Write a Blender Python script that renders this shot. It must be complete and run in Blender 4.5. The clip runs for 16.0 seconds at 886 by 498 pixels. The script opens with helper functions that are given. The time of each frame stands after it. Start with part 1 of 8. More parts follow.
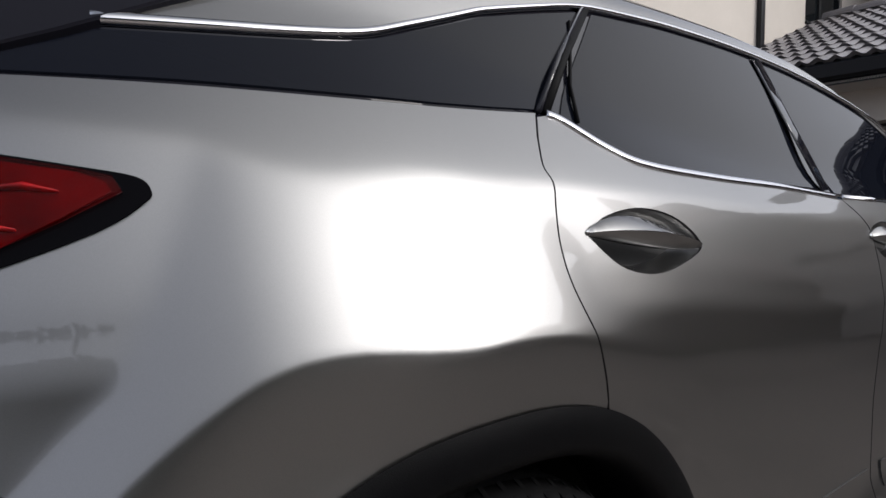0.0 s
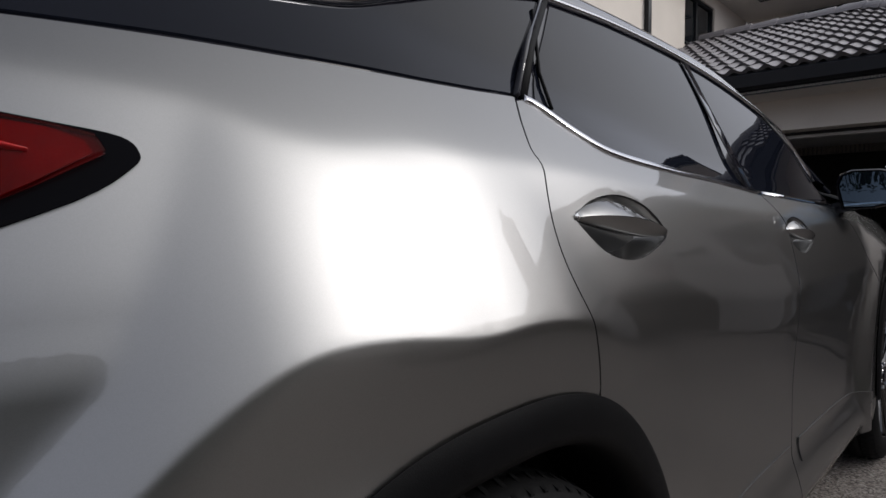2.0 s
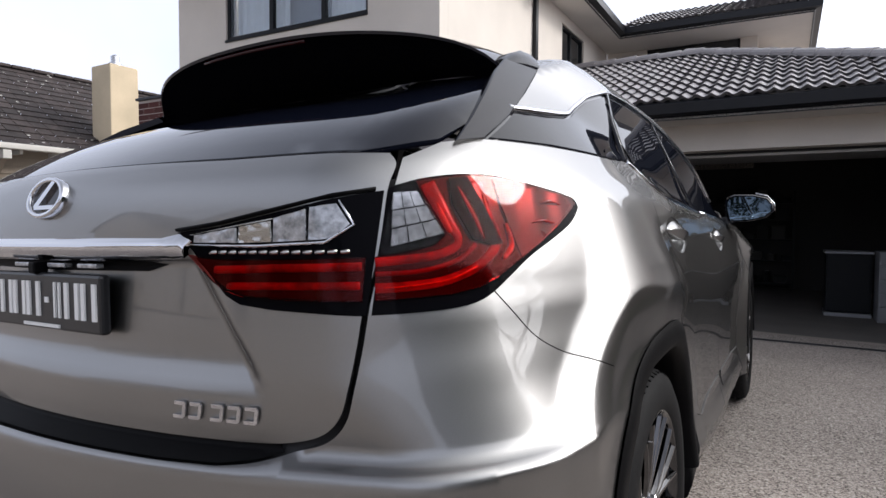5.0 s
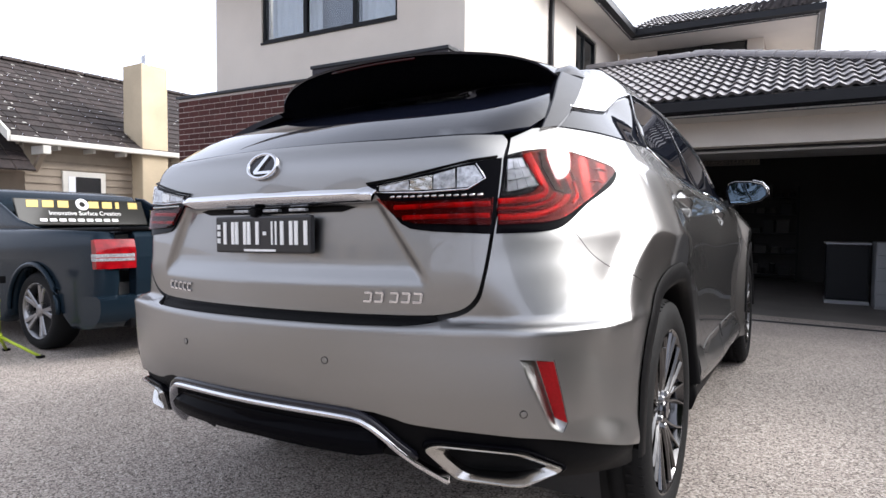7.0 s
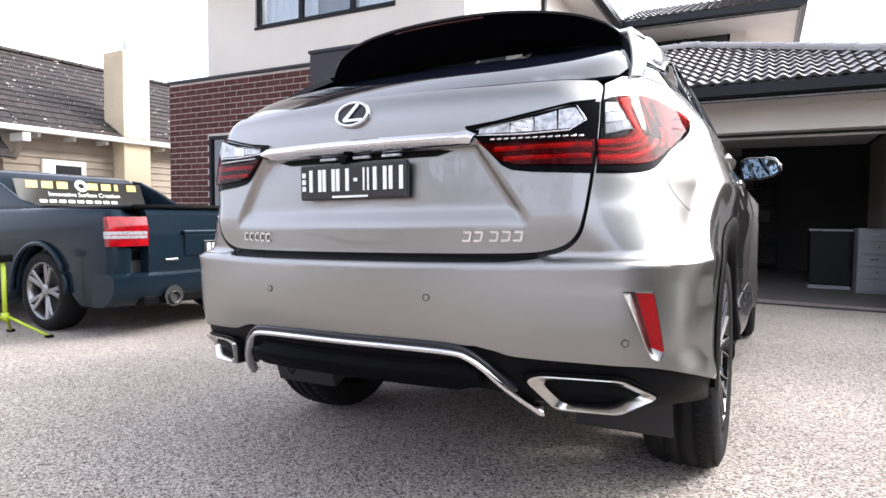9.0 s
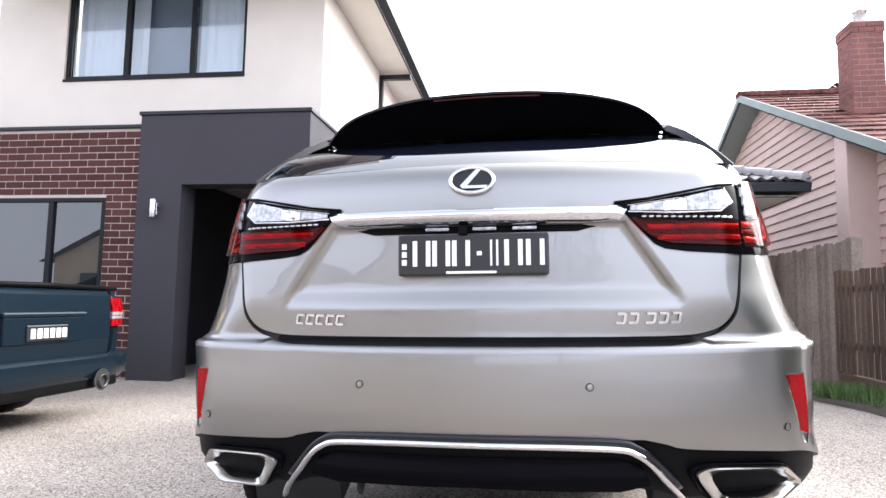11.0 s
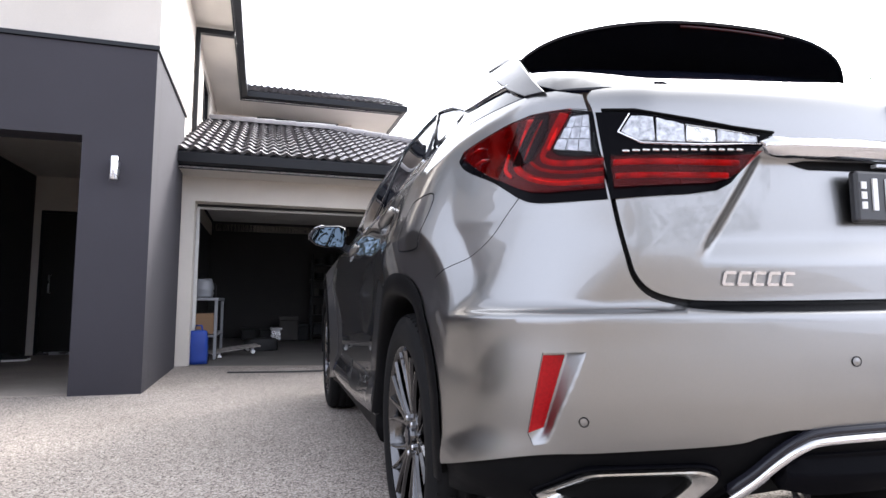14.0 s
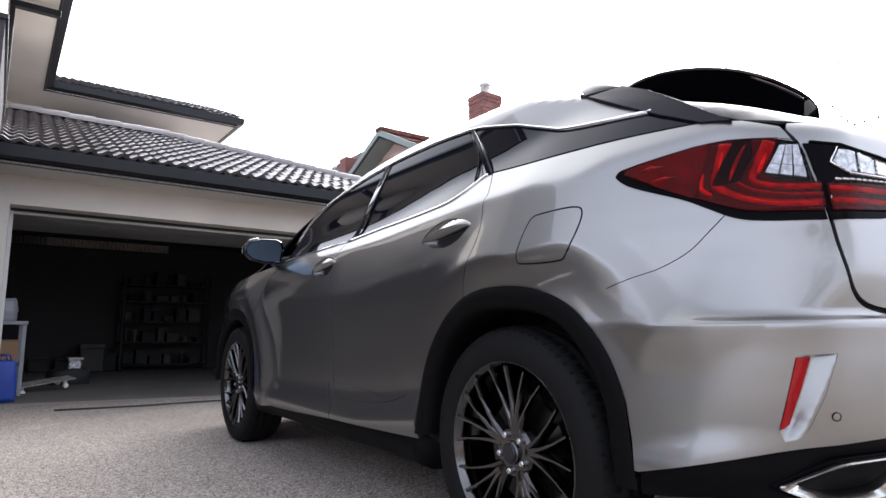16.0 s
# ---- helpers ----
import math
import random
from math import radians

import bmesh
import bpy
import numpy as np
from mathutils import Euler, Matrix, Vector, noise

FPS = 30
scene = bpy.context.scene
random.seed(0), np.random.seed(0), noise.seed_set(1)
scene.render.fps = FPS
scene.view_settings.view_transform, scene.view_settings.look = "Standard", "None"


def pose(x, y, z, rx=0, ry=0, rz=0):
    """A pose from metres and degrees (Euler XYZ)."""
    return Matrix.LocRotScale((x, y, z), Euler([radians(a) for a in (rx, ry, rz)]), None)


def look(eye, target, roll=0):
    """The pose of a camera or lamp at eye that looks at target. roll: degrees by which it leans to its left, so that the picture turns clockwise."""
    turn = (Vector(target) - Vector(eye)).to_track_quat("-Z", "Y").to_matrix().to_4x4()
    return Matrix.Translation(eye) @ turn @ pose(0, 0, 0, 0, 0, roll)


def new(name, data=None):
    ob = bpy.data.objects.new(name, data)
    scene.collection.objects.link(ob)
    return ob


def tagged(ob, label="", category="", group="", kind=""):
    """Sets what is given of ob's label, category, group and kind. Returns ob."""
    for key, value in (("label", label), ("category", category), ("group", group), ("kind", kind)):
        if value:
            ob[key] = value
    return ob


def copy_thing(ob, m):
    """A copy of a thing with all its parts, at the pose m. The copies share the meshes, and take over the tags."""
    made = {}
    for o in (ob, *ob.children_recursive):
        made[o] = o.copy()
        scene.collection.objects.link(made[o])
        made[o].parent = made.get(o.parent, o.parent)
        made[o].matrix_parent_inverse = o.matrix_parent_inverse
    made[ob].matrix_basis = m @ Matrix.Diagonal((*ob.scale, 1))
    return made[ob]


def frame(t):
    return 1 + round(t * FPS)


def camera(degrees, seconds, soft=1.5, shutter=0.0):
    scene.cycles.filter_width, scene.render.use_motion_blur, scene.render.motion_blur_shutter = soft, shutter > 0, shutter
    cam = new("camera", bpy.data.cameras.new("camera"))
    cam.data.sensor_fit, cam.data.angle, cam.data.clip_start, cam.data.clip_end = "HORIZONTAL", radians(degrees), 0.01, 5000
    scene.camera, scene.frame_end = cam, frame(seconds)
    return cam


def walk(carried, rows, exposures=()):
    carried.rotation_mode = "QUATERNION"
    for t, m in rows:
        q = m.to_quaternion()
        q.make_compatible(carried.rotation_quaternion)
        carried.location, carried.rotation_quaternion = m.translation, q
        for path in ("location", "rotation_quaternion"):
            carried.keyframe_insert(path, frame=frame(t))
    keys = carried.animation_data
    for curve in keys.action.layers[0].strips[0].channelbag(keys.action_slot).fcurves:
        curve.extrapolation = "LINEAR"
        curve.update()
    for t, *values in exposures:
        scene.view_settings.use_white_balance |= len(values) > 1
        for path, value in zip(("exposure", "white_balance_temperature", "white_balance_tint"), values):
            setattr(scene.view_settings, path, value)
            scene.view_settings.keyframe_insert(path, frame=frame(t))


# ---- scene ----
from mathutils.geometry import delaunay_2d_cdt

cam = camera(72.1, 16.0)
PATH = [
    (0, (1.454, -0.524, 1.152), (-0.148, 0.665, 1.031), -0.22),
    (0.5, (1.470, -0.516, 1.151), (-0.031, 0.800, 1.036), -0.14),
    (1, (1.468, -0.527, 1.151), (0.023, 0.852, 1.040), -0.20),
    (1.5, (1.444, -0.558, 1.140), (0.033, 0.856, 1.035), -0.28),
    (2, (1.335, -0.588, 1.119), (-0.048, 0.854, 1.022), -0.26),
    (2.5, (1.219, -0.643, 1.121), (-0.052, 0.898, 1.014), 0.10),
    (3, (1.183, -0.777, 1.142), (0.075, 0.886, 1.044), 0.28),
    (3.5, (1.189, -0.957, 1.157), (0.175, 0.764, 1.068), 0.22),
    (4, (1.227, -1.141, 1.146), (0.216, 0.582, 1.060), 0.22),
    (4.5, (1.203, -1.345, 1.127), (0.189, 0.378, 1.041), 0.32),
    (5, (1.186, -1.542, 1.139), (0.168, 0.178, 1.051), 0.32),
    (5.2, (1.188, -1.600, 1.148), (0.170, 0.119, 1.054), 0.32),
    (7.5, (1.306, -2.224, 0.978), (0.266, -0.519, 0.885), 0.51),
    (8, (1.261, -2.260, 0.913), (0.222, -0.553, 0.817), 0.51),
    (8.2, (1.236, -2.275, 0.889), (0.198, -0.569, 0.794), 0.51),
    (10.3, (0.506, -2.450, 0.894), (-0.069, -0.535, 0.825), 0.55),
    (10.5, (0.402, -2.452, 0.898), (-0.090, -0.514, 0.951), 0.76),
    (11, (0.133, -2.458, 0.866), (-0.167, -0.489, 1.046), 0.99),
    (11.5, (-0.149, -2.447, 0.871), (-0.276, -0.459, 1.049), 0.90),
    (12, (-0.411, -2.324, 0.857), (-0.433, -0.331, 1.027), 0.90),
    (12.5, (-0.665, -2.205, 0.823), (-0.590, -0.213, 0.990), 0.70),
    (13, (-0.886, -2.117, 0.795), (-0.657, -0.138, 0.969), 0.70),
    (13.5, (-1.104, -1.992, 0.777), (-0.721, -0.037, 0.952), 0.58),
    (14, (-1.315, -1.882, 0.772), (-0.784, 0.039, 0.943), 0.46),
    (14.5, (-1.560, -1.799, 0.764), (-0.852, 0.053, 1.028), 0.42),
    (15, (-1.761, -1.682, 0.728), (-0.875, 0.085, 1.030), 0.37),
    (15.5, (-1.930, -1.547, 0.727), (-0.902, 0.145, 1.013), 0.22),
    (16, (-2.152, -1.445, 0.727), (-1.022, 0.184, 0.988), 0.28),
]
EXPOSURES = [(0, -1.8), (2, -2.0), (3, -1.95), (4, -1.85), (5, -1.15), (7.5, -0.38), (10.4, 0.38), (11, 0.38), (12, 0.1), (13.5, 0.3), (14.5, 0.25), (16, -0.02)]
walk(cam, [(t, look(eye, target, roll)) for t, eye, target, roll in PATH], EXPOSURES)

# ---------------------------------------------------------------- sky and sun
SUN_AZ, SUN_EL = radians(54), radians(29)
world = bpy.data.worlds.new("sky")
scene.world = world
world.use_nodes = True
wt = world.node_tree
wt.nodes.clear()
sky = wt.nodes.new("ShaderNodeTexSky")
sky.sky_type, sky.sun_disc = "NISHITA", False
sky.sun_elevation, sky.sun_rotation = SUN_EL, SUN_AZ
sky.air_density, sky.dust_density, sky.ozone_density = 1.0, 4.0, 1.0
clear = wt.nodes.new("ShaderNodeBackground")
clear.inputs["Strength"].default_value = 0.12
wt.links.new(sky.outputs["Color"], clear.inputs["Color"])
cloud = wt.nodes.new("ShaderNodeBackground")
cloud.inputs["Color"].default_value = (0.86, 0.92, 1.11, 1)
cloud.inputs["Strength"].default_value = 1.15
coord = wt.nodes.new("ShaderNodeTexCoord")
puffs = wt.nodes.new("ShaderNodeTexNoise")
puffs.inputs["Scale"].default_value, puffs.inputs["Detail"].default_value = 1.6, 5
wt.links.new(coord.outputs["Generated"], puffs.inputs["Vector"])
# the haze thins towards the zenith
axes = wt.nodes.new("ShaderNodeSeparateXYZ")
wt.links.new(coord.outputs["Generated"], axes.inputs["Vector"])
haze = wt.nodes.new("ShaderNodeMapRange")
haze.inputs["From Min"].default_value, haze.inputs["From Max"].default_value = 0.35, 0.95
haze.inputs["To Min"].default_value, haze.inputs["To Max"].default_value = 2.8, 1.1
wt.links.new(axes.outputs["Z"], haze.inputs["Value"])
wt.links.new(haze.outputs["Result"], cloud.inputs["Strength"])
ramp = wt.nodes.new("ShaderNodeMapRange")
ramp.inputs["From Min"].default_value, ramp.inputs["From Max"].default_value = 0.36, 0.62
ramp.inputs["To Min"].default_value, ramp.inputs["To Max"].default_value = 0.72, 0.95
wt.links.new(puffs.outputs["Fac"], ramp.inputs["Value"])
both_skies = wt.nodes.new("ShaderNodeMixShader")
wt.links.new(ramp.outputs["Result"], both_skies.inputs["Fac"])
wt.links.new(clear.outputs["Background"], both_skies.inputs[1])
wt.links.new(cloud.outputs["Background"], both_skies.inputs[2])
# thin high cloud glows round the sun
toward = wt.nodes.new("ShaderNodeVectorMath")
toward.operation = "DOT_PRODUCT"
toward.inputs[1].default_value = (math.sin(SUN_AZ) * math.cos(SUN_EL), math.cos(SUN_AZ) * math.cos(SUN_EL), math.sin(SUN_EL))
wt.links.new(coord.outputs["Generated"], toward.inputs[0])
halo = wt.nodes.new("ShaderNodeMapRange")
halo.inputs["From Min"].default_value, halo.inputs["From Max"].default_value = -0.3, 1.0
wt.links.new(toward.outputs["Value"], halo.inputs["Value"])
power = wt.nodes.new("ShaderNodeMath")
power.operation = "POWER"
power.inputs[1].default_value = 3.0
wt.links.new(halo.outputs["Result"], power.inputs[0])
gain = wt.nodes.new("ShaderNodeMath")
gain.operation = "MULTIPLY"
gain.inputs[1].default_value = 1.5
wt.links.new(power.outputs[0], gain.inputs[0])
glow = wt.nodes.new("ShaderNodeBackground")
glow.inputs["Color"].default_value = (1.0, 0.985, 0.97, 1)
tight = wt.nodes.new("ShaderNodeMath")
tight.operation = "POWER"
tight.inputs[1].default_value = 8.0
wt.links.new(halo.outputs["Result"], tight.inputs[0])
aureole = wt.nodes.new("ShaderNodeMath")
aureole.operation = "MULTIPLY_ADD"
aureole.inputs[1].default_value = 9.0
wt.links.new(tight.outputs[0], aureole.inputs[0])
wt.links.new(gain.outputs[0], aureole.inputs[2])
wt.links.new(aureole.outputs[0], glow.inputs["Strength"])
total = wt.nodes.new("ShaderNodeAddShader")
wt.links.new(both_skies.outputs["Shader"], total.inputs[0])
wt.links.new(glow.outputs["Background"], total.inputs[1])
out = wt.nodes.new("ShaderNodeOutputWorld")
wt.links.new(total.outputs[0], out.inputs["Surface"])

sun_data = bpy.data.lights.new("sun", "SUN")
sun_data.energy, sun_data.angle, sun_data.color = 4.0, radians(11), (1.0, 0.955, 0.935)
sun_lamp = new("sun", sun_data)
sun_way = Vector((math.sin(SUN_AZ) * math.cos(SUN_EL), math.cos(SUN_AZ) * math.cos(SUN_EL), math.sin(SUN_EL)))
sun_lamp.matrix_world = look(sun_way * 60, (0, 0, 0))

# ---------------------------------------------------------------- materials
def material(name, color, rough=0.5, metal=0.0, spec=0.5, coat=0.0, coat_rough=0.03, grain=0.0, grain_scale=60.0, stain=0.0, stain_scale=1.5,
             bump=0.0, bump_scale=120.0, rough_var=0.0, transmission=0.0, emit=0.0, per_piece=0.0):
    """A principled surface whose colour varies at a fine and a coarse scale, with fine relief."""
    m = bpy.data.materials.new(name)
    m.use_nodes = True
    nt = m.node_tree
    b = nt.nodes["Principled BSDF"]
    b.inputs["Base Color"].default_value = (*color, 1)
    b.inputs["Roughness"].default_value = rough
    b.inputs["Metallic"].default_value = metal
    b.inputs["Specular IOR Level"].default_value = spec
    b.inputs["Coat Weight"].default_value = coat
    b.inputs["Coat Roughness"].default_value = coat_rough
    b.inputs["Transmission Weight"].default_value = transmission
    if emit:
        b.inputs["Emission Color"].default_value = (*color, 1)
        b.inputs["Emission Strength"].default_value = emit
    geo = nt.nodes.new("ShaderNodeNewGeometry")

    def wave(scale, detail=4.0):
        n = nt.nodes.new("ShaderNodeTexNoise")
        n.inputs["Scale"].default_value, n.inputs["Detail"].default_value = scale, detail
        nt.links.new(geo.outputs["Position"], n.inputs["Vector"])
        return n.outputs["Fac"]

    def spread(value, low, high):
        r = nt.nodes.new("ShaderNodeMapRange")
        r.inputs["From Min"].default_value, r.inputs["From Max"].default_value = 0.28, 0.72
        r.inputs["To Min"].default_value, r.inputs["To Max"].default_value = low, high
        nt.links.new(value, r.inputs["Value"])
        return r.outputs["Result"]

    factors = []
    if grain:
        factors.append(spread(wave(grain_scale, 3), 1 - grain, 1 + grain))
    if stain:
        factors.append(spread(wave(stain_scale, 6), 1 - stain, 1 + stain))
    if per_piece:
        info = nt.nodes.new("ShaderNodeObjectInfo")
        r = nt.nodes.new("ShaderNodeMapRange")
        r.inputs["To Min"].default_value, r.inputs["To Max"].default_value = 1 - per_piece, 1 + per_piece
        nt.links.new(info.outputs["Random"], r.inputs["Value"])
        factors.append(r.outputs["Result"])
        isl = nt.nodes.new("ShaderNodeMapRange")
        isl.inputs["To Min"].default_value, isl.inputs["To Max"].default_value = 1 - per_piece, 1 + per_piece
        nt.links.new(geo.outputs["Random Per Island"], isl.inputs["Value"])
        factors.append(isl.outputs["Result"])
    if factors:
        total = factors[0]
        for f in factors[1:]:
            mul = nt.nodes.new("ShaderNodeMath")
            mul.operation = "MULTIPLY"
            nt.links.new(total, mul.inputs[0])
            nt.links.new(f, mul.inputs[1])
            total = mul.outputs[0]
        vec = nt.nodes.new("ShaderNodeVectorMath")
        vec.operation = "SCALE"
        vec.inputs[0].default_value = color
        nt.links.new(total, vec.inputs["Scale"])
        nt.links.new(vec.outputs[0], b.inputs["Base Color"])
    if rough_var:
        nt.links.new(spread(wave(7.0, 6), max(rough - rough_var, 0.01), rough + rough_var), b.inputs["Roughness"])
    if bump:
        bp = nt.nodes.new("ShaderNodeBump")
        bp.inputs["Strength"].default_value, bp.inputs["Distance"].default_value = bump, 0.004
        nt.links.new(wave(bump_scale, 3), bp.inputs["Height"])
        nt.links.new(bp.outputs["Normal"], b.inputs["Normal"])
    return m


def aggregate():
    """Exposed-aggregate concrete: small stones of several tints in sandy cement."""
    m = material("exposed_aggregate", (0.34, 0.29, 0.24), rough=0.85)
    nt = m.node_tree
    b = nt.nodes["Principled BSDF"]
    geo = nt.nodes.new("ShaderNodeNewGeometry")
    cell = nt.nodes.new("ShaderNodeTexVoronoi")
    cell.inputs["Scale"].default_value = 150
    nt.links.new(geo.outputs["Position"], cell.inputs["Vector"])
    tint = nt.nodes.new("ShaderNodeValToRGB")
    tint.color_ramp.elements[0].position, tint.color_ramp.elements[0].color = 0.0, (0.035, 0.03, 0.027, 1)
    tint.color_ramp.elements[1].position, tint.color_ramp.elements[1].color = 1.0, (0.58, 0.53, 0.48, 1)
    for p, c in ((0.22, (0.19, 0.16, 0.14, 1)), (0.5, (0.33, 0.287, 0.255, 1)), (0.8, (0.42, 0.365, 0.325, 1))):
        tint.color_ramp.elements.new(p).color = c
    sep = nt.nodes.new("ShaderNodeSeparateColor")
    nt.links.new(cell.outputs["Color"], sep.inputs["Color"])
    nt.links.new(sep.outputs["Red"], tint.inputs["Fac"])
    big = nt.nodes.new("ShaderNodeTexNoise")
    big.inputs["Scale"].default_value, big.inputs["Detail"].default_value = 0.8, 6
    nt.links.new(geo.outputs["Position"], big.inputs["Vector"])
    rng = nt.nodes.new("ShaderNodeMapRange")
    rng.inputs["From Min"].default_value, rng.inputs["From Max"].default_value = 0.3, 0.7
    rng.inputs["To Min"].default_value, rng.inputs["To Max"].default_value = 0.82, 1.14
    nt.links.new(big.outputs["Fac"], rng.inputs["Value"])
    mul = nt.nodes.new("ShaderNodeVectorMath")
    mul.operation = "SCALE"
    nt.links.new(tint.outputs["Color"], mul.inputs[0])
    nt.links.new(rng.outputs["Result"], mul.inputs["Scale"])
    nt.links.new(mul.outputs[0], b.inputs["Base Color"])
    bp = nt.nodes.new("ShaderNodeBump")
    bp.inputs["Strength"].default_value, bp.inputs["Distance"].default_value, bp.invert = 0.7, 0.004, True
    nt.links.new(cell.outputs["Distance"], bp.inputs["Height"])
    nt.links.new(bp.outputs["Normal"], b.inputs["Normal"])
    return m


def car_paint(name, color, metal, rough):
    """Metallic paint: bright flakes under a clear coat."""
    m = material(name, color, rough=rough, metal=metal, coat=1.0, coat_rough=0.012)
    m.node_tree.nodes["Principled BSDF"].inputs["Coat IOR"].default_value = 1.65
    nt = m.node_tree
    b = nt.nodes["Principled BSDF"]
    geo = nt.nodes.new("ShaderNodeNewGeometry")
    cell = nt.nodes.new("ShaderNodeTexVoronoi")
    cell.inputs["Scale"].default_value = 1400
    nt.links.new(geo.outputs["Position"], cell.inputs["Vector"])
    mix = nt.nodes.new("ShaderNodeMapRange")
    mix.inputs["To Min"].default_value, mix.inputs["To Max"].default_value = rough - 0.004, rough + 0.004
    sep = nt.nodes.new("ShaderNodeSeparateColor")
    nt.links.new(cell.outputs["Color"], sep.inputs["Color"])
    nt.links.new(sep.outputs["Red"], mix.inputs["Value"])
    nt.links.new(mix.outputs["Result"], b.inputs["Roughness"])
    return m


def flake_paint(name, color, rough):
    """Silver paint: bright flakes that spread the light, under a sharp clear coat."""
    m = bpy.data.materials.new(name)
    m.use_nodes = True
    nt = m.node_tree
    nt.nodes.clear()
    geo = nt.nodes.new("ShaderNodeNewGeometry")
    cell = nt.nodes.new("ShaderNodeTexVoronoi")
    cell.inputs["Scale"].default_value = 1400
    nt.links.new(geo.outputs["Position"], cell.inputs["Vector"])
    sep = nt.nodes.new("ShaderNodeSeparateColor")
    nt.links.new(cell.outputs["Color"], sep.inputs["Color"])
    vary = nt.nodes.new("ShaderNodeMapRange")
    vary.inputs["To Min"].default_value, vary.inputs["To Max"].default_value = 0.97, 1.03
    nt.links.new(sep.outputs["Red"], vary.inputs["Value"])
    tone = nt.nodes.new("ShaderNodeVectorMath")
    tone.operation = "SCALE"
    tone.inputs[0].default_value = color
    nt.links.new(vary.outputs["Result"], tone.inputs["Scale"])
    flakes = nt.nodes.new("ShaderNodeBsdfAnisotropic")
    flakes.distribution = "BECKMANN"
    flakes.inputs["Roughness"].default_value = rough
    nt.links.new(tone.outputs[0], flakes.inputs["Color"])
    wide = nt.nodes.new("ShaderNodeBsdfAnisotropic")
    wide.inputs["Roughness"].default_value = 0.52
    nt.links.new(tone.outputs[0], wide.inputs["Color"])
    base = nt.nodes.new("ShaderNodeMixShader")
    base.inputs["Fac"].default_value = 0.2
    nt.links.new(flakes.outputs[0], base.inputs[1])
    nt.links.new(wide.outputs[0], base.inputs[2])
    coat = nt.nodes.new("ShaderNodeBsdfAnisotropic")
    coat.inputs["Roughness"].default_value = 0.012
    fres = nt.nodes.new("ShaderNodeFresnel")
    fres.inputs["IOR"].default_value = 1.62
    mix = nt.nodes.new("ShaderNodeMixShader")
    nt.links.new(fres.outputs["Fac"], mix.inputs["Fac"])
    nt.links.new(base.outputs[0], mix.inputs[1])
    nt.links.new(coat.outputs[0], mix.inputs[2])
    end = nt.nodes.new("ShaderNodeOutputMaterial")
    nt.links.new(mix.outputs[0], end.inputs["Surface"])
    return m


M_DRIVE = aggregate()
M_RENDER = material("cream_render", (0.62, 0.57, 0.51), rough=0.9, grain=0.05, grain_scale=180, stain=0.05, bump=0.25, bump_scale=260)
M_CHARCOAL = material("charcoal_render", (0.034, 0.0315, 0.039), rough=0.85, grain=0.08, grain_scale=180, stain=0.08, bump=0.25, bump_scale=260)
M_BRICK = material("red_brown_brick", (0.070, 0.027, 0.024), rough=0.9, spec=0.2, grain=0.25, grain_scale=90, per_piece=0.22, bump=0.5, bump_scale=150)
M_MORTAR = material("grey_mortar", (0.46, 0.41, 0.38), rough=0.95, grain=0.1, stain=0.1, bump=0.3)
M_FRAME = material("black_window_frame", (0.010, 0.011, 0.013), rough=0.5, spec=0.15, grain=0.05)
M_PANE = material("window_glass", (0.012, 0.014, 0.016), rough=0.015, spec=1.0, stain=0.1)
M_BLIND = material("pale_curtain", (0.82, 0.85, 0.90), rough=0.9, grain=0.05, grain_scale=30, stain=0.06)
M_TILE = material("grey_roof_tile", (0.24, 0.228, 0.235), rough=0.42, spec=0.35, grain=0.12, grain_scale=70, per_piece=0.12, bump=0.3, bump_scale=120)
M_GUTTER = material("dark_steel_gutter", (0.010, 0.011, 0.014), rough=0.32, spec=0.25, stain=0.1)
M_SOFFIT = material("painted_soffit", (0.66, 0.62, 0.57), rough=0.8, stain=0.05)
# garage plaster with the unlit interior's shade put into its colour
M_SHADEDWALL = material("shaded_garage_wall", (0.042, 0.040, 0.041), rough=0.9, stain=0.08, grain=0.05)
M_CONCRETE = material("concrete_slab", (0.33, 0.29, 0.25), rough=0.8, grain=0.1, grain_scale=40, stain=0.15)
M_STEEL = material("brushed_steel", (0.62, 0.62, 0.64), rough=0.28, metal=1.0, rough_var=0.08)
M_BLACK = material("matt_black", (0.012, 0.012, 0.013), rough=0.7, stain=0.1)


# ---------------------------------------------------------------- building helpers
def mesh_from(bm, name, mat, smooth=False):
    me = bpy.data.meshes.new(name)
    bm.to_mesh(me)
    bm.free()
    for f in me.polygons:
        f.use_smooth = smooth
    me.materials.append(mat)
    return me


def part(name, bm, mat, parent=None, label="", smooth=False):
    ob = new(name, mesh_from(bm, name, mat, smooth))
    if parent:
        ob.parent = parent
    return tagged(ob, label)


def thing(name, label, category, m=None, group="", kind=""):
    ob = new(name)
    ob.empty_display_size = 0.1
    if m is not None:
        ob.matrix_world = m
    return tagged(ob, label, category, group, kind)


def box(x0, y0, z0, x1, y1, z1, bevel=0.0, bm=None):
    bm = bm or bmesh.new()
    made = bmesh.ops.create_cube(bm, size=1.0, matrix=Matrix.Translation(((x0 + x1) / 2, (y0 + y1) / 2, (z0 + z1) / 2))
                                 @ Matrix.Diagonal((abs(x1 - x0), abs(y1 - y0), abs(z1 - z0), 1)))
    if bevel:
        edges = list({e for v in made["verts"] for e in v.link_edges})
        bmesh.ops.bevel(bm, geom=edges, offset=bevel, segments=2, profile=0.5, affect="EDGES")
    return bm


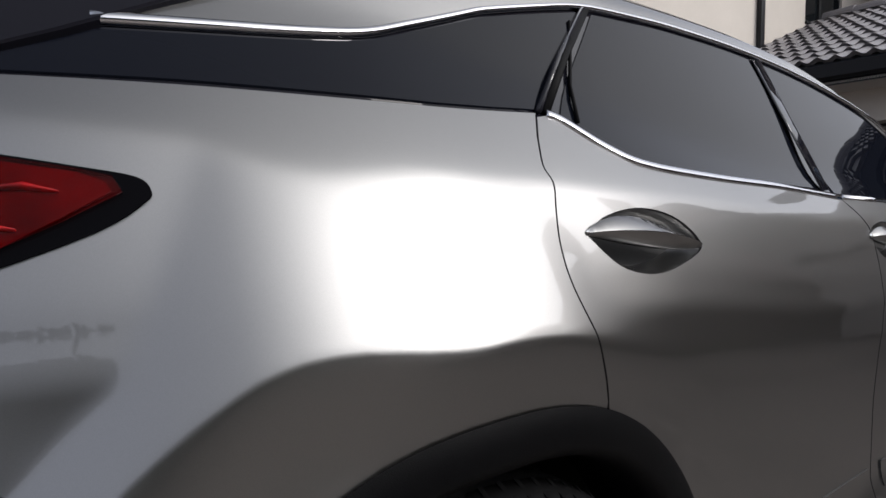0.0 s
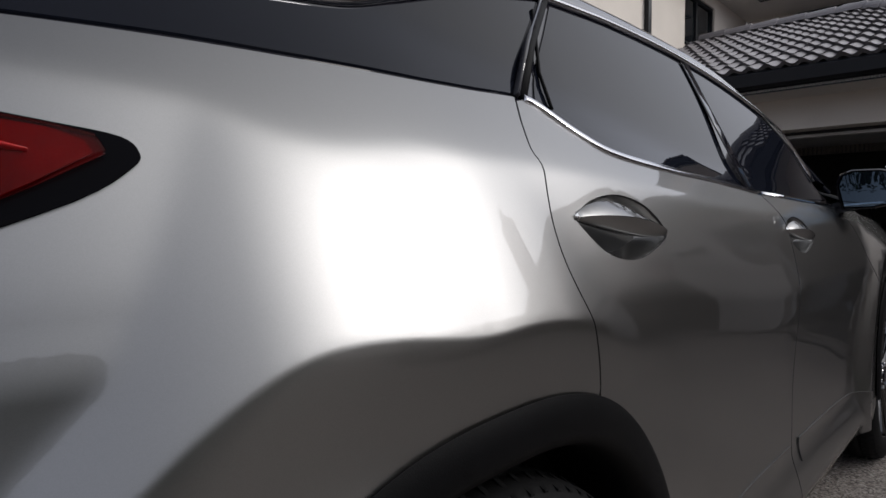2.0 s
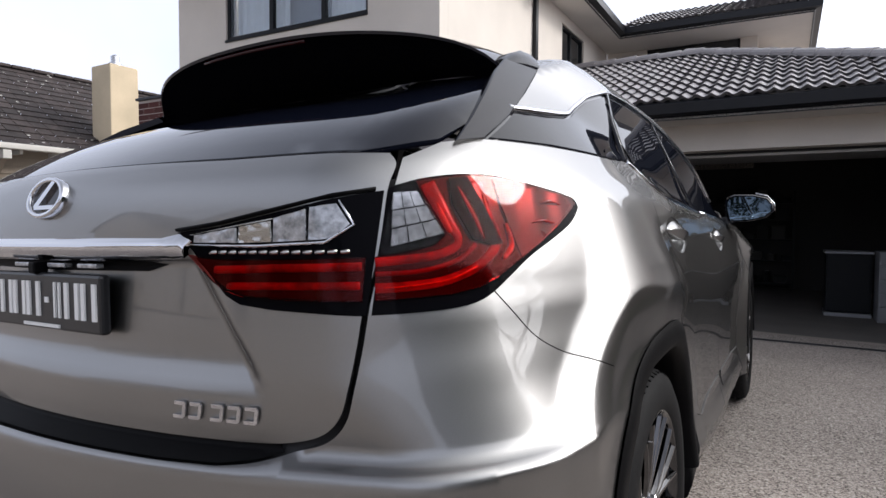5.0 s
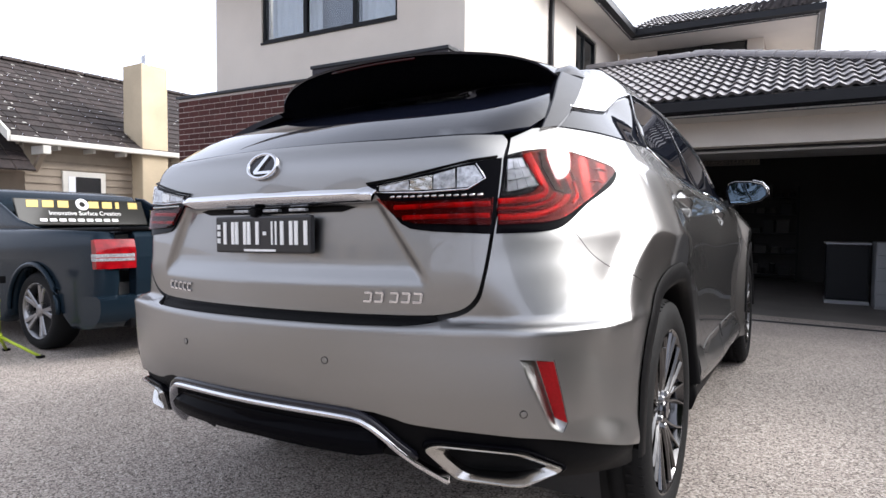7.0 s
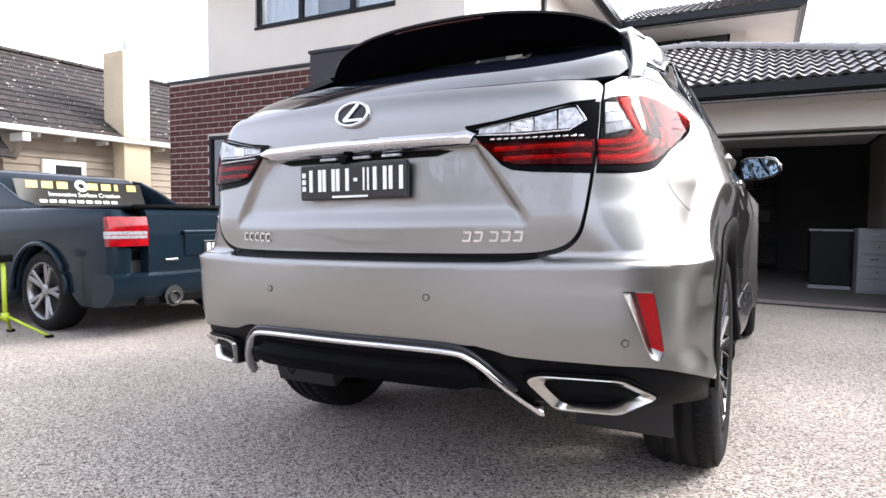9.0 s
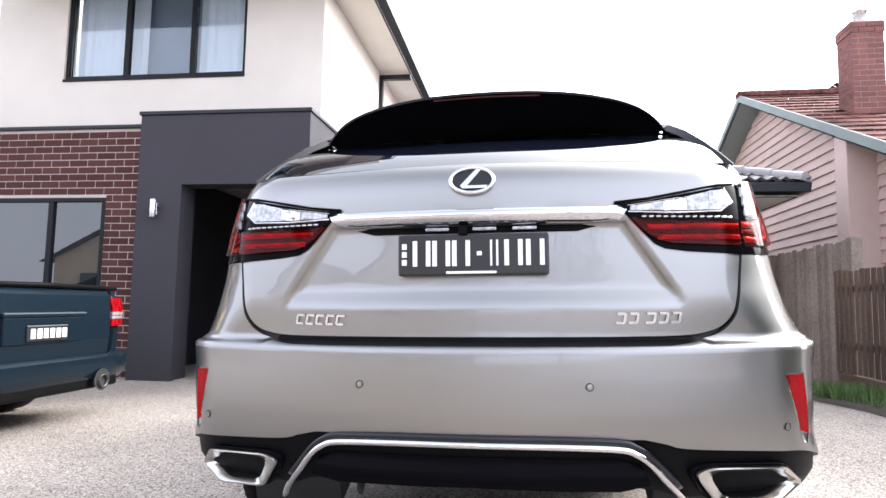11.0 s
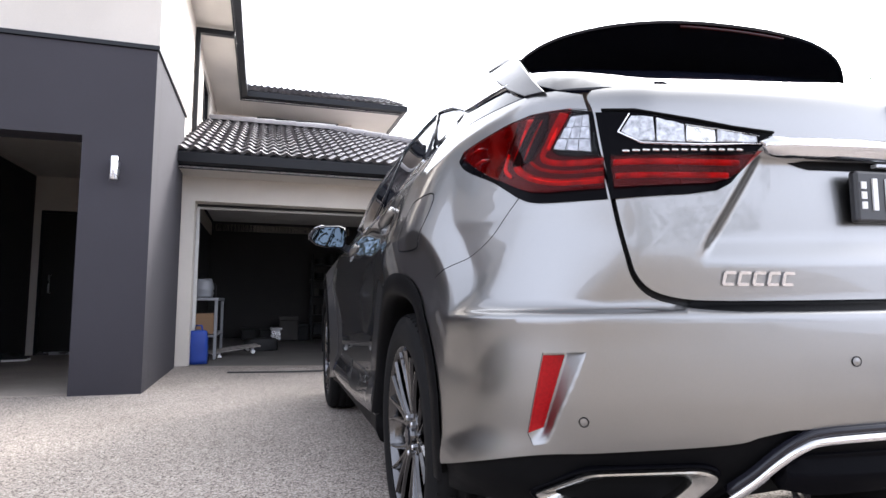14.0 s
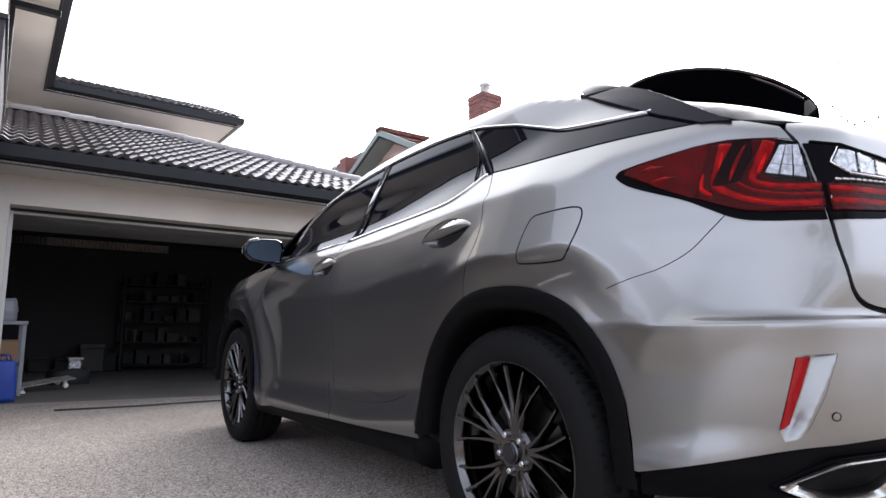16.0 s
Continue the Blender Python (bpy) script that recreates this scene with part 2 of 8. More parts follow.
def slab_with_holes(w0, w1, h0, h1, holes, depth, at):
    """An upright wall from w0 to w1 and h0 to h1 with rectangular holes (a0, a1, b0, b1); at(w, d, h) gives the place."""
    bm = bmesh.new()
    ws = sorted({w0, w1, *[v for h in holes for v in h[:2]]})
    hs = sorted({h0, h1, *[v for h in holes for v in h[2:]]})
    cells = {(i, j) for i in range(len(ws) - 1) for j in range(len(hs) - 1)
             if not any(a0 <= (ws[i] + ws[i + 1]) / 2 <= a1 and b0 <= (hs[j] + hs[j + 1]) / 2 <= b1 for a0, a1, b0, b1 in holes)}
    verts = {}

    def v(i, j, d):
        if (i, j, d) not in verts:
            verts[i, j, d] = bm.verts.new(at(ws[i], depth * d, hs[j]))
        return verts[i, j, d]
    for i, j in cells:
        bm.faces.new((v(i, j, 0), v(i + 1, j, 0), v(i + 1, j + 1, 0), v(i, j + 1, 0)))
        bm.faces.new((v(i, j + 1, 1), v(i + 1, j + 1, 1), v(i + 1, j, 1), v(i, j, 1)))
        for (di, dj), (a, b) in (((-1, 0), ((i, j), (i, j + 1))), ((1, 0), ((i + 1, j + 1), (i + 1, j))), ((0, -1), ((i + 1, j), (i, j))), ((0, 1), ((i, j + 1), (i + 1, j + 1)))):
            if (i + di, j + dj) not in cells:
                bm.faces.new((v(*a, 0), v(*b, 0), v(*b, 1), v(*a, 1)))
    bmesh.ops.recalc_face_normals(bm, faces=bm.faces)
    return bm


def tube(points, r, sides=10, closed=False, bm=None):
    """A round bar along points."""
    bm = bm or bmesh.new()
    pts = [Vector(p) for p in points]
    rings = []
    for i, p in enumerate(pts):
        a = pts[i - 1] if i or closed else p
        b = pts[(i + 1) % len(pts)] if i < len(pts) - 1 or closed else p
        t = (b - a).normalized()
        up = Vector((0, 0, 1)) if abs(t.z) < 0.9 else Vector((1, 0, 0))
        x = t.cross(up).normalized()
        y = x.cross(t)
        rr = r[i] if isinstance(r, (list, tuple)) else r
        rings.append([bm.verts.new(p + rr * (math.cos(2 * math.pi * k / sides) * x + math.sin(2 * math.pi * k / sides) * y)) for k in range(sides)])
    n = len(rings)
    for i in range(n if closed else n - 1):
        a, b = rings[i], rings[(i + 1) % n]
        for k in range(sides):
            bm.faces.new((a[k], a[(k + 1) % sides], b[(k + 1) % sides], b[k]))
    if not closed:
        bm.faces.new(rings[0])
        bm.faces.new(rings[-1])
    bmesh.ops.recalc_face_normals(bm, faces=bm.faces)
    return bm


def lathe(profile, axis_pose, sides=48, close=False):
    """A body of revolution: profile rows are (along the axis, radius); the axis is the pose's x."""
    bm = bmesh.new()
    rings = []
    for a, r in profile:
        rings.append([bm.verts.new(axis_pose @ Vector((a, r * math.cos(2 * math.pi * k / sides), r * math.sin(2 * math.pi * k / sides)))) for k in range(sides)])
    pairs = list(zip(rings, rings[1:])) + ([(rings[-1], rings[0])] if close else [])
    for a, b in pairs:
        for k in range(sides):
            bm.faces.new((a[k], a[(k + 1) % sides], b[(k + 1) % sides], b[k]))
    bmesh.ops.recalc_face_normals(bm, faces=bm.faces)
    return bm


def prism(points, along, bm=None):
    """A flat outline pushed along a vector."""
    bm = bm or bmesh.new()
    lo = [bm.verts.new(p) for p in points]
    hi = [bm.verts.new(Vector(p) + Vector(along)) for p in points]
    bm.faces.new(lo)
    bm.faces.new(hi[::-1])
    for i in range(len(lo)):
        j = (i + 1) % len(lo)
        bm.faces.new((lo[i], lo[j], hi[j], hi[i]))
    bmesh.ops.recalc_face_normals(bm, faces=bm.faces)
    return bm

# ---------------------------------------------------------------- ground
CROSSFALL = math.tan(radians(1.3))
LEAN = Matrix.Rotation(radians(-1.3), 4, "Y")


def ground_z(x, y):
    """The drive rises gently to the east and levels out before the house and its garage."""
    far = 1 - min(max((math.hypot(x, y) - 18) / 40, 0), 1)
    end = 4.2 + 2.1 * min(max((x + 2.4) / 2, 0), 1)
    w = min(max((y - 2.9) / (end - 2.9), 0), 1) * min(max((x + 12) / 5, 0), 1) * min(max((9 - x) / 4, 0), 1)
    return far * ((1 - w) * CROSSFALL * x + w * (-0.052 - 0.018 * max(x + 2.3, 0)))


def build_ground():
    bm = bmesh.new()
    xs = [-400, -60, -25, -14] + [-10 + 0.5 * i for i in range(41)] + [14, 25, 60, 400]
    ys = [-400, -60, -25, -12] + [-8 + 0.5 * i for i in range(45)] + [20, 40, 90, 400]
    rows = [[bm.verts.new((x, y, ground_z(x, y))) for x in xs] for y in ys]
    for a, b in zip(rows, rows[1:]):
        for i in range(len(xs) - 1):
            bm.faces.new((a[i], a[i + 1], b[i + 1], b[i]))
    return tagged(part("ground", bm, M_DRIVE), "pale exposed-aggregate concrete driveway of small pebbles", "driveway", kind="structure")


build_ground()

# ---------------------------------------------------------------- the two-storey house, in its own frame (u along the front, v inwards)
HOUSE = Matrix.Translation((-2.404, 4.01, -0.052)) @ Matrix.Rotation(radians(1.18), 4, "Z")


def at_house(u, v, z):
    return HOUSE @ Vector((u, v, z))


def wall(name, bm, mat, label):
    ob = part(name, bm, mat)
    ob.matrix_world = HOUSE
    return tagged(ob, label, "wall", kind="structure")


LOW = -0.35
# front: brick below, render above
B_V = 0.10
U_V = 0.545
wall("wall_brick", slab_with_holes(-4.98, -2.08, LOW, 2.96, [(-4.12, -2.55, 0.75, 2.12)], 0.22, lambda w, d, h: (w, B_V + 0.012 + d, h)), M_MORTAR,
     "red-brown face brick wall with pale mortar joints")
wall("wall_brick_side", box(-4.98, B_V + 0.24, LOW, -4.76, 6.0, 2.96), M_MORTAR, "return of the brick wall")
wall("wall_upper", slab_with_holes(-4.62, -0.07, 2.9, 6.3, [(-3.60, -1.09, 3.77, 5.22)], 0.2, lambda w, d, h: (w, U_V + d, h)), M_RENDER,
     "upper storey wall in cream acrylic render")
wall("wall_upper_side", slab_with_holes(U_V + 0.202, 7.9, 2.2, 5.05, [(4.9, 6.2, 3.9, 4.72)], 0.2, lambda w, d, h: (-0.07 - d, w, h)), M_RENDER, "upper side wall in sunlit cream render")
wall("wall_upper_left", box(-4.62, U_V + 0.202, 2.9, -4.42, 8, 6.3), M_RENDER, "upper end wall in cream render")
wall("wall_rear_upper", slab_with_holes(-0.06, 2.87, 2.3, 5.0, [(0.77, 2.57, 4.15, 4.95)], 0.2, lambda w, d, h: (w, 8.0 + d, h)), M_RENDER, "set-back upper wall in cream render")
wall("wall_rear_side", box(2.67, 8.202, 2.3, 2.87, 12, 5.0), M_RENDER, "end wall of the set-back upper storey")
# portal
wall("wall_portal", slab_with_holes(-2.08, 0.0, LOW, 3.08, [(-1.53, -0.57, LOW - 1, 2.25)], 0.3, lambda w, d, h: (w, d, h)), M_CHARCOAL, "charcoal rendered entry portal wall")
wall("wall_portal_side", box(-0.3, 0.302, LOW, 0.0, 2.13, 3.08), M_CHARCOAL, "charcoal rendered side of the entry portal")
wall("wall_portal_left", box(-2.48, 0.302, LOW, -2.22, 4.2, 3.06), M_CHARCOAL, "charcoal rendered wall inside the entry")
wall("portal_capping", box(-2.1, -0.02, 3.082, 0.02, 2.15, 3.125, 0.004), M_GUTTER, "dark metal capping on the portal")
wall("brick_capping", box(-5.0, B_V - 0.03, 2.962, -2.082, U_V, 3.0, 0.004), M_GUTTER, "dark metal capping on the brick wall")
wall("wall_entry_back", slab_with_holes(-2.22, -0.32, LOW, 2.9, [(-2.10, -1.20, LOW - 1, 2.08)], 0.15, lambda w, d, h: (w, 4.2 + d, h)), M_RENDER, "cream wall round the front door")
wall("ceiling_entry", box(-2.22, 0.31, 2.6, -0.31, 4.2, 2.7), M_SOFFIT, "pale ceiling of the entry porch")
wall("floor_entry", box(-2.22, 0.05, -0.2, -0.3, 4.2, 0.006), M_CONCRETE, "smooth pale concrete porch slab")
# garage
G_V = 2.27
wall("wall_garage_front", slab_with_holes(-0.35, 5.33, LOW, 2.45, [(0.14, 4.72, LOW - 1, 2.06)], 0.24, lambda w, d, h: (w, G_V + d, h)), M_RENDER, "cream rendered wall round the open garage door")
wall("wall_garage_left", box(0.0 - 0.3, G_V + 0.242, LOW, -0.1, 8.2, 2.45), M_SHADEDWALL, "garage side wall of painted plaster, darkened as in shade")
wall("wall_garage_right", box(5.13, G_V + 0.242, LOW, 5.33, 8.2, 2.45), M_RENDER, "garage end wall in cream render")
wall("wall_garage_back", box(-0.098, 8.0, LOW, 5.128, 8.2, 2.45), M_SHADEDWALL, "garage back wall of painted plaster, darkened as in shade")
wall("ceiling_garage", box(-0.3, G_V, 2.452, 5.33, 8.2, 2.5), M_SHADEDWALL, "garage ceiling of painted plaster, darkened as in shade")


def gutter_run(name, pts, label):
    """A quad gutter with its fascia behind, along points in the house's frame (outer side to the right of the way)."""
    bm = bmesh.new()
    prof = [(0.0, 0.0), (0.0, 0.03), (0.02, 0.045), (0.115, 0.06), (0.125, 0.17), (0.11, 0.185), (0.10, 0.17), (-0.02, 0.16), (-0.02, 0.0)]
    rings = []
    for i, p in enumerate(pts):
        p = Vector(p)
        d0 = (p - Vector(pts[i - 1])).normalized() if i else None
        d1 = (Vector(pts[i + 1]) - p).normalized() if i < len(pts) - 1 else None
        n0 = Vector((d0.y, -d0.x, 0)) if d0 else None
        n1 = Vector((d1.y, -d1.x, 0)) if d1 else None
        n = (n0 + n1) / (1 + n0.dot(n1)) if n0 and n1 else (n0 or n1)
        rings.append([bm.verts.new(p + n * a + Vector((0, 0, b))) for a, b in prof])
    for a, b in zip(rings, rings[1:]):
        for k in range(len(prof)):
            j = (k + 1) % len(prof)
            bm.faces.new((a[k], a[j], b[j], b[k]))
    bm.faces.new(rings[0])
    bm.faces.new(rings[-1])
    bmesh.ops.recalc_face_normals(bm, faces=bm.faces)
    ob = part(name, bm, M_GUTTER)
    ob.matrix_world = HOUSE
    return tagged(ob, label, "gutter", kind="structure")


gutter_run("gutter_garage", [(-0.28, 1.72, 2.36), (5.9, 1.72, 2.36), (5.9, 9.0, 2.36)], "dark steel gutter along the garage eave")
wall("soffit_garage", box(-0.28, 1.72, 2.37, 5.9, G_V, 2.39), M_SOFFIT, "pale soffit under the garage eave")
wall("soffit_garage_side", box(5.332, G_V, 2.37, 5.9, 9, 2.39), M_SOFFIT, "pale soffit under the garage side eave")
gutter_run("gutter_upper", [(0.47, -0.6, 4.88), (0.47, 6.88, 4.88), (3.80, 6.88, 4.88), (3.80, 12.0, 4.88)], "dark steel gutter round the upper roof")
wall("soffit_upper", box(-0.068, -0.6, 4.90, 0.47, 8.0, 4.93), M_SOFFIT, "pale soffit under the upper eave")
wall("soffit_upper_rear", box(0.472, 6.88, 4.90, 3.80, 12.0, 4.93), M_SOFFIT, "pale soffit under the set-back eave")
# ---------------------------------------------------------------- the car's skin
def pchip(xs, ys):
    """A smooth curve through points that does not overshoot between them."""
    xs, ys = np.array(xs, float), np.array(ys, float)
    h, d = np.diff(xs), np.diff(ys) / np.diff(xs)
    m = np.zeros(len(xs))
    m[0], m[-1] = d[0], d[-1]
    for i in range(1, len(xs) - 1):
        if d[i - 1] * d[i] > 0:
            a, b = 2 * h[i] + h[i - 1], h[i] + 2 * h[i - 1]
            m[i] = (a + b) / (a / d[i - 1] + b / d[i])

    def at(x):
        x = np.clip(np.asarray(x, float), xs[0], xs[-1])
        i = np.clip(np.searchsorted(xs, x) - 1, 0, len(xs) - 2)
        t = (x - xs[i]) / h[i]
        return ((2 * t**3 - 3 * t**2 + 1) * ys[i] + (t**3 - 2 * t**2 + t) * h[i] * m[i]
                + (-2 * t**3 + 3 * t**2) * ys[i + 1] + (t**3 - t**2) * h[i] * m[i + 1])
    return at


def ease(x, a, b):
    t = np.clip((np.asarray(x, float) - a) / (b - a), 0, 1)
    return t * t * (3 - 2 * t)


def fillet(a, b, r):
    """The meeting of two half-spaces, rounded by r."""
    return np.where((a > -r) & (b > -r), np.sqrt(np.maximum(a + r, 0) ** 2 + np.maximum(b + r, 0) ** 2) - r, np.maximum(a, b))


def soft_max(a, b, w):
    return 0.5 * (a + b + np.sqrt((a - b) ** 2 + w * w))


AXLE_Z, BASE = 0.375, 2.79
side_low = pchip([.15, .28, .36, .43, .47, .55, .70, .85, .92, .97, 1.03, 1.10, 1.184, 1.25, 1.35, 1.7],
                 [.80, .87, .905, .932, .925, .905, .905, .912, .917, .917, .907, .890, .866, .846, .815, .70])
shoulder = pchip([-.7, -.37, -.2, .1, .33, .9, 2.2, 4], [1.243, 1.212, 1.193, 1.178, 1.170, 1.130, 1.08, 1.02])
rear_mid = pchip([.25, .36, .44, .52, .56, .62, .70, .755, .765, .777, .783, .80, .85, .95, 1.05, 1.10, 1.15, 1.19, 1.215, 1.24, 1.255, 1.30, 1.35, 1.40, 1.45, 1.50, 1.56, 1.62, 1.66, 1.75],
                 [-.74, -.90, -.97, -1.003, -1.012, -1.02, -1.023, -1.0205, -1.0165, -.970, -.958, -.957, -.957, -.953, -.947, -.945, -.941, -.931, -.914, -.880, -.855, -.775, -.675, -.56, -.42, -.265, -.06, .15, .45, 1.0])
front_mid = pchip([.2, .45, .75, .92, 1.02, 1.10, 1.15, 1.22, 1.35, 1.5, 1.6, 1.67, 1.72],
                  [3.66, 3.76, 3.80, 3.74, 3.55, 3.20, 2.95, 2.78, 2.50, 2.14, 1.86, 1.5, 1.0])
roof_mid = pchip([-.6, -.28, .2, .8, 1.4, 1.9, 2.6, 4], [1.62, 1.655, 1.690, 1.70, 1.682, 1.61, 1.40, 1.0])
glass_side = pchip([1.0, 1.15, 1.305, 1.40, 1.54, 1.62, 1.75], [.845, .808, .754, .719, .660, .62, .53])


def side(y, z):
    drop = 0.075 * ease(y, 0.2, 1.1)
    crease = shoulder(y)
    upper = side_low(crease + drop) - 0.76 * (z - crease)
    body = side_low(z + drop)
    for cy in (0.0, BASE):
        r = np.hypot(y - cy, z - AXLE_Z)
        rim = 0.60 + 0.078 * ease(cy - y, 0.05, 0.34) + 0.04 * ease(y - cy, 0.15, 0.42)
        off = r - rim
        if cy == 0.0:
            off = -soft_max(-off, 0.760 - z - 3 * np.maximum(y + 0.36, 0), 0.006)
        front = ease(y - cy, 0.06, 0.42)
        bulge = 0.948 - 0.020 * front - 0.20 * np.maximum(cy - y - 0.30, 0) ** 2 * (cy == 0.0) - 0.198 * (off + np.sqrt(off * off + (0.003 + 0.045 * front) ** 2)) - 0.018 * ease(-off, -0.01, 0.13) - 0.05 * ease(y - cy, 0.16, 0.60)
        body = soft_max(body, bulge, 0.004 + 0.03 * front)
    body = -soft_max(-body, -upper, 0.006)
    back = 0.05 + 0.23 * (1 - (1 - np.clip((z - 0.760) / 0.26, 0, 1)) ** 2)
    body = body - back * np.maximum(-y, 0) ** 2 - 0.12 * np.maximum(y - 2.5, 0) ** 2
    top = glass_side(z) - 0.08 * np.maximum(0.4 - y, 0) ** 1.5 - 0.05 * np.maximum(y - 1.6, 0) ** 2
    return soft_max(body, top, 0.016)


def rear(x, z):
    bow = 0.22 + 0.06 * ease(z, 0.9, 0.7)
    scoop = ease(0.375 + 0.68 * (1.075 - z) - x, -0.012, 0.022) * ease(z, 0.850, 0.915) * ease(z, 1.085, 1.06)
    return rear_mid(z) + bow * x * x + 0.020 * scoop


def skin(x, y, z):
    """Negative inside the car's body, zero on it (for the half with x above zero)."""
    a, b = x - side(y, z), rear(x, z) - y
    round_low = 0.15 - 0.03 * ease(z, 0.8, 1.0) - 0.06 * ease(z, 1.24, 1.34)
    f = fillet(a, b * 0.9, round_low)
    f = fillet(f, (y - front_mid(z) + 0.22 * x * x) * 0.8, 0.12)
    return fillet(f, z - roof_mid(y) + 0.16 * x * x, 0.07)


MID_Y = 0.15
QUARTER = math.pi / 2


def wrap(u, z):
    """The place on the skin at u round the car (0: middle of the tail; past a quarter turn: metres along the side) and height z."""
    u, z = np.asarray(u, float), np.asarray(z, float)
    s, v = np.sign(u) + (u == 0), np.abs(u)
    turn = np.minimum(v, QUARTER)
    dx, dy, oy = np.sin(turn), -np.cos(turn), MID_Y + np.maximum(v - QUARTER, 0)
    lo, hi = np.zeros_like(v), np.full_like(v, 1.6)
    for _ in range(34):
        mid = (lo + hi) / 2
        inside = skin(mid * dx, oy + mid * dy, z) < 0
        lo, hi = np.where(inside, mid, lo), np.where(inside, hi, mid)
    return np.stack([s * lo * dx, oy + lo * dy, z], -1)


def wrap_back(x, y):
    v = math.atan2(abs(x), MID_Y - y) if y < MID_Y else QUARTER + y - MID_Y
    return math.copysign(v, x)


def over(x, y):
    """The place on top of the car above (x, y)."""
    x, y = np.asarray(x, float), np.asarray(y, float)
    lo, hi = np.full_like(x, 0.9), np.full_like(x, 1.8)
    for _ in range(34):
        mid = (lo + hi) / 2
        inside = skin(np.abs(x), y, mid) < 0
        lo, hi = np.where(inside, mid, lo), np.where(inside, hi, mid)
    return np.stack([x, y, lo], -1)


def skin_normal(p):
    """Outward normals of the skin at places p."""
    p = np.asarray(p, float)
    s = np.where(p[:, 0] < 0, -1.0, 1.0)
    x, y, z = np.abs(p[:, 0]), p[:, 1], p[:, 2]
    e = 0.0025
    g = np.stack([skin(x + e, y, z) - skin(x - e, y, z), skin(x, y + e, z) - skin(x, y - e, z), skin(x, y, z + e) - skin(x, y, z - e)], -1)
    g[:, 0] *= s
    return g / np.maximum(np.linalg.norm(g, axis=1), 1e-9)[:, None]


def within(pts, ring):
    """Which points lie inside the ring."""
    x, y = pts[:, 0], pts[:, 1]
    hit = np.zeros(len(pts), bool)
    a = np.asarray(ring, float)
    b = np.roll(a, -1, 0)
    for (x0, y0), (x1, y1) in zip(a, b):
        cross = (y0 > y) != (y1 > y)
        if cross.any():
            hit ^= cross & (x < (x1 - x0) * (y - y0) / (y1 - y0 + 1e-15) + x0)
    return hit


def dense(ring, step):
    out = []
    for i, a in enumerate(ring):
        b = ring[(i + 1) % len(ring)]
        n = max(1, int(math.ceil(math.hypot(b[0] - a[0], b[1] - a[1]) / step)))
        out += [(a[0] + (b[0] - a[0]) * k / n, a[1] + (b[1] - a[1]) * k / n) for k in range(n)]
    return out


def bend(points, n=6):
    """A smooth line through points."""
    p = [Vector((*q, 0)) for q in points]
    out = []
    for i in range(len(p) - 1):
        a, b, c, d = p[max(i - 1, 0)], p[i], p[i + 1], p[min(i + 2, len(p) - 1)]
        for k in range(n):
            t = k / n
            q = 0.5 * ((2 * b) + (c - a) * t + (2 * a - 5 * b + 4 * c - d) * t * t + (3 * b - a - 3 * c + d) * t**3)
            out.append((q.x, q.y))
    return out + [tuple(points[-1])]


def shrink(ring, by):
    """The ring moved inwards by a little."""
    a = np.asarray(ring, float)
    area = np.sum(a[:, 0] * np.roll(a[:, 1], -1) - np.roll(a[:, 0], -1) * a[:, 1])
    d = np.roll(a, -1, 0) - np.roll(a, 1, 0)
    n = np.stack([-d[:, 1], d[:, 0]], -1) / np.maximum(np.linalg.norm(d, axis=1), 1e-9)[:, None]
    return [tuple(q) for q in a + n * by * np.sign(area)]


def mirror(ring):
    return [(-u, z) for u, z in ring]


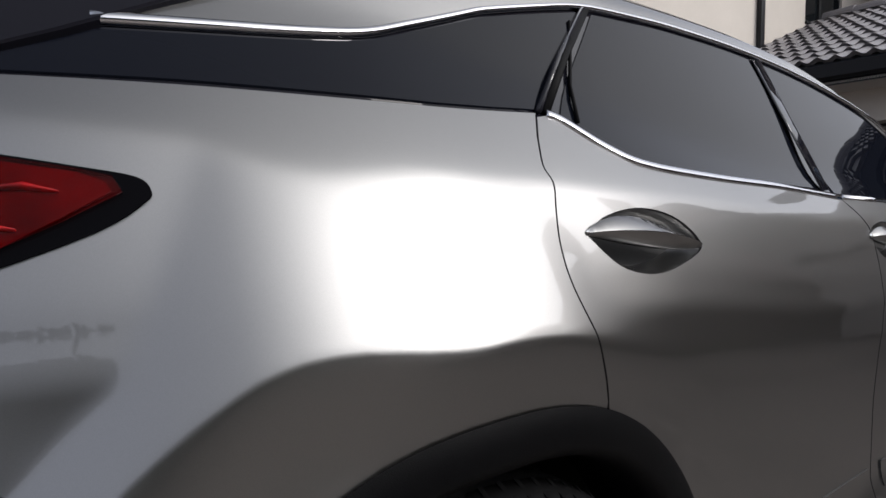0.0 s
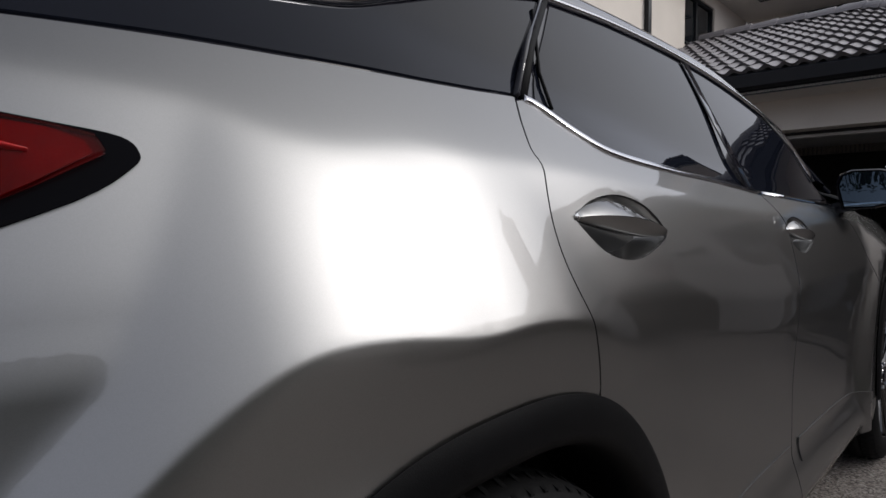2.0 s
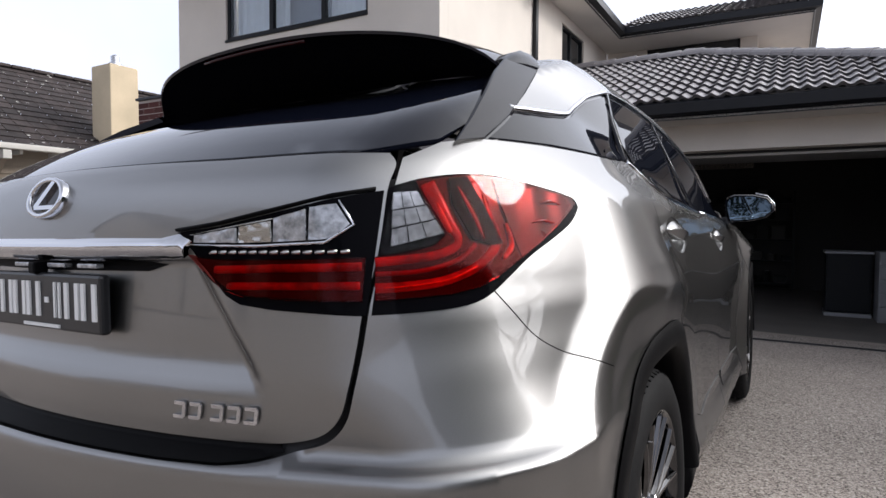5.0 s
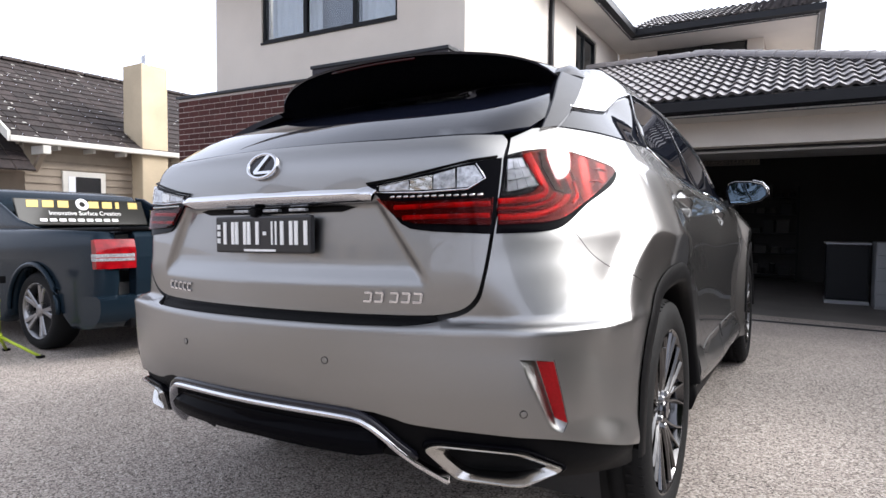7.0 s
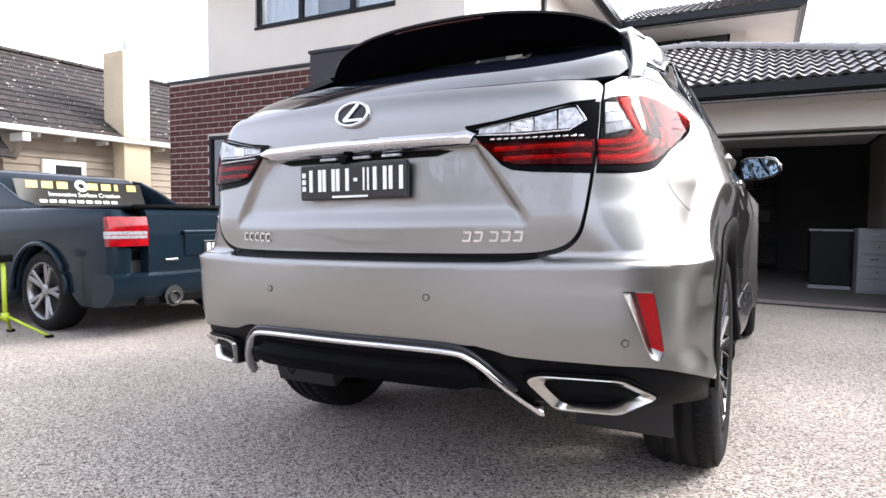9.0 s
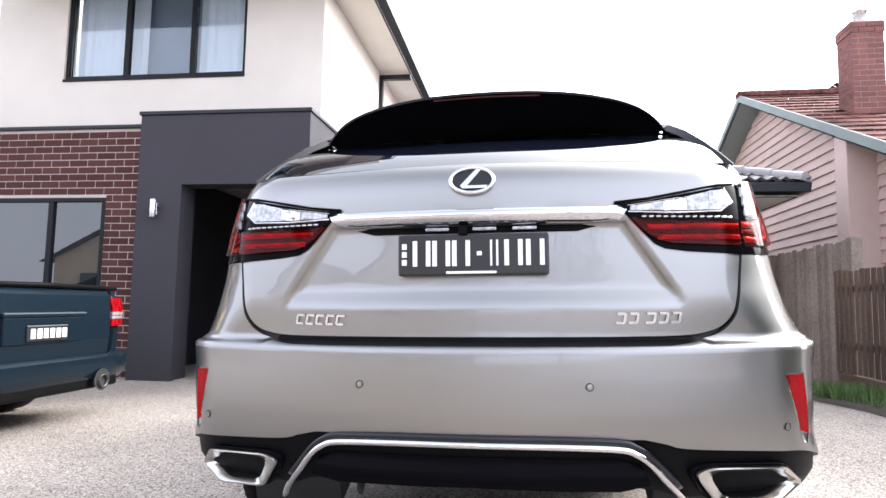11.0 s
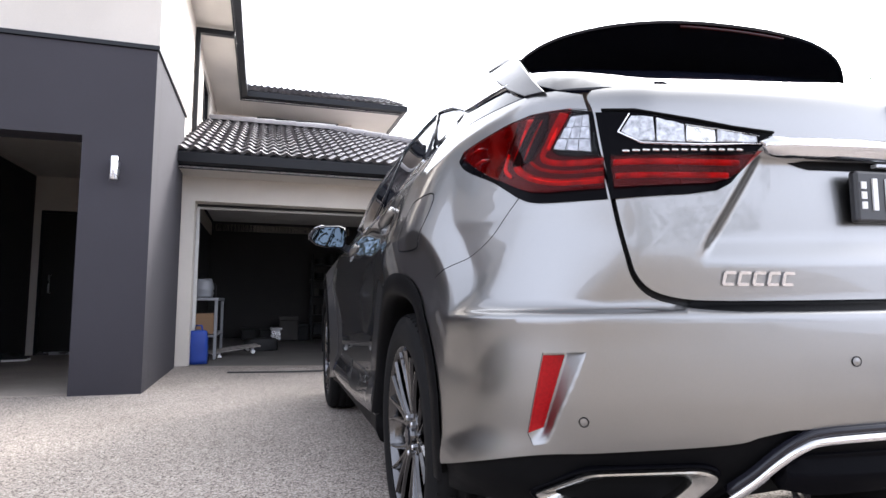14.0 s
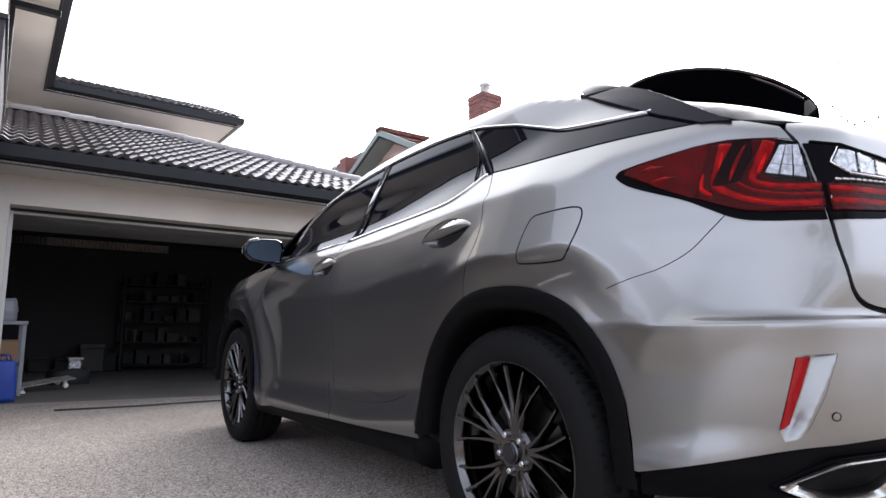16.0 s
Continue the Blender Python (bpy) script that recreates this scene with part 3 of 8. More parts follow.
def sheet(name, ring, mat, parent, place=wrap, step=0.026, lift=0.0, depth=0.014, gap=0.0, holes=(), label="", normals=skin_normal, edge_mat=None, creases=()):
    """A pressed panel that follows the skin inside the ring, with turned-in edges. lift: metres off the skin, or a function of (u, z)."""
    ring = dense(shrink(ring, gap) if gap else ring, step)
    rings = [ring] + [dense(h, step) for h in holes]
    edge = [p for r in rings for p in r]
    arr = np.array(ring)
    lo, hi = arr.min(0), arr.max(0)
    gx, gy = np.meshgrid(np.arange(lo[0], hi[0], step), np.arange(lo[1], hi[1], step * 0.87))
    gx[1::2] += step / 2
    grid = np.stack([gx.ravel(), gy.ravel()], -1)
    keep = within(grid, ring)
    for h in rings[1:]:
        keep &= ~within(grid, h)
    grid = grid[keep]
    ea = np.array(edge)
    if len(grid):
        near = np.array([np.min((ea[:, 0] - g[0]) ** 2 + (ea[:, 1] - g[1]) ** 2) for g in grid])
        grid = grid[near > (0.45 * step) ** 2]
    # rows of points along creases, so that they stay crisp
    ridge, runs = [], []
    for line in creases:
        pts = np.array([p for a, b in zip(line, line[1:]) for p in dense([a, b], step * 0.7)[: max(1, int(math.ceil(math.hypot(b[0] - a[0], b[1] - a[1]) / (step * 0.7))))]], float)
        ok = within(pts, ring) if len(pts) else np.zeros(0, bool)
        for h in rings[1:]:
            ok &= ~within(pts, h)
        last = None
        for p, k in zip(pts, ok):
            k = k and np.min((ea[:, 0] - p[0]) ** 2 + (ea[:, 1] - p[1]) ** 2) > (0.2 * step) ** 2
            if k:
                ridge.append(tuple(p))
                if last is not None:
                    runs.append((len(ridge) - 2, len(ridge) - 1))
                last = p
            else:
                last = None
    if ridge and len(grid):
        ra = np.array(ridge)
        near = np.array([np.min((ra[:, 0] - g[0]) ** 2 + (ra[:, 1] - g[1]) ** 2) for g in grid])
        grid = grid[near > (0.4 * step) ** 2]
    verts = [Vector(p) for p in edge] + [Vector(p) for p in ridge] + [Vector(p) for p in grid]
    links, n = [(len(edge) + a, len(edge) + b) for a, b in runs], 0
    for r in rings:
        links += [(n + i, n + (i + 1) % len(r)) for i in range(len(r))]
        n += len(r)
    flat, _, tris, *_ = delaunay_2d_cdt(verts, links, [], 0, 1e-6)
    flat = np.array([tuple(v) for v in flat])
    mids = np.array([flat[list(t)].mean(0) for t in tris])
    ok = within(mids, ring)
    for h in rings[1:]:
        ok &= ~within(mids, h)
    tris = [t for t, k in zip(tris, ok) if k]
    base = place(flat[:, 0], flat[:, 1])
    nor = normals(base)
    up = lift(flat[:, 0], flat[:, 1]) if callable(lift) else np.full(len(flat), lift)
    pts = base + nor * up[:, None]
    if callable(lift):
        # normals of the lifted surface, from its triangles
        acc = np.zeros_like(pts)
        for t in tris:
            c = np.cross(pts[t[1]] - pts[t[0]], pts[t[2]] - pts[t[0]])
            c = c if c @ nor[t[0]] > 0 else -c
            for k in t:
                acc[k] += c
        nor2 = acc / np.maximum(np.linalg.norm(acc, axis=1), 1e-12)[:, None]
    else:
        nor2 = nor
    faces, count = [], {}
    for t in tris:
        t = list(t)
        if np.cross(pts[t[1]] - pts[t[0]], pts[t[2]] - pts[t[0]]) @ nor[t[0]] < 0:
            t.reverse()
        faces.append(t)
        for k in range(3):
            a, b = t[k], t[(k + 1) % 3]
            count[a, b] = count.get((a, b), 0) + 1
    rim = [(a, b) for a, b in count if (b, a) not in count]
    allp, alln = [tuple(p) for p in pts], [tuple(v) for v in nor2]
    if depth:
        top, low = {}, {}
        for a, b in rim:
            for k in (a, b):
                if k not in top:
                    d = pts[b] - pts[a]
                    side_way = np.cross(d, nor[k])
                    side_way = side_way / max(np.linalg.norm(side_way), 1e-9)
                    top[k], low[k] = len(allp), len(allp) + 1
                    allp += [tuple(pts[k]), tuple(pts[k] - nor[k] * depth)]
                    alln += [tuple((nor[k] + side_way) / 1.415), tuple(side_way)]
        for a, b in rim:
            faces.append([top[b], top[a], low[a], low[b]])
    me = bpy.data.meshes.new(name)
    me.from_pydata(allp, [], faces)
    me.materials.append(mat)
    # silver panels get black edge faces, the shade of the shut lines as colour
    me.materials.append(edge_mat or (M_BLACK if mat.name == "silver_paint" else mat))
    me.polygons.foreach_set("material_index", [0] * len(tris) + [1] * (len(faces) - len(tris)))
    me.polygons.foreach_set("use_smooth", [True] * len(me.polygons))
    me.normals_split_custom_set_from_vertices(alln)
    ob = new(name, me)
    ob.parent = parent
    return tagged(ob, label)


def both(name, ring, mat, parent, **more):
    """A panel and its mirror image on the other side of the car."""
    holes = more.pop("holes", ())
    return (sheet(name, ring, mat, parent, holes=holes, **more),
            sheet(name, mirror(ring), mat, parent, holes=[mirror(h) for h in holes], **more))


def strip(name, line, mat, parent, width=0.014, lift=0.006, place=wrap, label="", crown=0.4, bm=None):
    """A narrow moulding along a line on the skin, with a rounded top."""
    own = bm is None
    bm = bm or bmesh.new()
    arr = np.array(line, float)
    p = place(arr[:, 0], arr[:, 1])
    nor = skin_normal(p)
    rings = []
    for i in range(len(p)):
        t = p[min(i + 1, len(p) - 1)] - p[max(i - 1, 0)]
        t = t / np.linalg.norm(t)
        s = np.cross(nor[i], t)
        w = width(i / (len(p) - 1)) if callable(width) else width
        rings.append([bm.verts.new(p[i] + s * w * a + nor[i] * (lift * b)) for a, b in
                      ((-0.5, -0.6), (-0.5, 0.6), (-0.3, 0.95), (0, 1.0 + 0.1 * crown), (0.3, 0.95), (0.5, 0.6), (0.5, -0.6))])
    for a, b in zip(rings, rings[1:]):
        for k in range(6):
            bm.faces.new((a[k], a[k + 1], b[k + 1], b[k]))
    bm.faces.new(rings[0])
    bm.faces.new(rings[-1])
    bmesh.ops.recalc_face_normals(bm, faces=bm.faces)
    if own:
        return part(name, bm, mat, parent, label, smooth=True)


def uy(y, z):
    """The wrap coordinates of the point of the side at (y, z)."""
    return (wrap_back(float(side(np.array(y), np.array(z))), y), z)


def arch(y0, y1, cy, n=22, half=0.475, rise=0.50):
    """Points of a wheel opening's edge from y0 to y1 (measured from the wheel's middle)."""
    out = []
    for k in range(n + 1):
        y = y0 + (y1 - y0) * k / n
        p = 2.5 if y < 0 else 2.1
        z = AXLE_Z + rise * max(1 - abs(y / half) ** p, 0) ** (1 / p)
        out.append((y, z))
    return [uy(cy + y, z) for y, z in out]


def flare_edge(y):
    """The height of the flare's edge over the rear wheel at y."""
    lo, hi = 0.60, 1.15
    for _ in range(40):
        z = (lo + hi) / 2
        rim = 0.60 + 0.078 * float(ease(-y, 0.05, 0.34)) + 0.04 * float(ease(y, 0.15, 0.42))
        off = min(math.hypot(y, z - AXLE_Z) - rim, z - 0.760 + 3 * max(y + 0.36, 0))
        lo, hi = (lo, z) if off > 0 else (z, hi)
    return (lo + hi) / 2


flare = [(-0.80 + 0.02 * k, flare_edge(-0.80 + 0.02 * k)) for k in range(59)]
FLARE = [[uy(y, z + d) for y, z in flare] for d in (-.0035, .0035)]
SHOULDER = [[uy(-.68 + .05 * k, float(shoulder(-.68 + .05 * k)) + d) for k in range(50)] for d in (-.005, .005)]
CREASES = FLARE + SHOULDER


# ---------------------------------------------------------------- the silver car
M_PAINT = flake_paint("silver_paint", (0.255, 0.253, 0.250), 0.41)
M_GLOSS = material("gloss_black", (0.012, 0.012, 0.017), rough=0.03, spec=0.35, coat=0.0)
M_WING = material("dark_satin_wing", (0.010, 0.010, 0.014), rough=0.16, spec=0.12)
M_HOUSING = material("black_lamp_housing", (0.003, 0.003, 0.004), rough=0.03, spec=0.02)
M_TINT = material("privacy_glass", (0.005, 0.006, 0.010), rough=0.01, spec=0.12)
M_TAILGLASS = material("dark_tail_glass", (0.004, 0.005, 0.010), rough=0.01, spec=0.35)
M_CHROME = material("chrome", (0.62, 0.62, 0.64), rough=0.06, metal=1.0, rough_var=0.02)
M_SATIN = material("satin_chrome", (0.50, 0.49, 0.47), rough=0.2, metal=1.0, rough_var=0.05)
M_CLAD = material("black_plastic", (0.004, 0.004, 0.0045), rough=0.5, spec=0.05, grain=0.1, bump=0.15, bump_scale=700, stain=0.08)
M_RUBBER = material("tyre_rubber", (0.008, 0.008, 0.0085), rough=0.7, spec=0.12, stain=0.15, grain=0.1, bump=0.2, bump_scale=300)
M_RIM = material("dark_alloy", (0.105, 0.104, 0.106), rough=0.14, metal=1.0, rough_var=0.04)
M_DISC = material("brake_disc", (0.10, 0.098, 0.095), rough=0.35, metal=1.0, stain=0.2)
M_RED = material("red_lens", (0.22, 0.003, 0.006), stain=0.4, stain_scale=16, rough=0.08, spec=0.5)
M_DEEPRED = material("dark_red_lens", (0.024, 0.0005, 0.001), rough=0.1, spec=0.3)
M_LIGHTRED = material("bright_red_light_guide", (0.30, 0.003, 0.005), stain=0.7, stain_scale=34, rough=0.15, spec=0.4)
M_MIDRED = material("translucent_red_panel", (0.075, 0.0012, 0.003), stain=0.5, stain_scale=22, rough=0.2, spec=0.3)
M_REFLECTOR = material("red_reflector", (0.30, 0.004, 0.007), stain=0.2, stain_scale=200, rough=0.2, spec=0.2)
M_FACET = material("bright_red_facet", (0.75, 0.03, 0.012), stain=0.5, stain_scale=60, rough=0.12, spec=0.5)
M_CLEAR = material("clear_lens", (0.38, 0.39, 0.41), stain=0.5, stain_scale=90, rough=0.2, metal=0.4, coat=0.3, coat_rough=0.01)


def lens_cover(name, tint):
    """A thin clear moulding: it tints what lies behind it and mirrors what is before it."""
    m = bpy.data.materials.new(name)
    m.use_nodes = True
    nt = m.node_tree
    nt.nodes.clear()
    see = nt.nodes.new("ShaderNodeBsdfTransparent")
    see.inputs["Color"].default_value = (*tint, 1)
    shine = nt.nodes.new("ShaderNodeBsdfGlossy")
    shine.inputs["Roughness"].default_value = 0.02
    fres = nt.nodes.new("ShaderNodeFresnel")
    fres.inputs["IOR"].default_value = 1.2
    mix = nt.nodes.new("ShaderNodeMixShader")
    nt.links.new(fres.outputs["Fac"], mix.inputs["Fac"])
    nt.links.new(see.outputs[0], mix.inputs[1])
    nt.links.new(shine.outputs[0], mix.inputs[2])
    end = nt.nodes.new("ShaderNodeOutputMaterial")
    nt.links.new(mix.outputs[0], end.inputs["Surface"])
    return m


M_COVER = lens_cover("red_cover_glass", (0.85, 0.16, 0.15))
M_CLEARCOVER = lens_cover("clear_cover_glass", (0.92, 0.92, 0.93))
M_MIRROR = material("mirror_glass", (0.18, 0.24, 0.30), rough=0.01, metal=1.0)
M_WHITE = material("white_print", (0.75, 0.75, 0.74), rough=0.5)
M_PLATE = material("black_plate", (0.012, 0.012, 0.014), rough=0.35)

car = thing("suv", "silver five-door SUV with red tail lamps and dark glass", "car", LEAN)

door_line = bend([(1.604, 1.293), (1.568, 1.241), (1.543, 1.2), (1.546, 1.174), (1.533, 1.132), (1.522, 1.083), (1.525, 1.031), (1.551, .96), (1.577, .9), (1.590, .862)])
seam = bend([(.752, 1.03), (.796, .978), (.838, .932), (.894, .898), (.96, .875), (1.016, .853)]) + [uy(-.335, .822)]
b_line = bend([(2.638, .335), (2.640, .465), (2.669, .805), (2.715, 1.05), (2.70, 1.11), (2.655, 1.168)])
f_line = bend([(3.649, .30), (3.72, .55), (3.722, .82), (3.66, .991), (3.57, 1.085), (3.53, 1.135)])
GAP = 0.0028

# tail: bumper, tailgate
NICHE = [(.632, .698), (.698, .695), (.729, .540), (.720, .518), (.697, .524), (.683, .545), (.656, .615)]
half = ([(0, .7685), (.30, .768), (.40, .7690)] + bend([(.40, .7690), (.45, .7730), (.487, .780), (.535, .797), (.562, .83), (.574, .88), (.585, .94), (.594, 1.0), (.60, 1.03)])
        + [(.70, 1.03)] + seam + arch(-.335, -.47, 0.0, 10) + [uy(-.478, .42)] + bend([(.965, .417), (.82, .468), (.703, .502), (.60, .513), (.432, .527), (.385, .540), (.34, .552)]) + [(0, .557)])
bumper = sheet("rear_bumper", half + mirror(half)[-2:0:-1], M_PAINT, car, gap=0.0012, step=0.014, holes=[NICHE, mirror(NICHE)], label="silver rear bumper cover", creases=FLARE + [mirror(c) for c in FLARE])
half = ([(0, .784), (.30, .784), (.41, .785)] + bend([(.41, .785), (.480, .789), (.531, .805), (.558, .836), (.5705, .883), (.5815, .942), (.5905, 1.0), (.603, 1.05), (.6125, 1.10), (.6225, 1.175), (.634, 1.214), (.624, 1.235)])
        + [(.5, 1.234), (.378, 1.232), (.2, 1.236), (0, 1.238)])
# the ledge below the tailgate is covered by a black strip
step_half = [(0, .770), (.30, .7695), (.40, .7705), (.448, .7745), (.480, .781), (.47, .789), (.41, .787), (.30, .786), (0, .786)]
sheet("bumper_step", dense(step_half + mirror(step_half)[-2:0:-1], .02), M_CLAD, car, lift=-0.003, depth=0, step=0.012, label="black strip between bumper and tailgate")
tailgate = sheet("tailgate", half + mirror(half)[-2:0:-1], M_PAINT, car, gap=GAP, step=0.018, depth=0.02, label="silver tailgate")

# sides
fuel = bend([(1.246, 1.082), (1.19, 1.086), (1.108, 1.087), (1.082, 1.07), (1.091, 1.022), (1.126, .95), (1.158, .933), (1.278, .935), (1.304, .952), (1.29, 1.02), (1.268, 1.068), (1.246, 1.082)], 4)[:-1]
belt_back = bend([(.70, 1.256), (.774, 1.268), (.87, 1.272), (.994, 1.275), (1.2, 1.278), (1.355, 1.281), (1.50, 1.287), (1.604, 1.293)])
quarter_ring = ([(.605, 1.02), (.618, 1.10), (.628, 1.18), (.64, 1.225)] + belt_back + door_line[1:] + arch(.168, -.335, 0.0, 18) + seam[::-1][1:])
quarters = [sheet("quarter_panel", quarter_ring, M_PAINT, car, gap=0.001, step=0.011, creases=CREASES),
            sheet("quarter_panel", mirror(quarter_ring), M_PAINT, car, gap=0.001, step=0.011, holes=[mirror(fuel)], creases=[mirror(c) for c in CREASES])]
sheet("fuel_flap", mirror(shrink(fuel, .0048)), M_PAINT, quarters[1], step=0.011, creases=[mirror(c) for c in FLARE], label="fuel filler flap with rounded corners")

pocket = bend([(1.588, 1.1), (1.648, 1.127), (1.741, 1.138), (1.835, 1.119), (1.891, 1.073), (1.824, 1.046), (1.735, 1.033), (1.651, 1.05), (1.588, 1.1)], 5)[:-1]
pocket_f = [(u + 1.085 - (u - 1.74) * 0.12, z - 0.035) for u, z in pocket]
belt_rd = bend([(1.628, 1.293), (1.66, 1.284), (1.736, 1.241), (1.832, 1.214), (2.065, 1.200), (2.35, 1.19), (2.655, 1.168)])
rear_door_ring = belt_rd + b_line[::-1][1:] + [(2.3, .342)] + [uy(.472, .352)] + arch(.468, .172, 0.0, 12) + door_line[::-1][1:-1]
belt_fd = [(2.655, 1.168), (3.0, 1.158), (3.3, 1.148), (3.53, 1.138)]
front_door_ring = belt_fd + f_line[::-1][1:] + [(3.1, .315)] + b_line[:-1]
fender_ring = ([(3.53, 1.135), (3.75, 1.125), (4.2, 1.095), (4.6, 1.05), (4.9, .97), (5.0, .85), (5.02, .6), (4.98, .45)] + [uy(BASE + .474, .39)] + arch(.47, -.46, BASE, 26)
               + [uy(BASE - .474, .36), (3.68, .305)] + f_line[1:-1])
doors = {}
for way in (1, -1):
    flip = (lambda r: r) if way > 0 else mirror
    rd = sheet("rear_door", flip(rear_door_ring), M_PAINT, car, gap=GAP, step=0.016, holes=[flip(pocket)], creases=[flip(c) for c in SHOULDER])
    fd = sheet("front_door", flip(front_door_ring), M_PAINT, car, gap=GAP, step=0.034, holes=[flip(pocket_f)])
    sheet("front_fender", flip(fender_ring), M_PAINT, car, gap=GAP, step=0.045)
    doors[way] = (rd, fd)
    for door, ring in ((rd, pocket), (fd, pocket_f)):
        cu, cz = sum(p[0] for p in ring) / len(ring), sum(p[1] for p in ring) / len(ring)

        def dish(u, z, ring=ring, cu=cu, cz=cz):
            d = np.min(np.hypot(np.abs(u)[:, None] - np.array(dense(ring, .003))[:, 0], z[:, None] - np.array(dense(ring, .003))[:, 1]), axis=1)
            return -0.003 - 0.055 * ease(d, -0.004, 0.034)
        sheet("handle_cup", flip(ring), M_PAINT, door, lift=dish, depth=0, step=0.007)
        left, right = ring[0], max(ring, key=lambda p: p[0])
        n = 18
        rings = []
        bm = bmesh.new()
        for k in range(n + 1):
            t = k / n
            u, z = left[0] + (right[0] - left[0]) * t, left[1] + (right[1] - left[1]) * t + 0.006 * math.sin(math.pi * t)
            p = wrap(np.array([way * u]), np.array([z]))
            nn = skin_normal(p)[0]
            bow = math.sin(math.pi * min(max(t, 0.0), 1.0)) ** 0.6
            top, low = 0.003 + 0.024 * math.sin(math.pi * t ** .55) ** 1.6, 0.003 + 0.017 * math.sin(math.pi * t ** 1.2) ** .8
            rings.append([bm.verts.new(p[0] + nn * (a * bow + 0.001) + np.array((0, 0, b * (top if b > 0 else low)))) for a, b in
                          ((0.024, -0.02), (0.010, -0.98), (0.004, -1.0), (-0.012, -.8), (-0.012, .8), (0.002, 1.0), (0.006, 0.98), (0.024, 0.02))])
        for a, b in zip(rings, rings[1:]):
            for k in range(7):
                bm.faces.new((a[k], a[k + 1], b[k + 1], b[k]))
        bm.faces.new(rings[0])
        bm.faces.new(rings[-1])
        bmesh.ops.recalc_face_normals(bm, faces=bm.faces)
        part("door_handle", bm, M_PAINT, door, "silver grab handle", smooth=True)

# dark shell behind the panels, so that gaps look into the dark
shell = ([(0, .40), (.6, .40), (.93, .42)] + arch(-.475, -.30, 0.0, 10) + arch(-.30, .47, 0.0, 18) + [uy(.48, .36), (2.6, .30), (3.66, .30)]
         + arch(-.475, .475, BASE, 26) + [(5.0, .45), (5.0, .9), (4.6, 1.0), (3.6, 1.08), (3.55, 1.12), (2.6, 1.15), (1.8, 1.18), (1.5, 1.25), (.62, 1.22), (0, 1.22)])
sheet("body_shell", shell + mirror(shell)[-2:0:-1], M_BLACK, car, lift=-0.045, depth=0, step=0.06)

# greenhouse: black pillars, glass, roof
top_line = bend([(.885, 1.349), (1.0, 1.359), (1.146, 1.374), (1.25, 1.390), (1.362, 1.421), (1.523, 1.462), (1.70, 1.507), (1.85, 1.540), (2.0, 1.552), (2.197, 1.559), (2.518, 1.550), (2.872, 1.51), (3.245, 1.424), (3.40, 1.33), (3.55, 1.16)])
pillar_ring = [(.74, 1.262), (.885, 1.349)] + top_line[1:] + [(3.53, 1.13), (2.6, 1.16), (2.0, 1.19), (1.78, 1.215), (1.60, 1.283), (1.3, 1.275), (.9, 1.266)]
both("window_surround", pillar_ring, M_GLOSS, car, lift=-0.006, step=0.03, depth=0.01)
quarter_win = [(.90, 1.342)] + bend([(1.0, 1.351), (1.146, 1.366), (1.25, 1.381), (1.362, 1.412), (1.523, 1.453), (1.70, 1.497), (1.845, 1.531)]) + [(1.623, 1.302), (1.5, 1.295), (1.355, 1.289), (.994, 1.283), (.80, 1.276)]
rear_win = bend([(1.888, 1.537), (2.0, 1.544), (2.197, 1.551), (2.36, 1.549), (2.518, 1.542)]) + [(2.563, 1.192)] + bend([(2.40, 1.196), (2.065, 1.208), (1.832, 1.223), (1.74, 1.249), (1.664, 1.292)])
front_win = [(2.575, 1.537), (2.872, 1.502), (3.1, 1.452), (3.245, 1.412), (3.38, 1.32), (3.50, 1.17), (3.1, 1.164), (2.655, 1.18)]
both("quarter_window", quarter_win, M_TINT, car, lift=-0.002, depth=0.006, step=0.03, label="dark quarter window")
for way in (1, -1):
    flip = (lambda r: r) if way > 0 else mirror
    sheet("door_window", flip(rear_win), M_TINT, doors[way][0], lift=-0.003, depth=0.006, step=0.03)
    sheet("door_window", flip(front_win), M_TINT, doors[way][1], lift=-0.003, depth=0.006, step=0.035)
    strip("window_divider", flip([(1.70, 1.285), (1.735, 1.36), (1.79, 1.475), (1.80, 1.50)]), M_CLAD, doors[way][0], width=0.006, lift=0.003)
    strip("belt_moulding", flip(belt_rd), M_CHROME, doors[way][0], width=0.016, lift=0.005, label="chrome belt moulding")
    strip("belt_moulding", flip([(2.675, 1.168), (2.9, 1.163), (3.2, 1.153), (3.50, 1.142)]), M_CHROME, doors[way][1], width=0.013, lift=0.005, label="chrome belt moulding")
    strip("roof_moulding", flip([(u, z + 0.002) for u, z in top_line[:-3]]), M_CHROME, car, width=lambda t: 0.014 - 0.004 * min(t * 2.2, 1), lift=0.007, label="chrome window moulding")
    strip("pillar_seal", flip([(1.628, 1.296), (1.75, 1.42), (1.872, 1.545)]), M_CLAD, car, width=0.016, lift=0.004)
    strip("pillar_seal", flip([(1.612, 1.296), (1.735, 1.42), (1.857, 1.542)]), M_GLOSS, car, width=0.010, lift=0.006)
    strip("pillar_seal", flip([(2.60, 1.185), (2.552, 1.54)]), M_GLOSS, car, width=0.05, lift=0.002)
rail_ring = [(.89, 1.352)] + [(u, z + 0.006) for u, z in top_line[1:-6]] + [(3.0, 1.51), (2.8, 1.565), (2.5, 1.612), (2.1, 1.632), (1.8, 1.632), (1.5, 1.61), (1.30, 1.585), (1.17, 1.505)]
both("roof_side", rail_ring, M_PAINT, car, step=0.024)
roof_ring = [(-.60, .0), (.60, .0), (.60, .6), (.58, 1.0), (.54, 1.35), (.48, 1.52), (-.48, 1.52), (-.54, 1.35), (-.58, 1.0), (-.60, .6)]
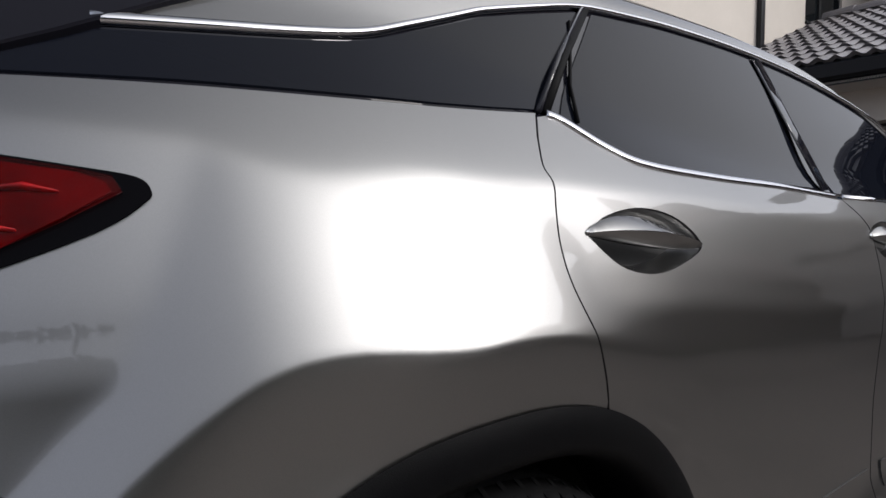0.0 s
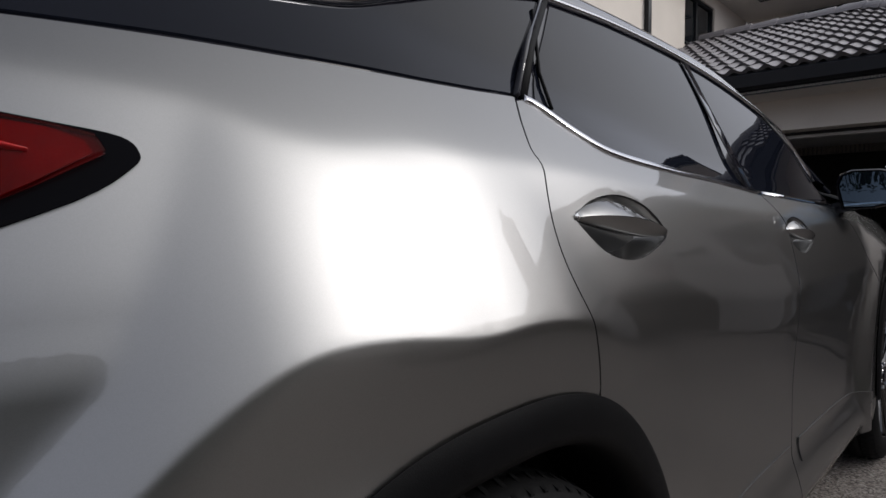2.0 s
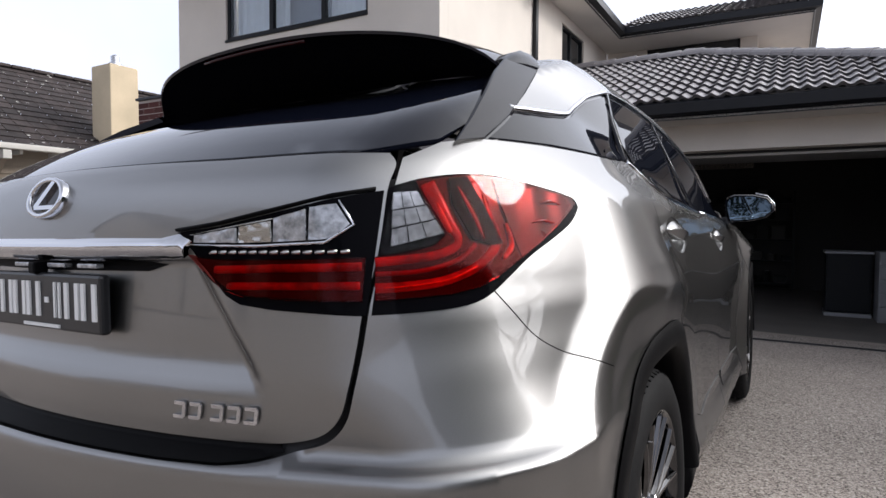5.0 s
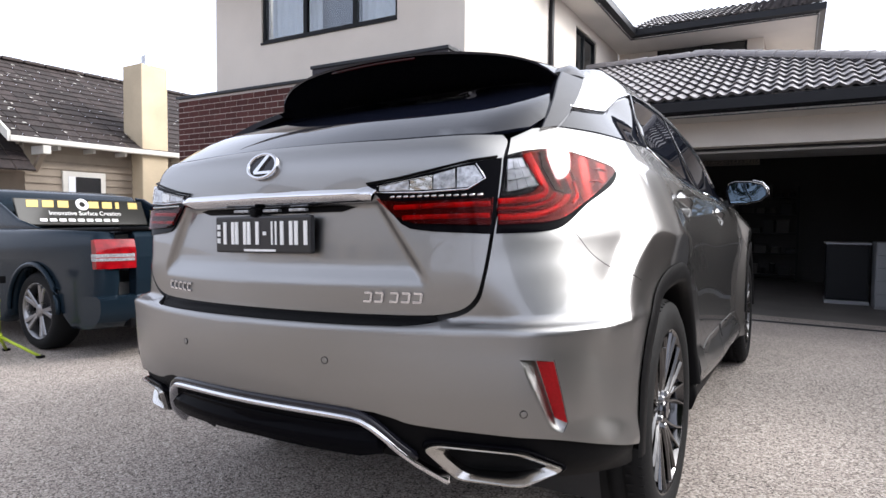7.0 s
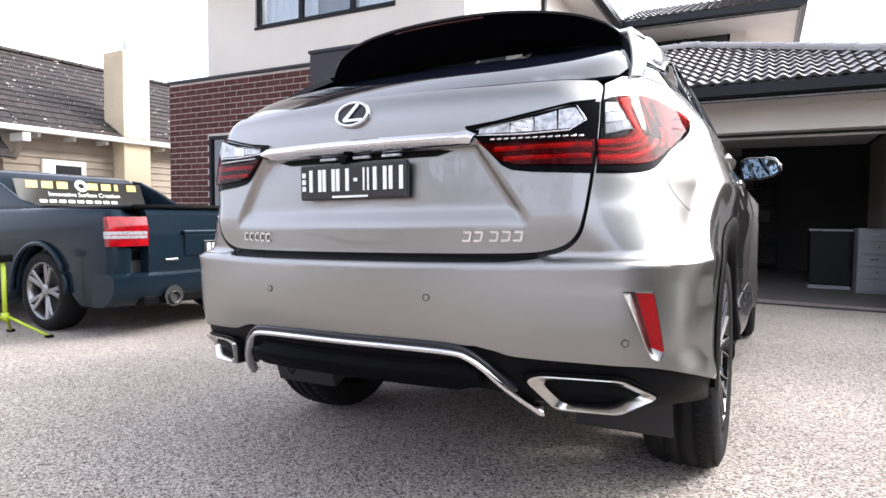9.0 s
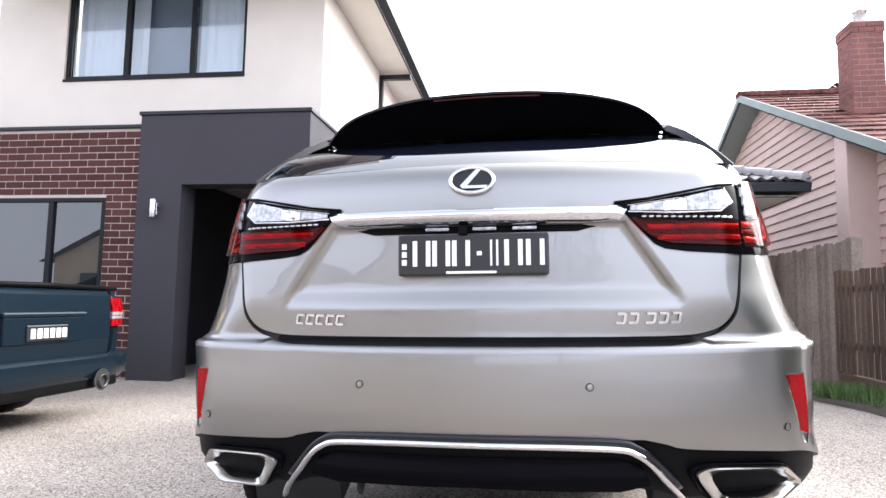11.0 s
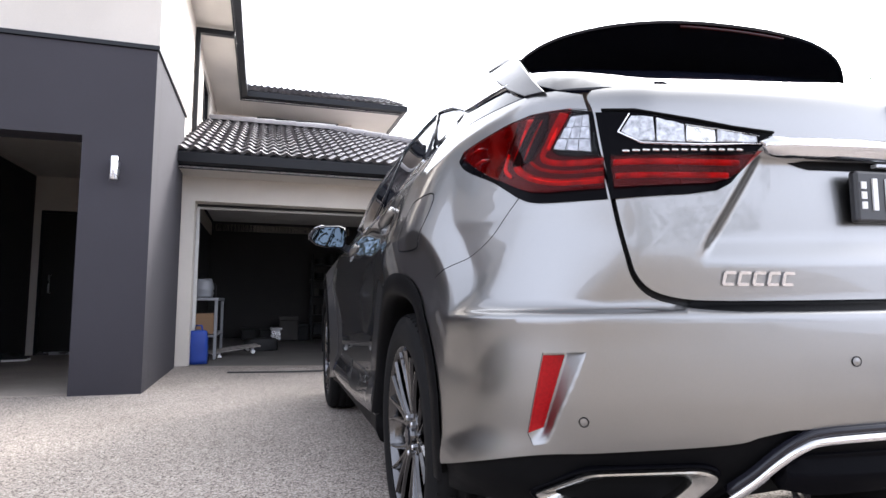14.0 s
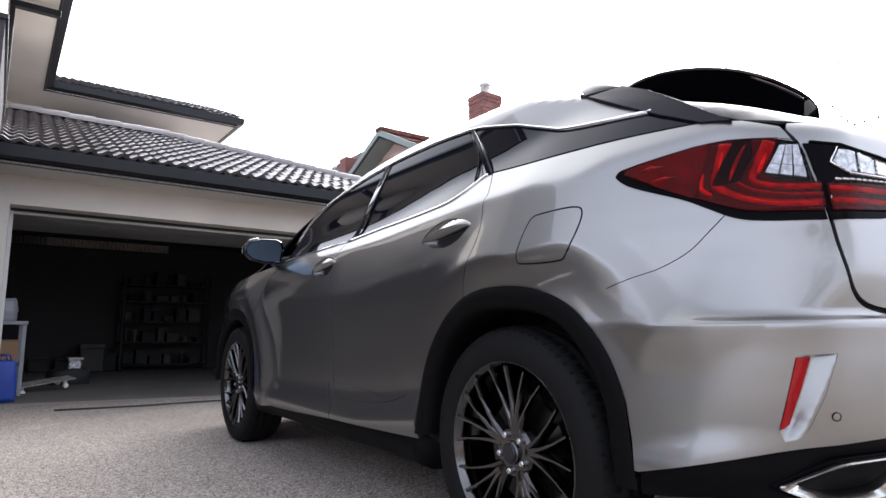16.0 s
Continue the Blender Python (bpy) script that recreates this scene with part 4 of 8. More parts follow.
sheet("roof", roof_ring, M_PAINT, car, place=over, step=0.045, lift=-0.002, label="silver roof skin")
screen_ring = [(-.47, 1.53), (.47, 1.53), (.56, 1.9), (.66, 2.3), (.72, 2.62), (-.72, 2.62), (-.66, 2.3), (-.56, 1.9)]
sheet("windscreen", screen_ring, M_TINT, car, place=over, step=0.07, lift=-0.003)
hood_ring = [(-.75, 2.66), (.75, 2.66), (.78, 3.1), (.72, 3.5), (.5, 3.68), (-.5, 3.68), (-.72, 3.5), (-.78, 3.1)]
sheet("bonnet", hood_ring, M_PAINT, car, place=over, step=0.08)
bm = box(-.66, 3.52, .28, .66, 3.70, .93, 0.05)
part("front_bumper", bm, M_CLAD, car, smooth=False)

# tail glass, wings, spoiler
glass_half = [(0, 1.243), (.378, 1.240), (.584, 1.243)] + bend([(.70, 1.266), (.80, 1.328), (.90, 1.398), (1.02, 1.468), (1.10, 1.512)]) + [(.95, 1.552), (.6, 1.572), (0, 1.580)]
tail_glass = sheet("tailgate_window", glass_half + mirror(glass_half)[-2:0:-1], M_TAILGLASS, tailgate, step=0.03, lift=lambda u, z: -0.005 - 0.036 * ease(z, 1.32, 1.54) * (1 - 0.6 * ease(np.abs(u), .5, .95)), depth=0.012, label="dark tailgate glass")
for way in (1, -1):
    rear_edge = [Vector(p) for p in ((.711, -.660, 1.254), (.700, -.585, 1.305), (.680, -.495, 1.366), (.650, -.385, 1.436), (.622, -.275, 1.490))]
    front_edge = [Vector(p) for p in ((.727, -.585, 1.266), (.716, -.455, 1.326), (.692, -.318, 1.397), (.668, -.205, 1.458), (.645, -.115, 1.506))]
    out_way = (front_edge[1] - rear_edge[1]).cross(rear_edge[3] - rear_edge[1]).normalized()
    out_way = out_way if out_way.x > 0 else -out_way
    bm = bmesh.new()
    rows = []
    for r, f in zip(rear_edge, front_edge):
        line = [r - out_way * .02, r + out_way * .006, r.lerp(f, .04) + out_way * .009, r.lerp(f, .96) + out_way * .009, f + out_way * .006, f - out_way * .02]
        rows.append([bm.verts.new((way * p.x, p.y, p.z)) for p in line])
    for a, b in zip(rows, rows[1:]):
        for k in range(5):
            bm.faces.new((a[k], a[k + 1], b[k + 1], b[k]))
    bm.faces.new(rows[0])
    bmesh.ops.recalc_face_normals(bm, faces=bm.faces)
    for e in bm.edges:
        e.smooth = e.calc_face_angle(0) < 0.45
    part("spoiler_wing", bm, M_WING, car, "dark satin side wing beside the rear glass", smooth=True)

bm = bmesh.new()
grid = []
for i in range(45):
    s = -1 + 2 * i / 44
    e = abs(s)
    x = 0.615 * s
    tip = Vector((x, -0.455 + 0.193 * e**3, 1.584 - 0.050 * e**2 - 0.050 * e**12))
    ys = 0.10 - 0.18 * e**6
    zr = over(np.array([abs(x) * 0.97]), np.array([ys]))[0][2]
    start = Vector((x * 0.985, ys, min(zr, 1.70) + 0.002))
    low = Vector((x * 0.97, -0.05 - 0.10 * e**2, 1.545 - 0.03 * e**2 - 0.045 * e**6))
    line = []
    for k in range(7):
        t = k / 6
        q = start.lerp(tip, t)
        q.z += 0.014 * math.sin(math.pi * t) * (1 - e**6)
        line.append(bm.verts.new(q))
    line.append(bm.verts.new(tip + Vector((0, 0.003, -0.007))))
    for t, drop in ((0.06, 0.004), (0.35, 0.010), (0.7, 0.006), (1.0, 0.0)):
        line.append(bm.verts.new(tip.lerp(low, t) + Vector((0, 0, -0.007 + drop))))
    grid.append(line)
for a, b in zip(grid, grid[1:]):
    for k in range(len(a) - 1):
        f = bm.faces.new((a[k], b[k], b[k + 1], a[k + 1]))
        f.material_index = 0 if k < 6 and 3 < grid.index(a) < 40 else 1
bm.faces.new(grid[0]).material_index = 1
bm.faces.new(grid[-1]).material_index = 1
bmesh.ops.recalc_face_normals(bm, faces=bm.faces)
for e in bm.edges:
    if e.calc_face_angle(0) > 0.9:
        e.smooth = False
spoiler = part("roof_spoiler", bm, M_PAINT, car, "roof spoiler with gloss black underside", smooth=True)
spoiler.data.materials.append(M_GLOSS)
# gloss black cheeks join the spoiler's ends to the wings
for way in (1, -1):
    foot = [(.635, -.278, 1.486), (.640, -.245, 1.492), (.652, -.198, 1.496), (.663, -.150, 1.496)]
    head = [(.617, -.268, 1.498), (.616, -.215, 1.524), (.613, -.150, 1.546), (.612, -.085, 1.552)]
    bm = bmesh.new()
    rows = []
    for a, b in zip(foot, head):
        a, b = Vector(a), Vector(b)
        rows.append([bm.verts.new((way * p.x, p.y, p.z)) for p in (a - Vector((.03, 0, .01)), a, a.lerp(b, .5) + Vector((.006, 0, 0)), b, b - Vector((.04, 0, .004)))])
    for a, b in zip(rows, rows[1:]):
        for k in range(4):
            bm.faces.new((a[k], a[k + 1], b[k + 1], b[k]))
    bmesh.ops.recalc_face_normals(bm, faces=bm.faces)
    for e in bm.edges:
        e.smooth = e.calc_face_angle(0) < 0.45
    part("spoiler_cheek", bm, M_WING, spoiler, "dark satin end of the spoiler", smooth=True)
strip_lamp = tube([(0.03 * k, -0.441 + 0.0001 * k * k, 1.571 - 0.0001 * k * k) for k in range(-6, 7)], 0.006, 8)
part("brake_light", strip_lamp, M_DEEPRED, spoiler, "slim high brake light", smooth=True)

# ---- lower trim
def ring_band(cy, way):
    """The black cladding round a wheel opening."""
    bm = bmesh.new()
    outer = arch(-.478, .478, cy, 44)
    rows = []
    for k, (u, z) in enumerate(outer):
        y = float(wrap(np.array([u]), np.array([z]))[0][1]) - cy
        dy, dz = y, z - AXLE_Z
        r = math.hypot(dy, dz)
        p = wrap(np.array([u]), np.array([z]))[0]
        x = max(p[0], 0.905)
        line = []
        for inset, push in ((-0.004, 0.004), (0.008, 0.010), (0.045, 0.012), (0.062, 0.002), (0.070, -0.03), (0.070, -0.16)):
            f = (r - inset) / r
            line.append(bm.verts.new((way * (x + push), cy + dy * f, AXLE_Z + dz * f)))
        rows.append(line)
    for a, b in zip(rows, rows[1:]):
        for k in range(5):
            bm.faces.new((a[k], a[k + 1], b[k + 1], b[k]))
    bmesh.ops.recalc_face_normals(bm, faces=bm.faces)
    return bm


for way in (1, -1):
    for cy in (0.0, BASE):
        part("wheel_arch_moulding", ring_band(cy, way), M_CLAD, car, "black plastic wheel arch moulding", smooth=True)
        bm = bmesh.new()
        rows = []
        for k in range(33):
            a = math.pi * (-0.12 + 1.24 * k / 32)
            rows.append([bm.verts.new((way * x, cy + 0.455 * math.cos(a), AXLE_Z + 0.455 * math.sin(a))) for x in (0.80, 0.62, 0.50)])
        hub_v = bm.verts.new((way * 0.50, cy, AXLE_Z))
        for a, b in zip(rows, rows[1:]):
            for k in range(2):
                bm.faces.new((a[k], a[k + 1], b[k + 1], b[k]))
            bm.faces.new((a[2], hub_v, b[2]))
        part("wheel_well", bm, M_BLACK, car)
    # sill between the wheels
    bm = bmesh.new()
    rows = []
    for k in range(25):
        y = 0.46 + (2.33 - 0.46) * k / 24
        flare_in = 0.012 * ease(abs(y - 1.4), 0.7, 0.95)
        rows.append([bm.verts.new((way * (x + float(flare_in)), y, z)) for x, z in ((.880, .375), (.900, .34), (.903, .30), (.890, .262), (.85, .24), (.70, .235))])
    for a, b in zip(rows, rows[1:]):
        for k in range(5):
            bm.faces.new((a[k], a[k + 1], b[k + 1], b[k]))
    bm.faces.new(rows[0])
    bm.faces.new(rows[-1])
    bmesh.ops.recalc_face_normals(bm, faces=bm.faces)
    part("sill_cover", bm, M_CLAD, car, "black plastic sill", smooth=True)
    flip = (lambda r: r) if way > 0 else mirror
    trim = bend([(2.60, .432), (2.35, .44), (2.12, .462), (1.985, .50), (2.08, .478), (2.3, .492), (2.62, .492)], 4)
    sheet("door_moulding", flip(trim), M_PAINT, doors[way][0], lift=0.004, depth=0.006, step=0.02, label="silver lower door moulding")
    trim = bend([(2.70, .430), (3.1, .42), (3.60, .415), (3.56, .45), (3.2, .486), (2.70, .492)], 4)
    sheet("door_moulding", flip(trim), M_PAINT, doors[way][1], lift=0.004, depth=0.006, step=0.025, label="silver lower door moulding")

part("underbody", box(-.62, -.30, .275, .62, 3.5, .50, 0.03), M_BLACK, car)

# tail trim below the bumper: black valance, chrome bow, exhaust finishers
half = ([(0, .560)] + bend([(.34, .555), (.385, .543), (.432, .530), (.60, .516), (.703, .505), (.82, .471), (.965, .42)]) + [(.965, .365), (.75, .378), (.62, .388), (.45, .388), (.40, .41), (.30, .43), (0, .435)])
valance = sheet("rear_valance", half + mirror(half)[-2:0:-1], M_CLAD, car, lift=-0.012, depth=0.02, step=0.035, label="black plastic rear valance")
lip_half = [(0, .505), (.30, .502), (.345, .485), (.36, .455), (.30, .44), (0, .447)]
sheet("valance_lip", lip_half + mirror(lip_half)[-2:0:-1], M_HOUSING, valance, lift=lambda u, z: -0.004 + 0.024 * ease(z, .492, .476), depth=0.03, step=0.012, label="gloss black lower lip")
bow = bend([(.495, .363), (.447, .407), (.398, .453), (.358, .496), (.325, .522), (.285, .535), (.154, .541), (0, .542)], 6)
bow = bow + mirror(bow)[-2::-1]
strip("chrome_bow", bow, M_CHROME, valance, width=0.017, lift=0.016, label="chrome trim bow across the valance")
strip("bow_shadow", [(u, z + .014) for u, z in bow[8:-8]], M_GLOSS, valance, width=0.016, lift=0.010)



def rounded(points, r, n=4):
    """A closed ring of points with its corners rounded."""
    out_pts = []
    for k, p in enumerate(points):
        a, b = points[k - 1] - p, points[(k + 1) % len(points)] - p
        a, b = p + a.normalized() * min(r, a.length * .45), p + b.normalized() * min(r, b.length * .45)
        for q in range(n + 1):
            t = q / n
            out_pts.append(a * (1 - t) ** 2 + p * 2 * t * (1 - t) + b * t * t)
    return out_pts


for way in (1, -1):
    # a six-cornered satin frame, broad at its two points, round a black throat
    hexagon = [Vector((way * x, y, z)) for x, y, z in ((.512, -.925, .470), (.545, -.920, .486), (.740, -.850, .478), (.812, -.752, .418), (.727, -.815, .378), (.574, -.865, .385))]
    mid = sum(hexagon, Vector()) / 6
    right = (hexagon[2] - hexagon[1]).normalized()
    back = right.cross(Vector((0, -.12, 1))).normalized()
    back = -back if back.y > 0 else back
    up = back.cross(right).normalized()
    up = up if up.z > 0 else -up
    bm = bmesh.new()
    loops = []
    for ka, kb, d, r in ((1.0, 1.0, -.05, .02), (1.0, 1.0, .0, .02), (.985, .97, .006, .02), (.93, .90, .007, .022), (.72, .74, -.004, .028), (.69, .70, -.012, .028), (.64, .66, -.07, .028)):
        ring = [mid + right * ((p - mid).dot(right) * ka) + up * ((p - mid).dot(up) * kb) + back * ((p - mid).dot(back) + d) for p in hexagon]
        loops.append([bm.verts.new(p) for p in rounded(ring, r)])
    for a, b in zip(loops, loops[1:]):
        for k in range(len(a)):
            j = (k + 1) % len(a)
            bm.faces.new((a[k], a[j], b[j], b[k]))
    throat = [v.co.copy() for v in loops[-1]]
    bmesh.ops.recalc_face_normals(bm, faces=bm.faces)
    for e in bm.edges:
        e.smooth = e.calc_face_angle(0) < 0.6
    fin = part("exhaust_finisher", bm, M_SATIN, valance, "satin metal exhaust finisher", smooth=True)
    bm = bmesh.new()
    bm.faces.new([bm.verts.new(p + back * .004) for p in throat])
    part("exhaust_throat", bm, M_BLACK, fin)
    bm = bmesh.new()
    loops = [[bm.verts.new(p + back * d) for p in rounded([mid + right * ((q - mid).dot(right) * k) + up * ((q - mid).dot(up) * k) + back * (q - mid).dot(back) for q in hexagon], .03)] for k, d in ((1.07, -.10), (1.08, -.012), (1.03, -.004), (1.0, -.012))]
    for a, b in zip(loops, loops[1:]):
        for k in range(len(a)):
            j = (k + 1) % len(a)
            bm.faces.new((a[k], a[j], b[j], b[k]))
    bmesh.ops.recalc_face_normals(bm, faces=bm.faces)
    part("finisher_surround", bm, M_HOUSING, valance, smooth=True)
bm = tube([(-0.30, -0.86, .425), (-0.30, -0.90, .415), (-0.30, -0.905, .40), (-0.30, -0.89, .388), (-0.30, -0.875, .398), (-0.30, -0.87, .415)], 0.007, 8)
part("tow_eye", bm, M_BLACK, valance, smooth=True)
# reflectors in the bumper corners, parking sensors
for way in (1, -1):
    flip = (lambda r: r) if way > 0 else mirror

    def dip(u, z):
        """A scoop: it falls from the inboard rim to the lens and rises with it to the outer rim."""
        inner, lens_edge, rim_line = .632 + .39 * (.697 - z), .668 + .28 * (.692 - z), .697 + .20 * (.694 - z)
        t = (np.abs(u) - inner) / np.maximum(lens_edge - inner, .006)
        back = (np.abs(u) - lens_edge) / np.maximum(rim_line - lens_edge, .006)
        return np.where(t < 1, -0.001 - 0.023 * np.clip(t, 0, 1) ** .8, -0.024 + 0.021 * np.clip(back, 0, 1)) * ease(z, .512, .56)
    scoop = sheet("reflector_scoop", flip(shrink(NICHE, -.004)), M_PAINT, bumper, lift=dip, depth=0, step=0.005, label="scooped silver recess beside the reflector")
    lens = [(.697, .690), (.669, .690), (.7085, .549), (.727, .541)]
    sheet("reflector", flip(lens), M_REFLECTOR, scoop, lift=lambda u, z: 0.0035 + dip(u, z), depth=0.004, step=0.008, label="tall red reflector")
    for x, z in ((0.268, .675), (0.730, .570)):
        u = wrap_back(way * x, -1.0 + 0.28 * x * x - (0.0 if x < .5 else -.02))
        p = wrap(np.array([u]), np.array([z]))
        nn = Vector(skin_normal(p)[0])
        m = Matrix.Translation(p[0]) @ nn.to_track_quat("X", "Z").to_matrix().to_4x4()
        s = part("parking_sensor", lathe([(-.004, .0088), (.0012, .0088), (.0020, .0082), (.0005, .0077), (.0014, .0070), (.0024, .0), ], m, 24), M_PAINT, bumper, "round parking sensor", smooth=False)
        part("sensor_ring", lathe([(.0, .0095), (.0018, .0095), (.0018, .0086), (.0, .0086)], m, 24, True), M_CLAD, s)

# chrome garnish over the plate, emblem, letters
garn = [(0, 1.104), (.2, 1.104), (.295, 1.103), (.322, 1.110), (.343, 1.098), (.327, 1.076), (.30, 1.074), (.2, 1.074), (0, 1.074)]
garnish = sheet("tailgate_garnish", garn + mirror(garn)[-2:0:-1], M_CHROME, tailgate, lift=lambda u, z: 0.012 + 0.012 * np.sin(np.clip((z - 1.074) / .030, 0, 1) * 3.1416) - .010 * ease(np.abs(u), .29, .345), depth=0.03, step=0.012,
                label="chrome garnish bar above the plate")
nook = [(0, 1.066), (.25, 1.066), (.285, 1.060), (.24, 1.048), (0, 1.046)]
sheet("lamp_recess", nook + mirror(nook)[-2:0:-1], M_CLAD, tailgate, lift=0.004, depth=0.01, step=0.02)
for x in (-0.09, 0.03, 0.13):
    part("plate_lamp", box(x - .03, -.945, 1.052, x + .03, -.93, 1.060, .002), M_CLEAR, tailgate)
part("camera_pod", box(-.035, -.962, 1.040, -.012, -.935, 1.062, .004), M_CLAD, tailgate)


def disc_frame(x, z):
    p = wrap(np.array([wrap_back(x, -.93)]), np.array([z]))
    nn = Vector(skin_normal(p)[0])
    right = Vector((1, 0, 0))
    up = nn.cross(right).normalized()
    if up.z < 0:
        up = -up
    right = up.cross(nn).normalized()
    if right.x < 0:
        right = -right
    return Vector(p[0]), right, up, nn


def oval(c, right, up, nn, a, b, d0, d1, inner=None, n=40):
    bm = bmesh.new()
    ts = [2 * math.pi * k / n for k in range(n)]
    if inner:
        ia, ib = inner
        prof = [(a, b, d0), (a, b, d1 * .7), ((a * .85 + ia * .15), (b * .85 + ib * .15), d1), ((a * .15 + ia * .85), (b * .15 + ib * .85), d1), (ia, ib, d1 * .7), (ia, ib, d0)]
        loops = [[bm.verts.new(c + right * (q * math.cos(t)) + up * (r * math.sin(t)) + nn * d) for t in ts] for q, r, d in prof]
        for p, q in zip(loops, loops[1:]):
            for k in range(n):
                bm.faces.new((p[k], p[(k + 1) % n], q[(k + 1) % n], q[k]))
    else:
        top = [bm.verts.new(c + right * (a * math.cos(t)) + up * (b * math.sin(t)) + nn * d1) for t in ts]
        lowr = [bm.verts.new(c + right * (a * math.cos(t)) + up * (b * math.sin(t)) + nn * d0) for t in ts]
        bm.faces.new(top)
        for k in range(n):
            bm.faces.new((lowr[k], lowr[(k + 1) % n], top[(k + 1) % n], top[k]))
    bmesh.ops.recalc_face_normals(bm, faces=bm.faces)
    return bm


c, right, up, nn = disc_frame(0, 1.178)
emblem = part("emblem", oval(c, right, up, nn, .060, .040, -.004, .012, (.050, .031)), M_CHROME, tailgate, "oval chrome emblem", smooth=True)
part("emblem_field", oval(c, right, up, nn, .051, .032, -.004, .005), M_GLOSS, emblem)
stroke = [(.012, .033), (-.030, -.016), (-.024, -.024), (.036, -.024), (.040, -.016), (-.012, -.016), (.024, .030)]
bm = prism([c + right * a + up * b + nn * 0.004 for a, b in stroke], nn * 0.007)
part("emblem_bar", bm, M_CHROME, emblem, "bent chrome bar inside the oval")


def bars(name, marks, x, z, h, mat, parent, label, thick=0.004):
    """Raised strokes on the tailgate: rows of (x0, z0, x1, z1) in units of the height h."""
    c, right, up, nn = disc_frame(x, z)
    for x0, z0, x1, z1 in marks:
        a, b = Vector((x0, z0)) * h, Vector((x1, z1)) * h
        d = (b - a).normalized()
        s = Vector((-d.y, d.x)) * h * 0.11
        pts = [a - s - d * h * .05, b - s + d * h * .05, b + s + d * h * .05, a + s - d * h * .05]
        base = []
        for q in pts:
            w = c + right * q.x + up * q.y
            surf = wrap(np.array([wrap_back(w.x, w.y)]), np.array([w.z]))[0]
            base.append(Vector((w.x, surf[1] - 0.0015, w.z)))
        part(name, prism(base, nn * thick), mat, parent, label)


# maker's and model's names as plain strokes
marks = []
for i in range(5):
    o = i * 1.15
    marks += [(o + .02, .08, o + .72, .08), (o + .2, .92, o + .9, .92), (o, .12, o + .16, .88)]
bars("badge_stroke", marks, -.485, .818, .026, M_CHROME, tailgate, "chrome badge stroke")
marks = []
for i in range(5):
    o = i * 1.2 + (0.4 if i > 1 else 0)
    marks += [(o + .02, .08, o + .72, .08), (o + .2, .92, o + .9, .92), (o + .76, .12, o + .92, .88)]
bars("badge_stroke", marks, .345, .818, .026, M_CHROME, tailgate, "chrome badge stroke")

# number plate, its characters as plain bars
plate = part("number_plate", box(-.189, -.955, .938, .189, -.936, 1.042, .006), M_PLATE, tailgate, "black number plate in a black frame")
for x0, x1 in ((-.15, -.105), (-.10, -.055), (-.05, -.005), (.045, .065), (.08, .125), (.133, .178)):
    w = (x1 - x0) * .25
    part("plate_bar", box(x0, -.9585, .962, x0 + w, -.955, 1.026), M_WHITE, plate)
    part("plate_bar", box(x1 - w, -.9585, .962, x1, -.955, 1.026), M_WHITE, plate)
for z in (1.005, .985, .965):
    part("plate_bar", box(-.178, -.9575, z, -.166, -.955, z + .014), M_WHITE, plate)
part("plate_bar", box(.012, -.9575, .988, .024, -.955, .998), M_WHITE, plate)
part("plate_bar", box(-.065, -.9575, .943, .06, -.955, .949), M_WHITE, plate)


# ---- tail lamps
lamp_out = bend([(.620, 1.174), (.665, 1.190), (.74, 1.2015), (.80, 1.199), (.862, 1.189), (.93, 1.177), (.975, 1.168), (.989, 1.155), (.985, 1.143), (.949, 1.115), (.847, 1.067), (.80, 1.037), (.763, 1.011), (.735, .998), (.70, .992), (.65, .989), (.597, .988)], 4)
lamp_in = [(.614, 1.170), (.55, 1.158), (.457, 1.136), (.39, 1.121), (.318, 1.112), (.345, 1.083), (.375, 1.045), (.400, 1.014), (.422, 1.001), (.47, .994), (.591, .987)]
red_edge = [(.602, 1.072), (.64, 1.076), (.676, 1.085), (.693, 1.101), (.668, 1.149), (.655, 1.184)]
red_wrap = [(.74, 1.196), (.80, 1.193), (.862, 1.183), (.93, 1.171), (.958, 1.164), (.966, 1.152), (.925, 1.125), (.85, 1.081), (.80, 1.054), (.765, 1.034), (.735, 1.020), (.70, 1.013), (.602, 1.009)]


def between(quad, s, t):
    """A point of the four-cornered field: s along the foot, t up."""
    (a, b), (c, d), (e, f), (g, h) = quad
    return ((a * (1 - s) + c * s) * (1 - t) + (g * (1 - s) + e * s) * t, (b * (1 - s) + d * s) * (1 - t) + (h * (1 - s) + f * s) * t)


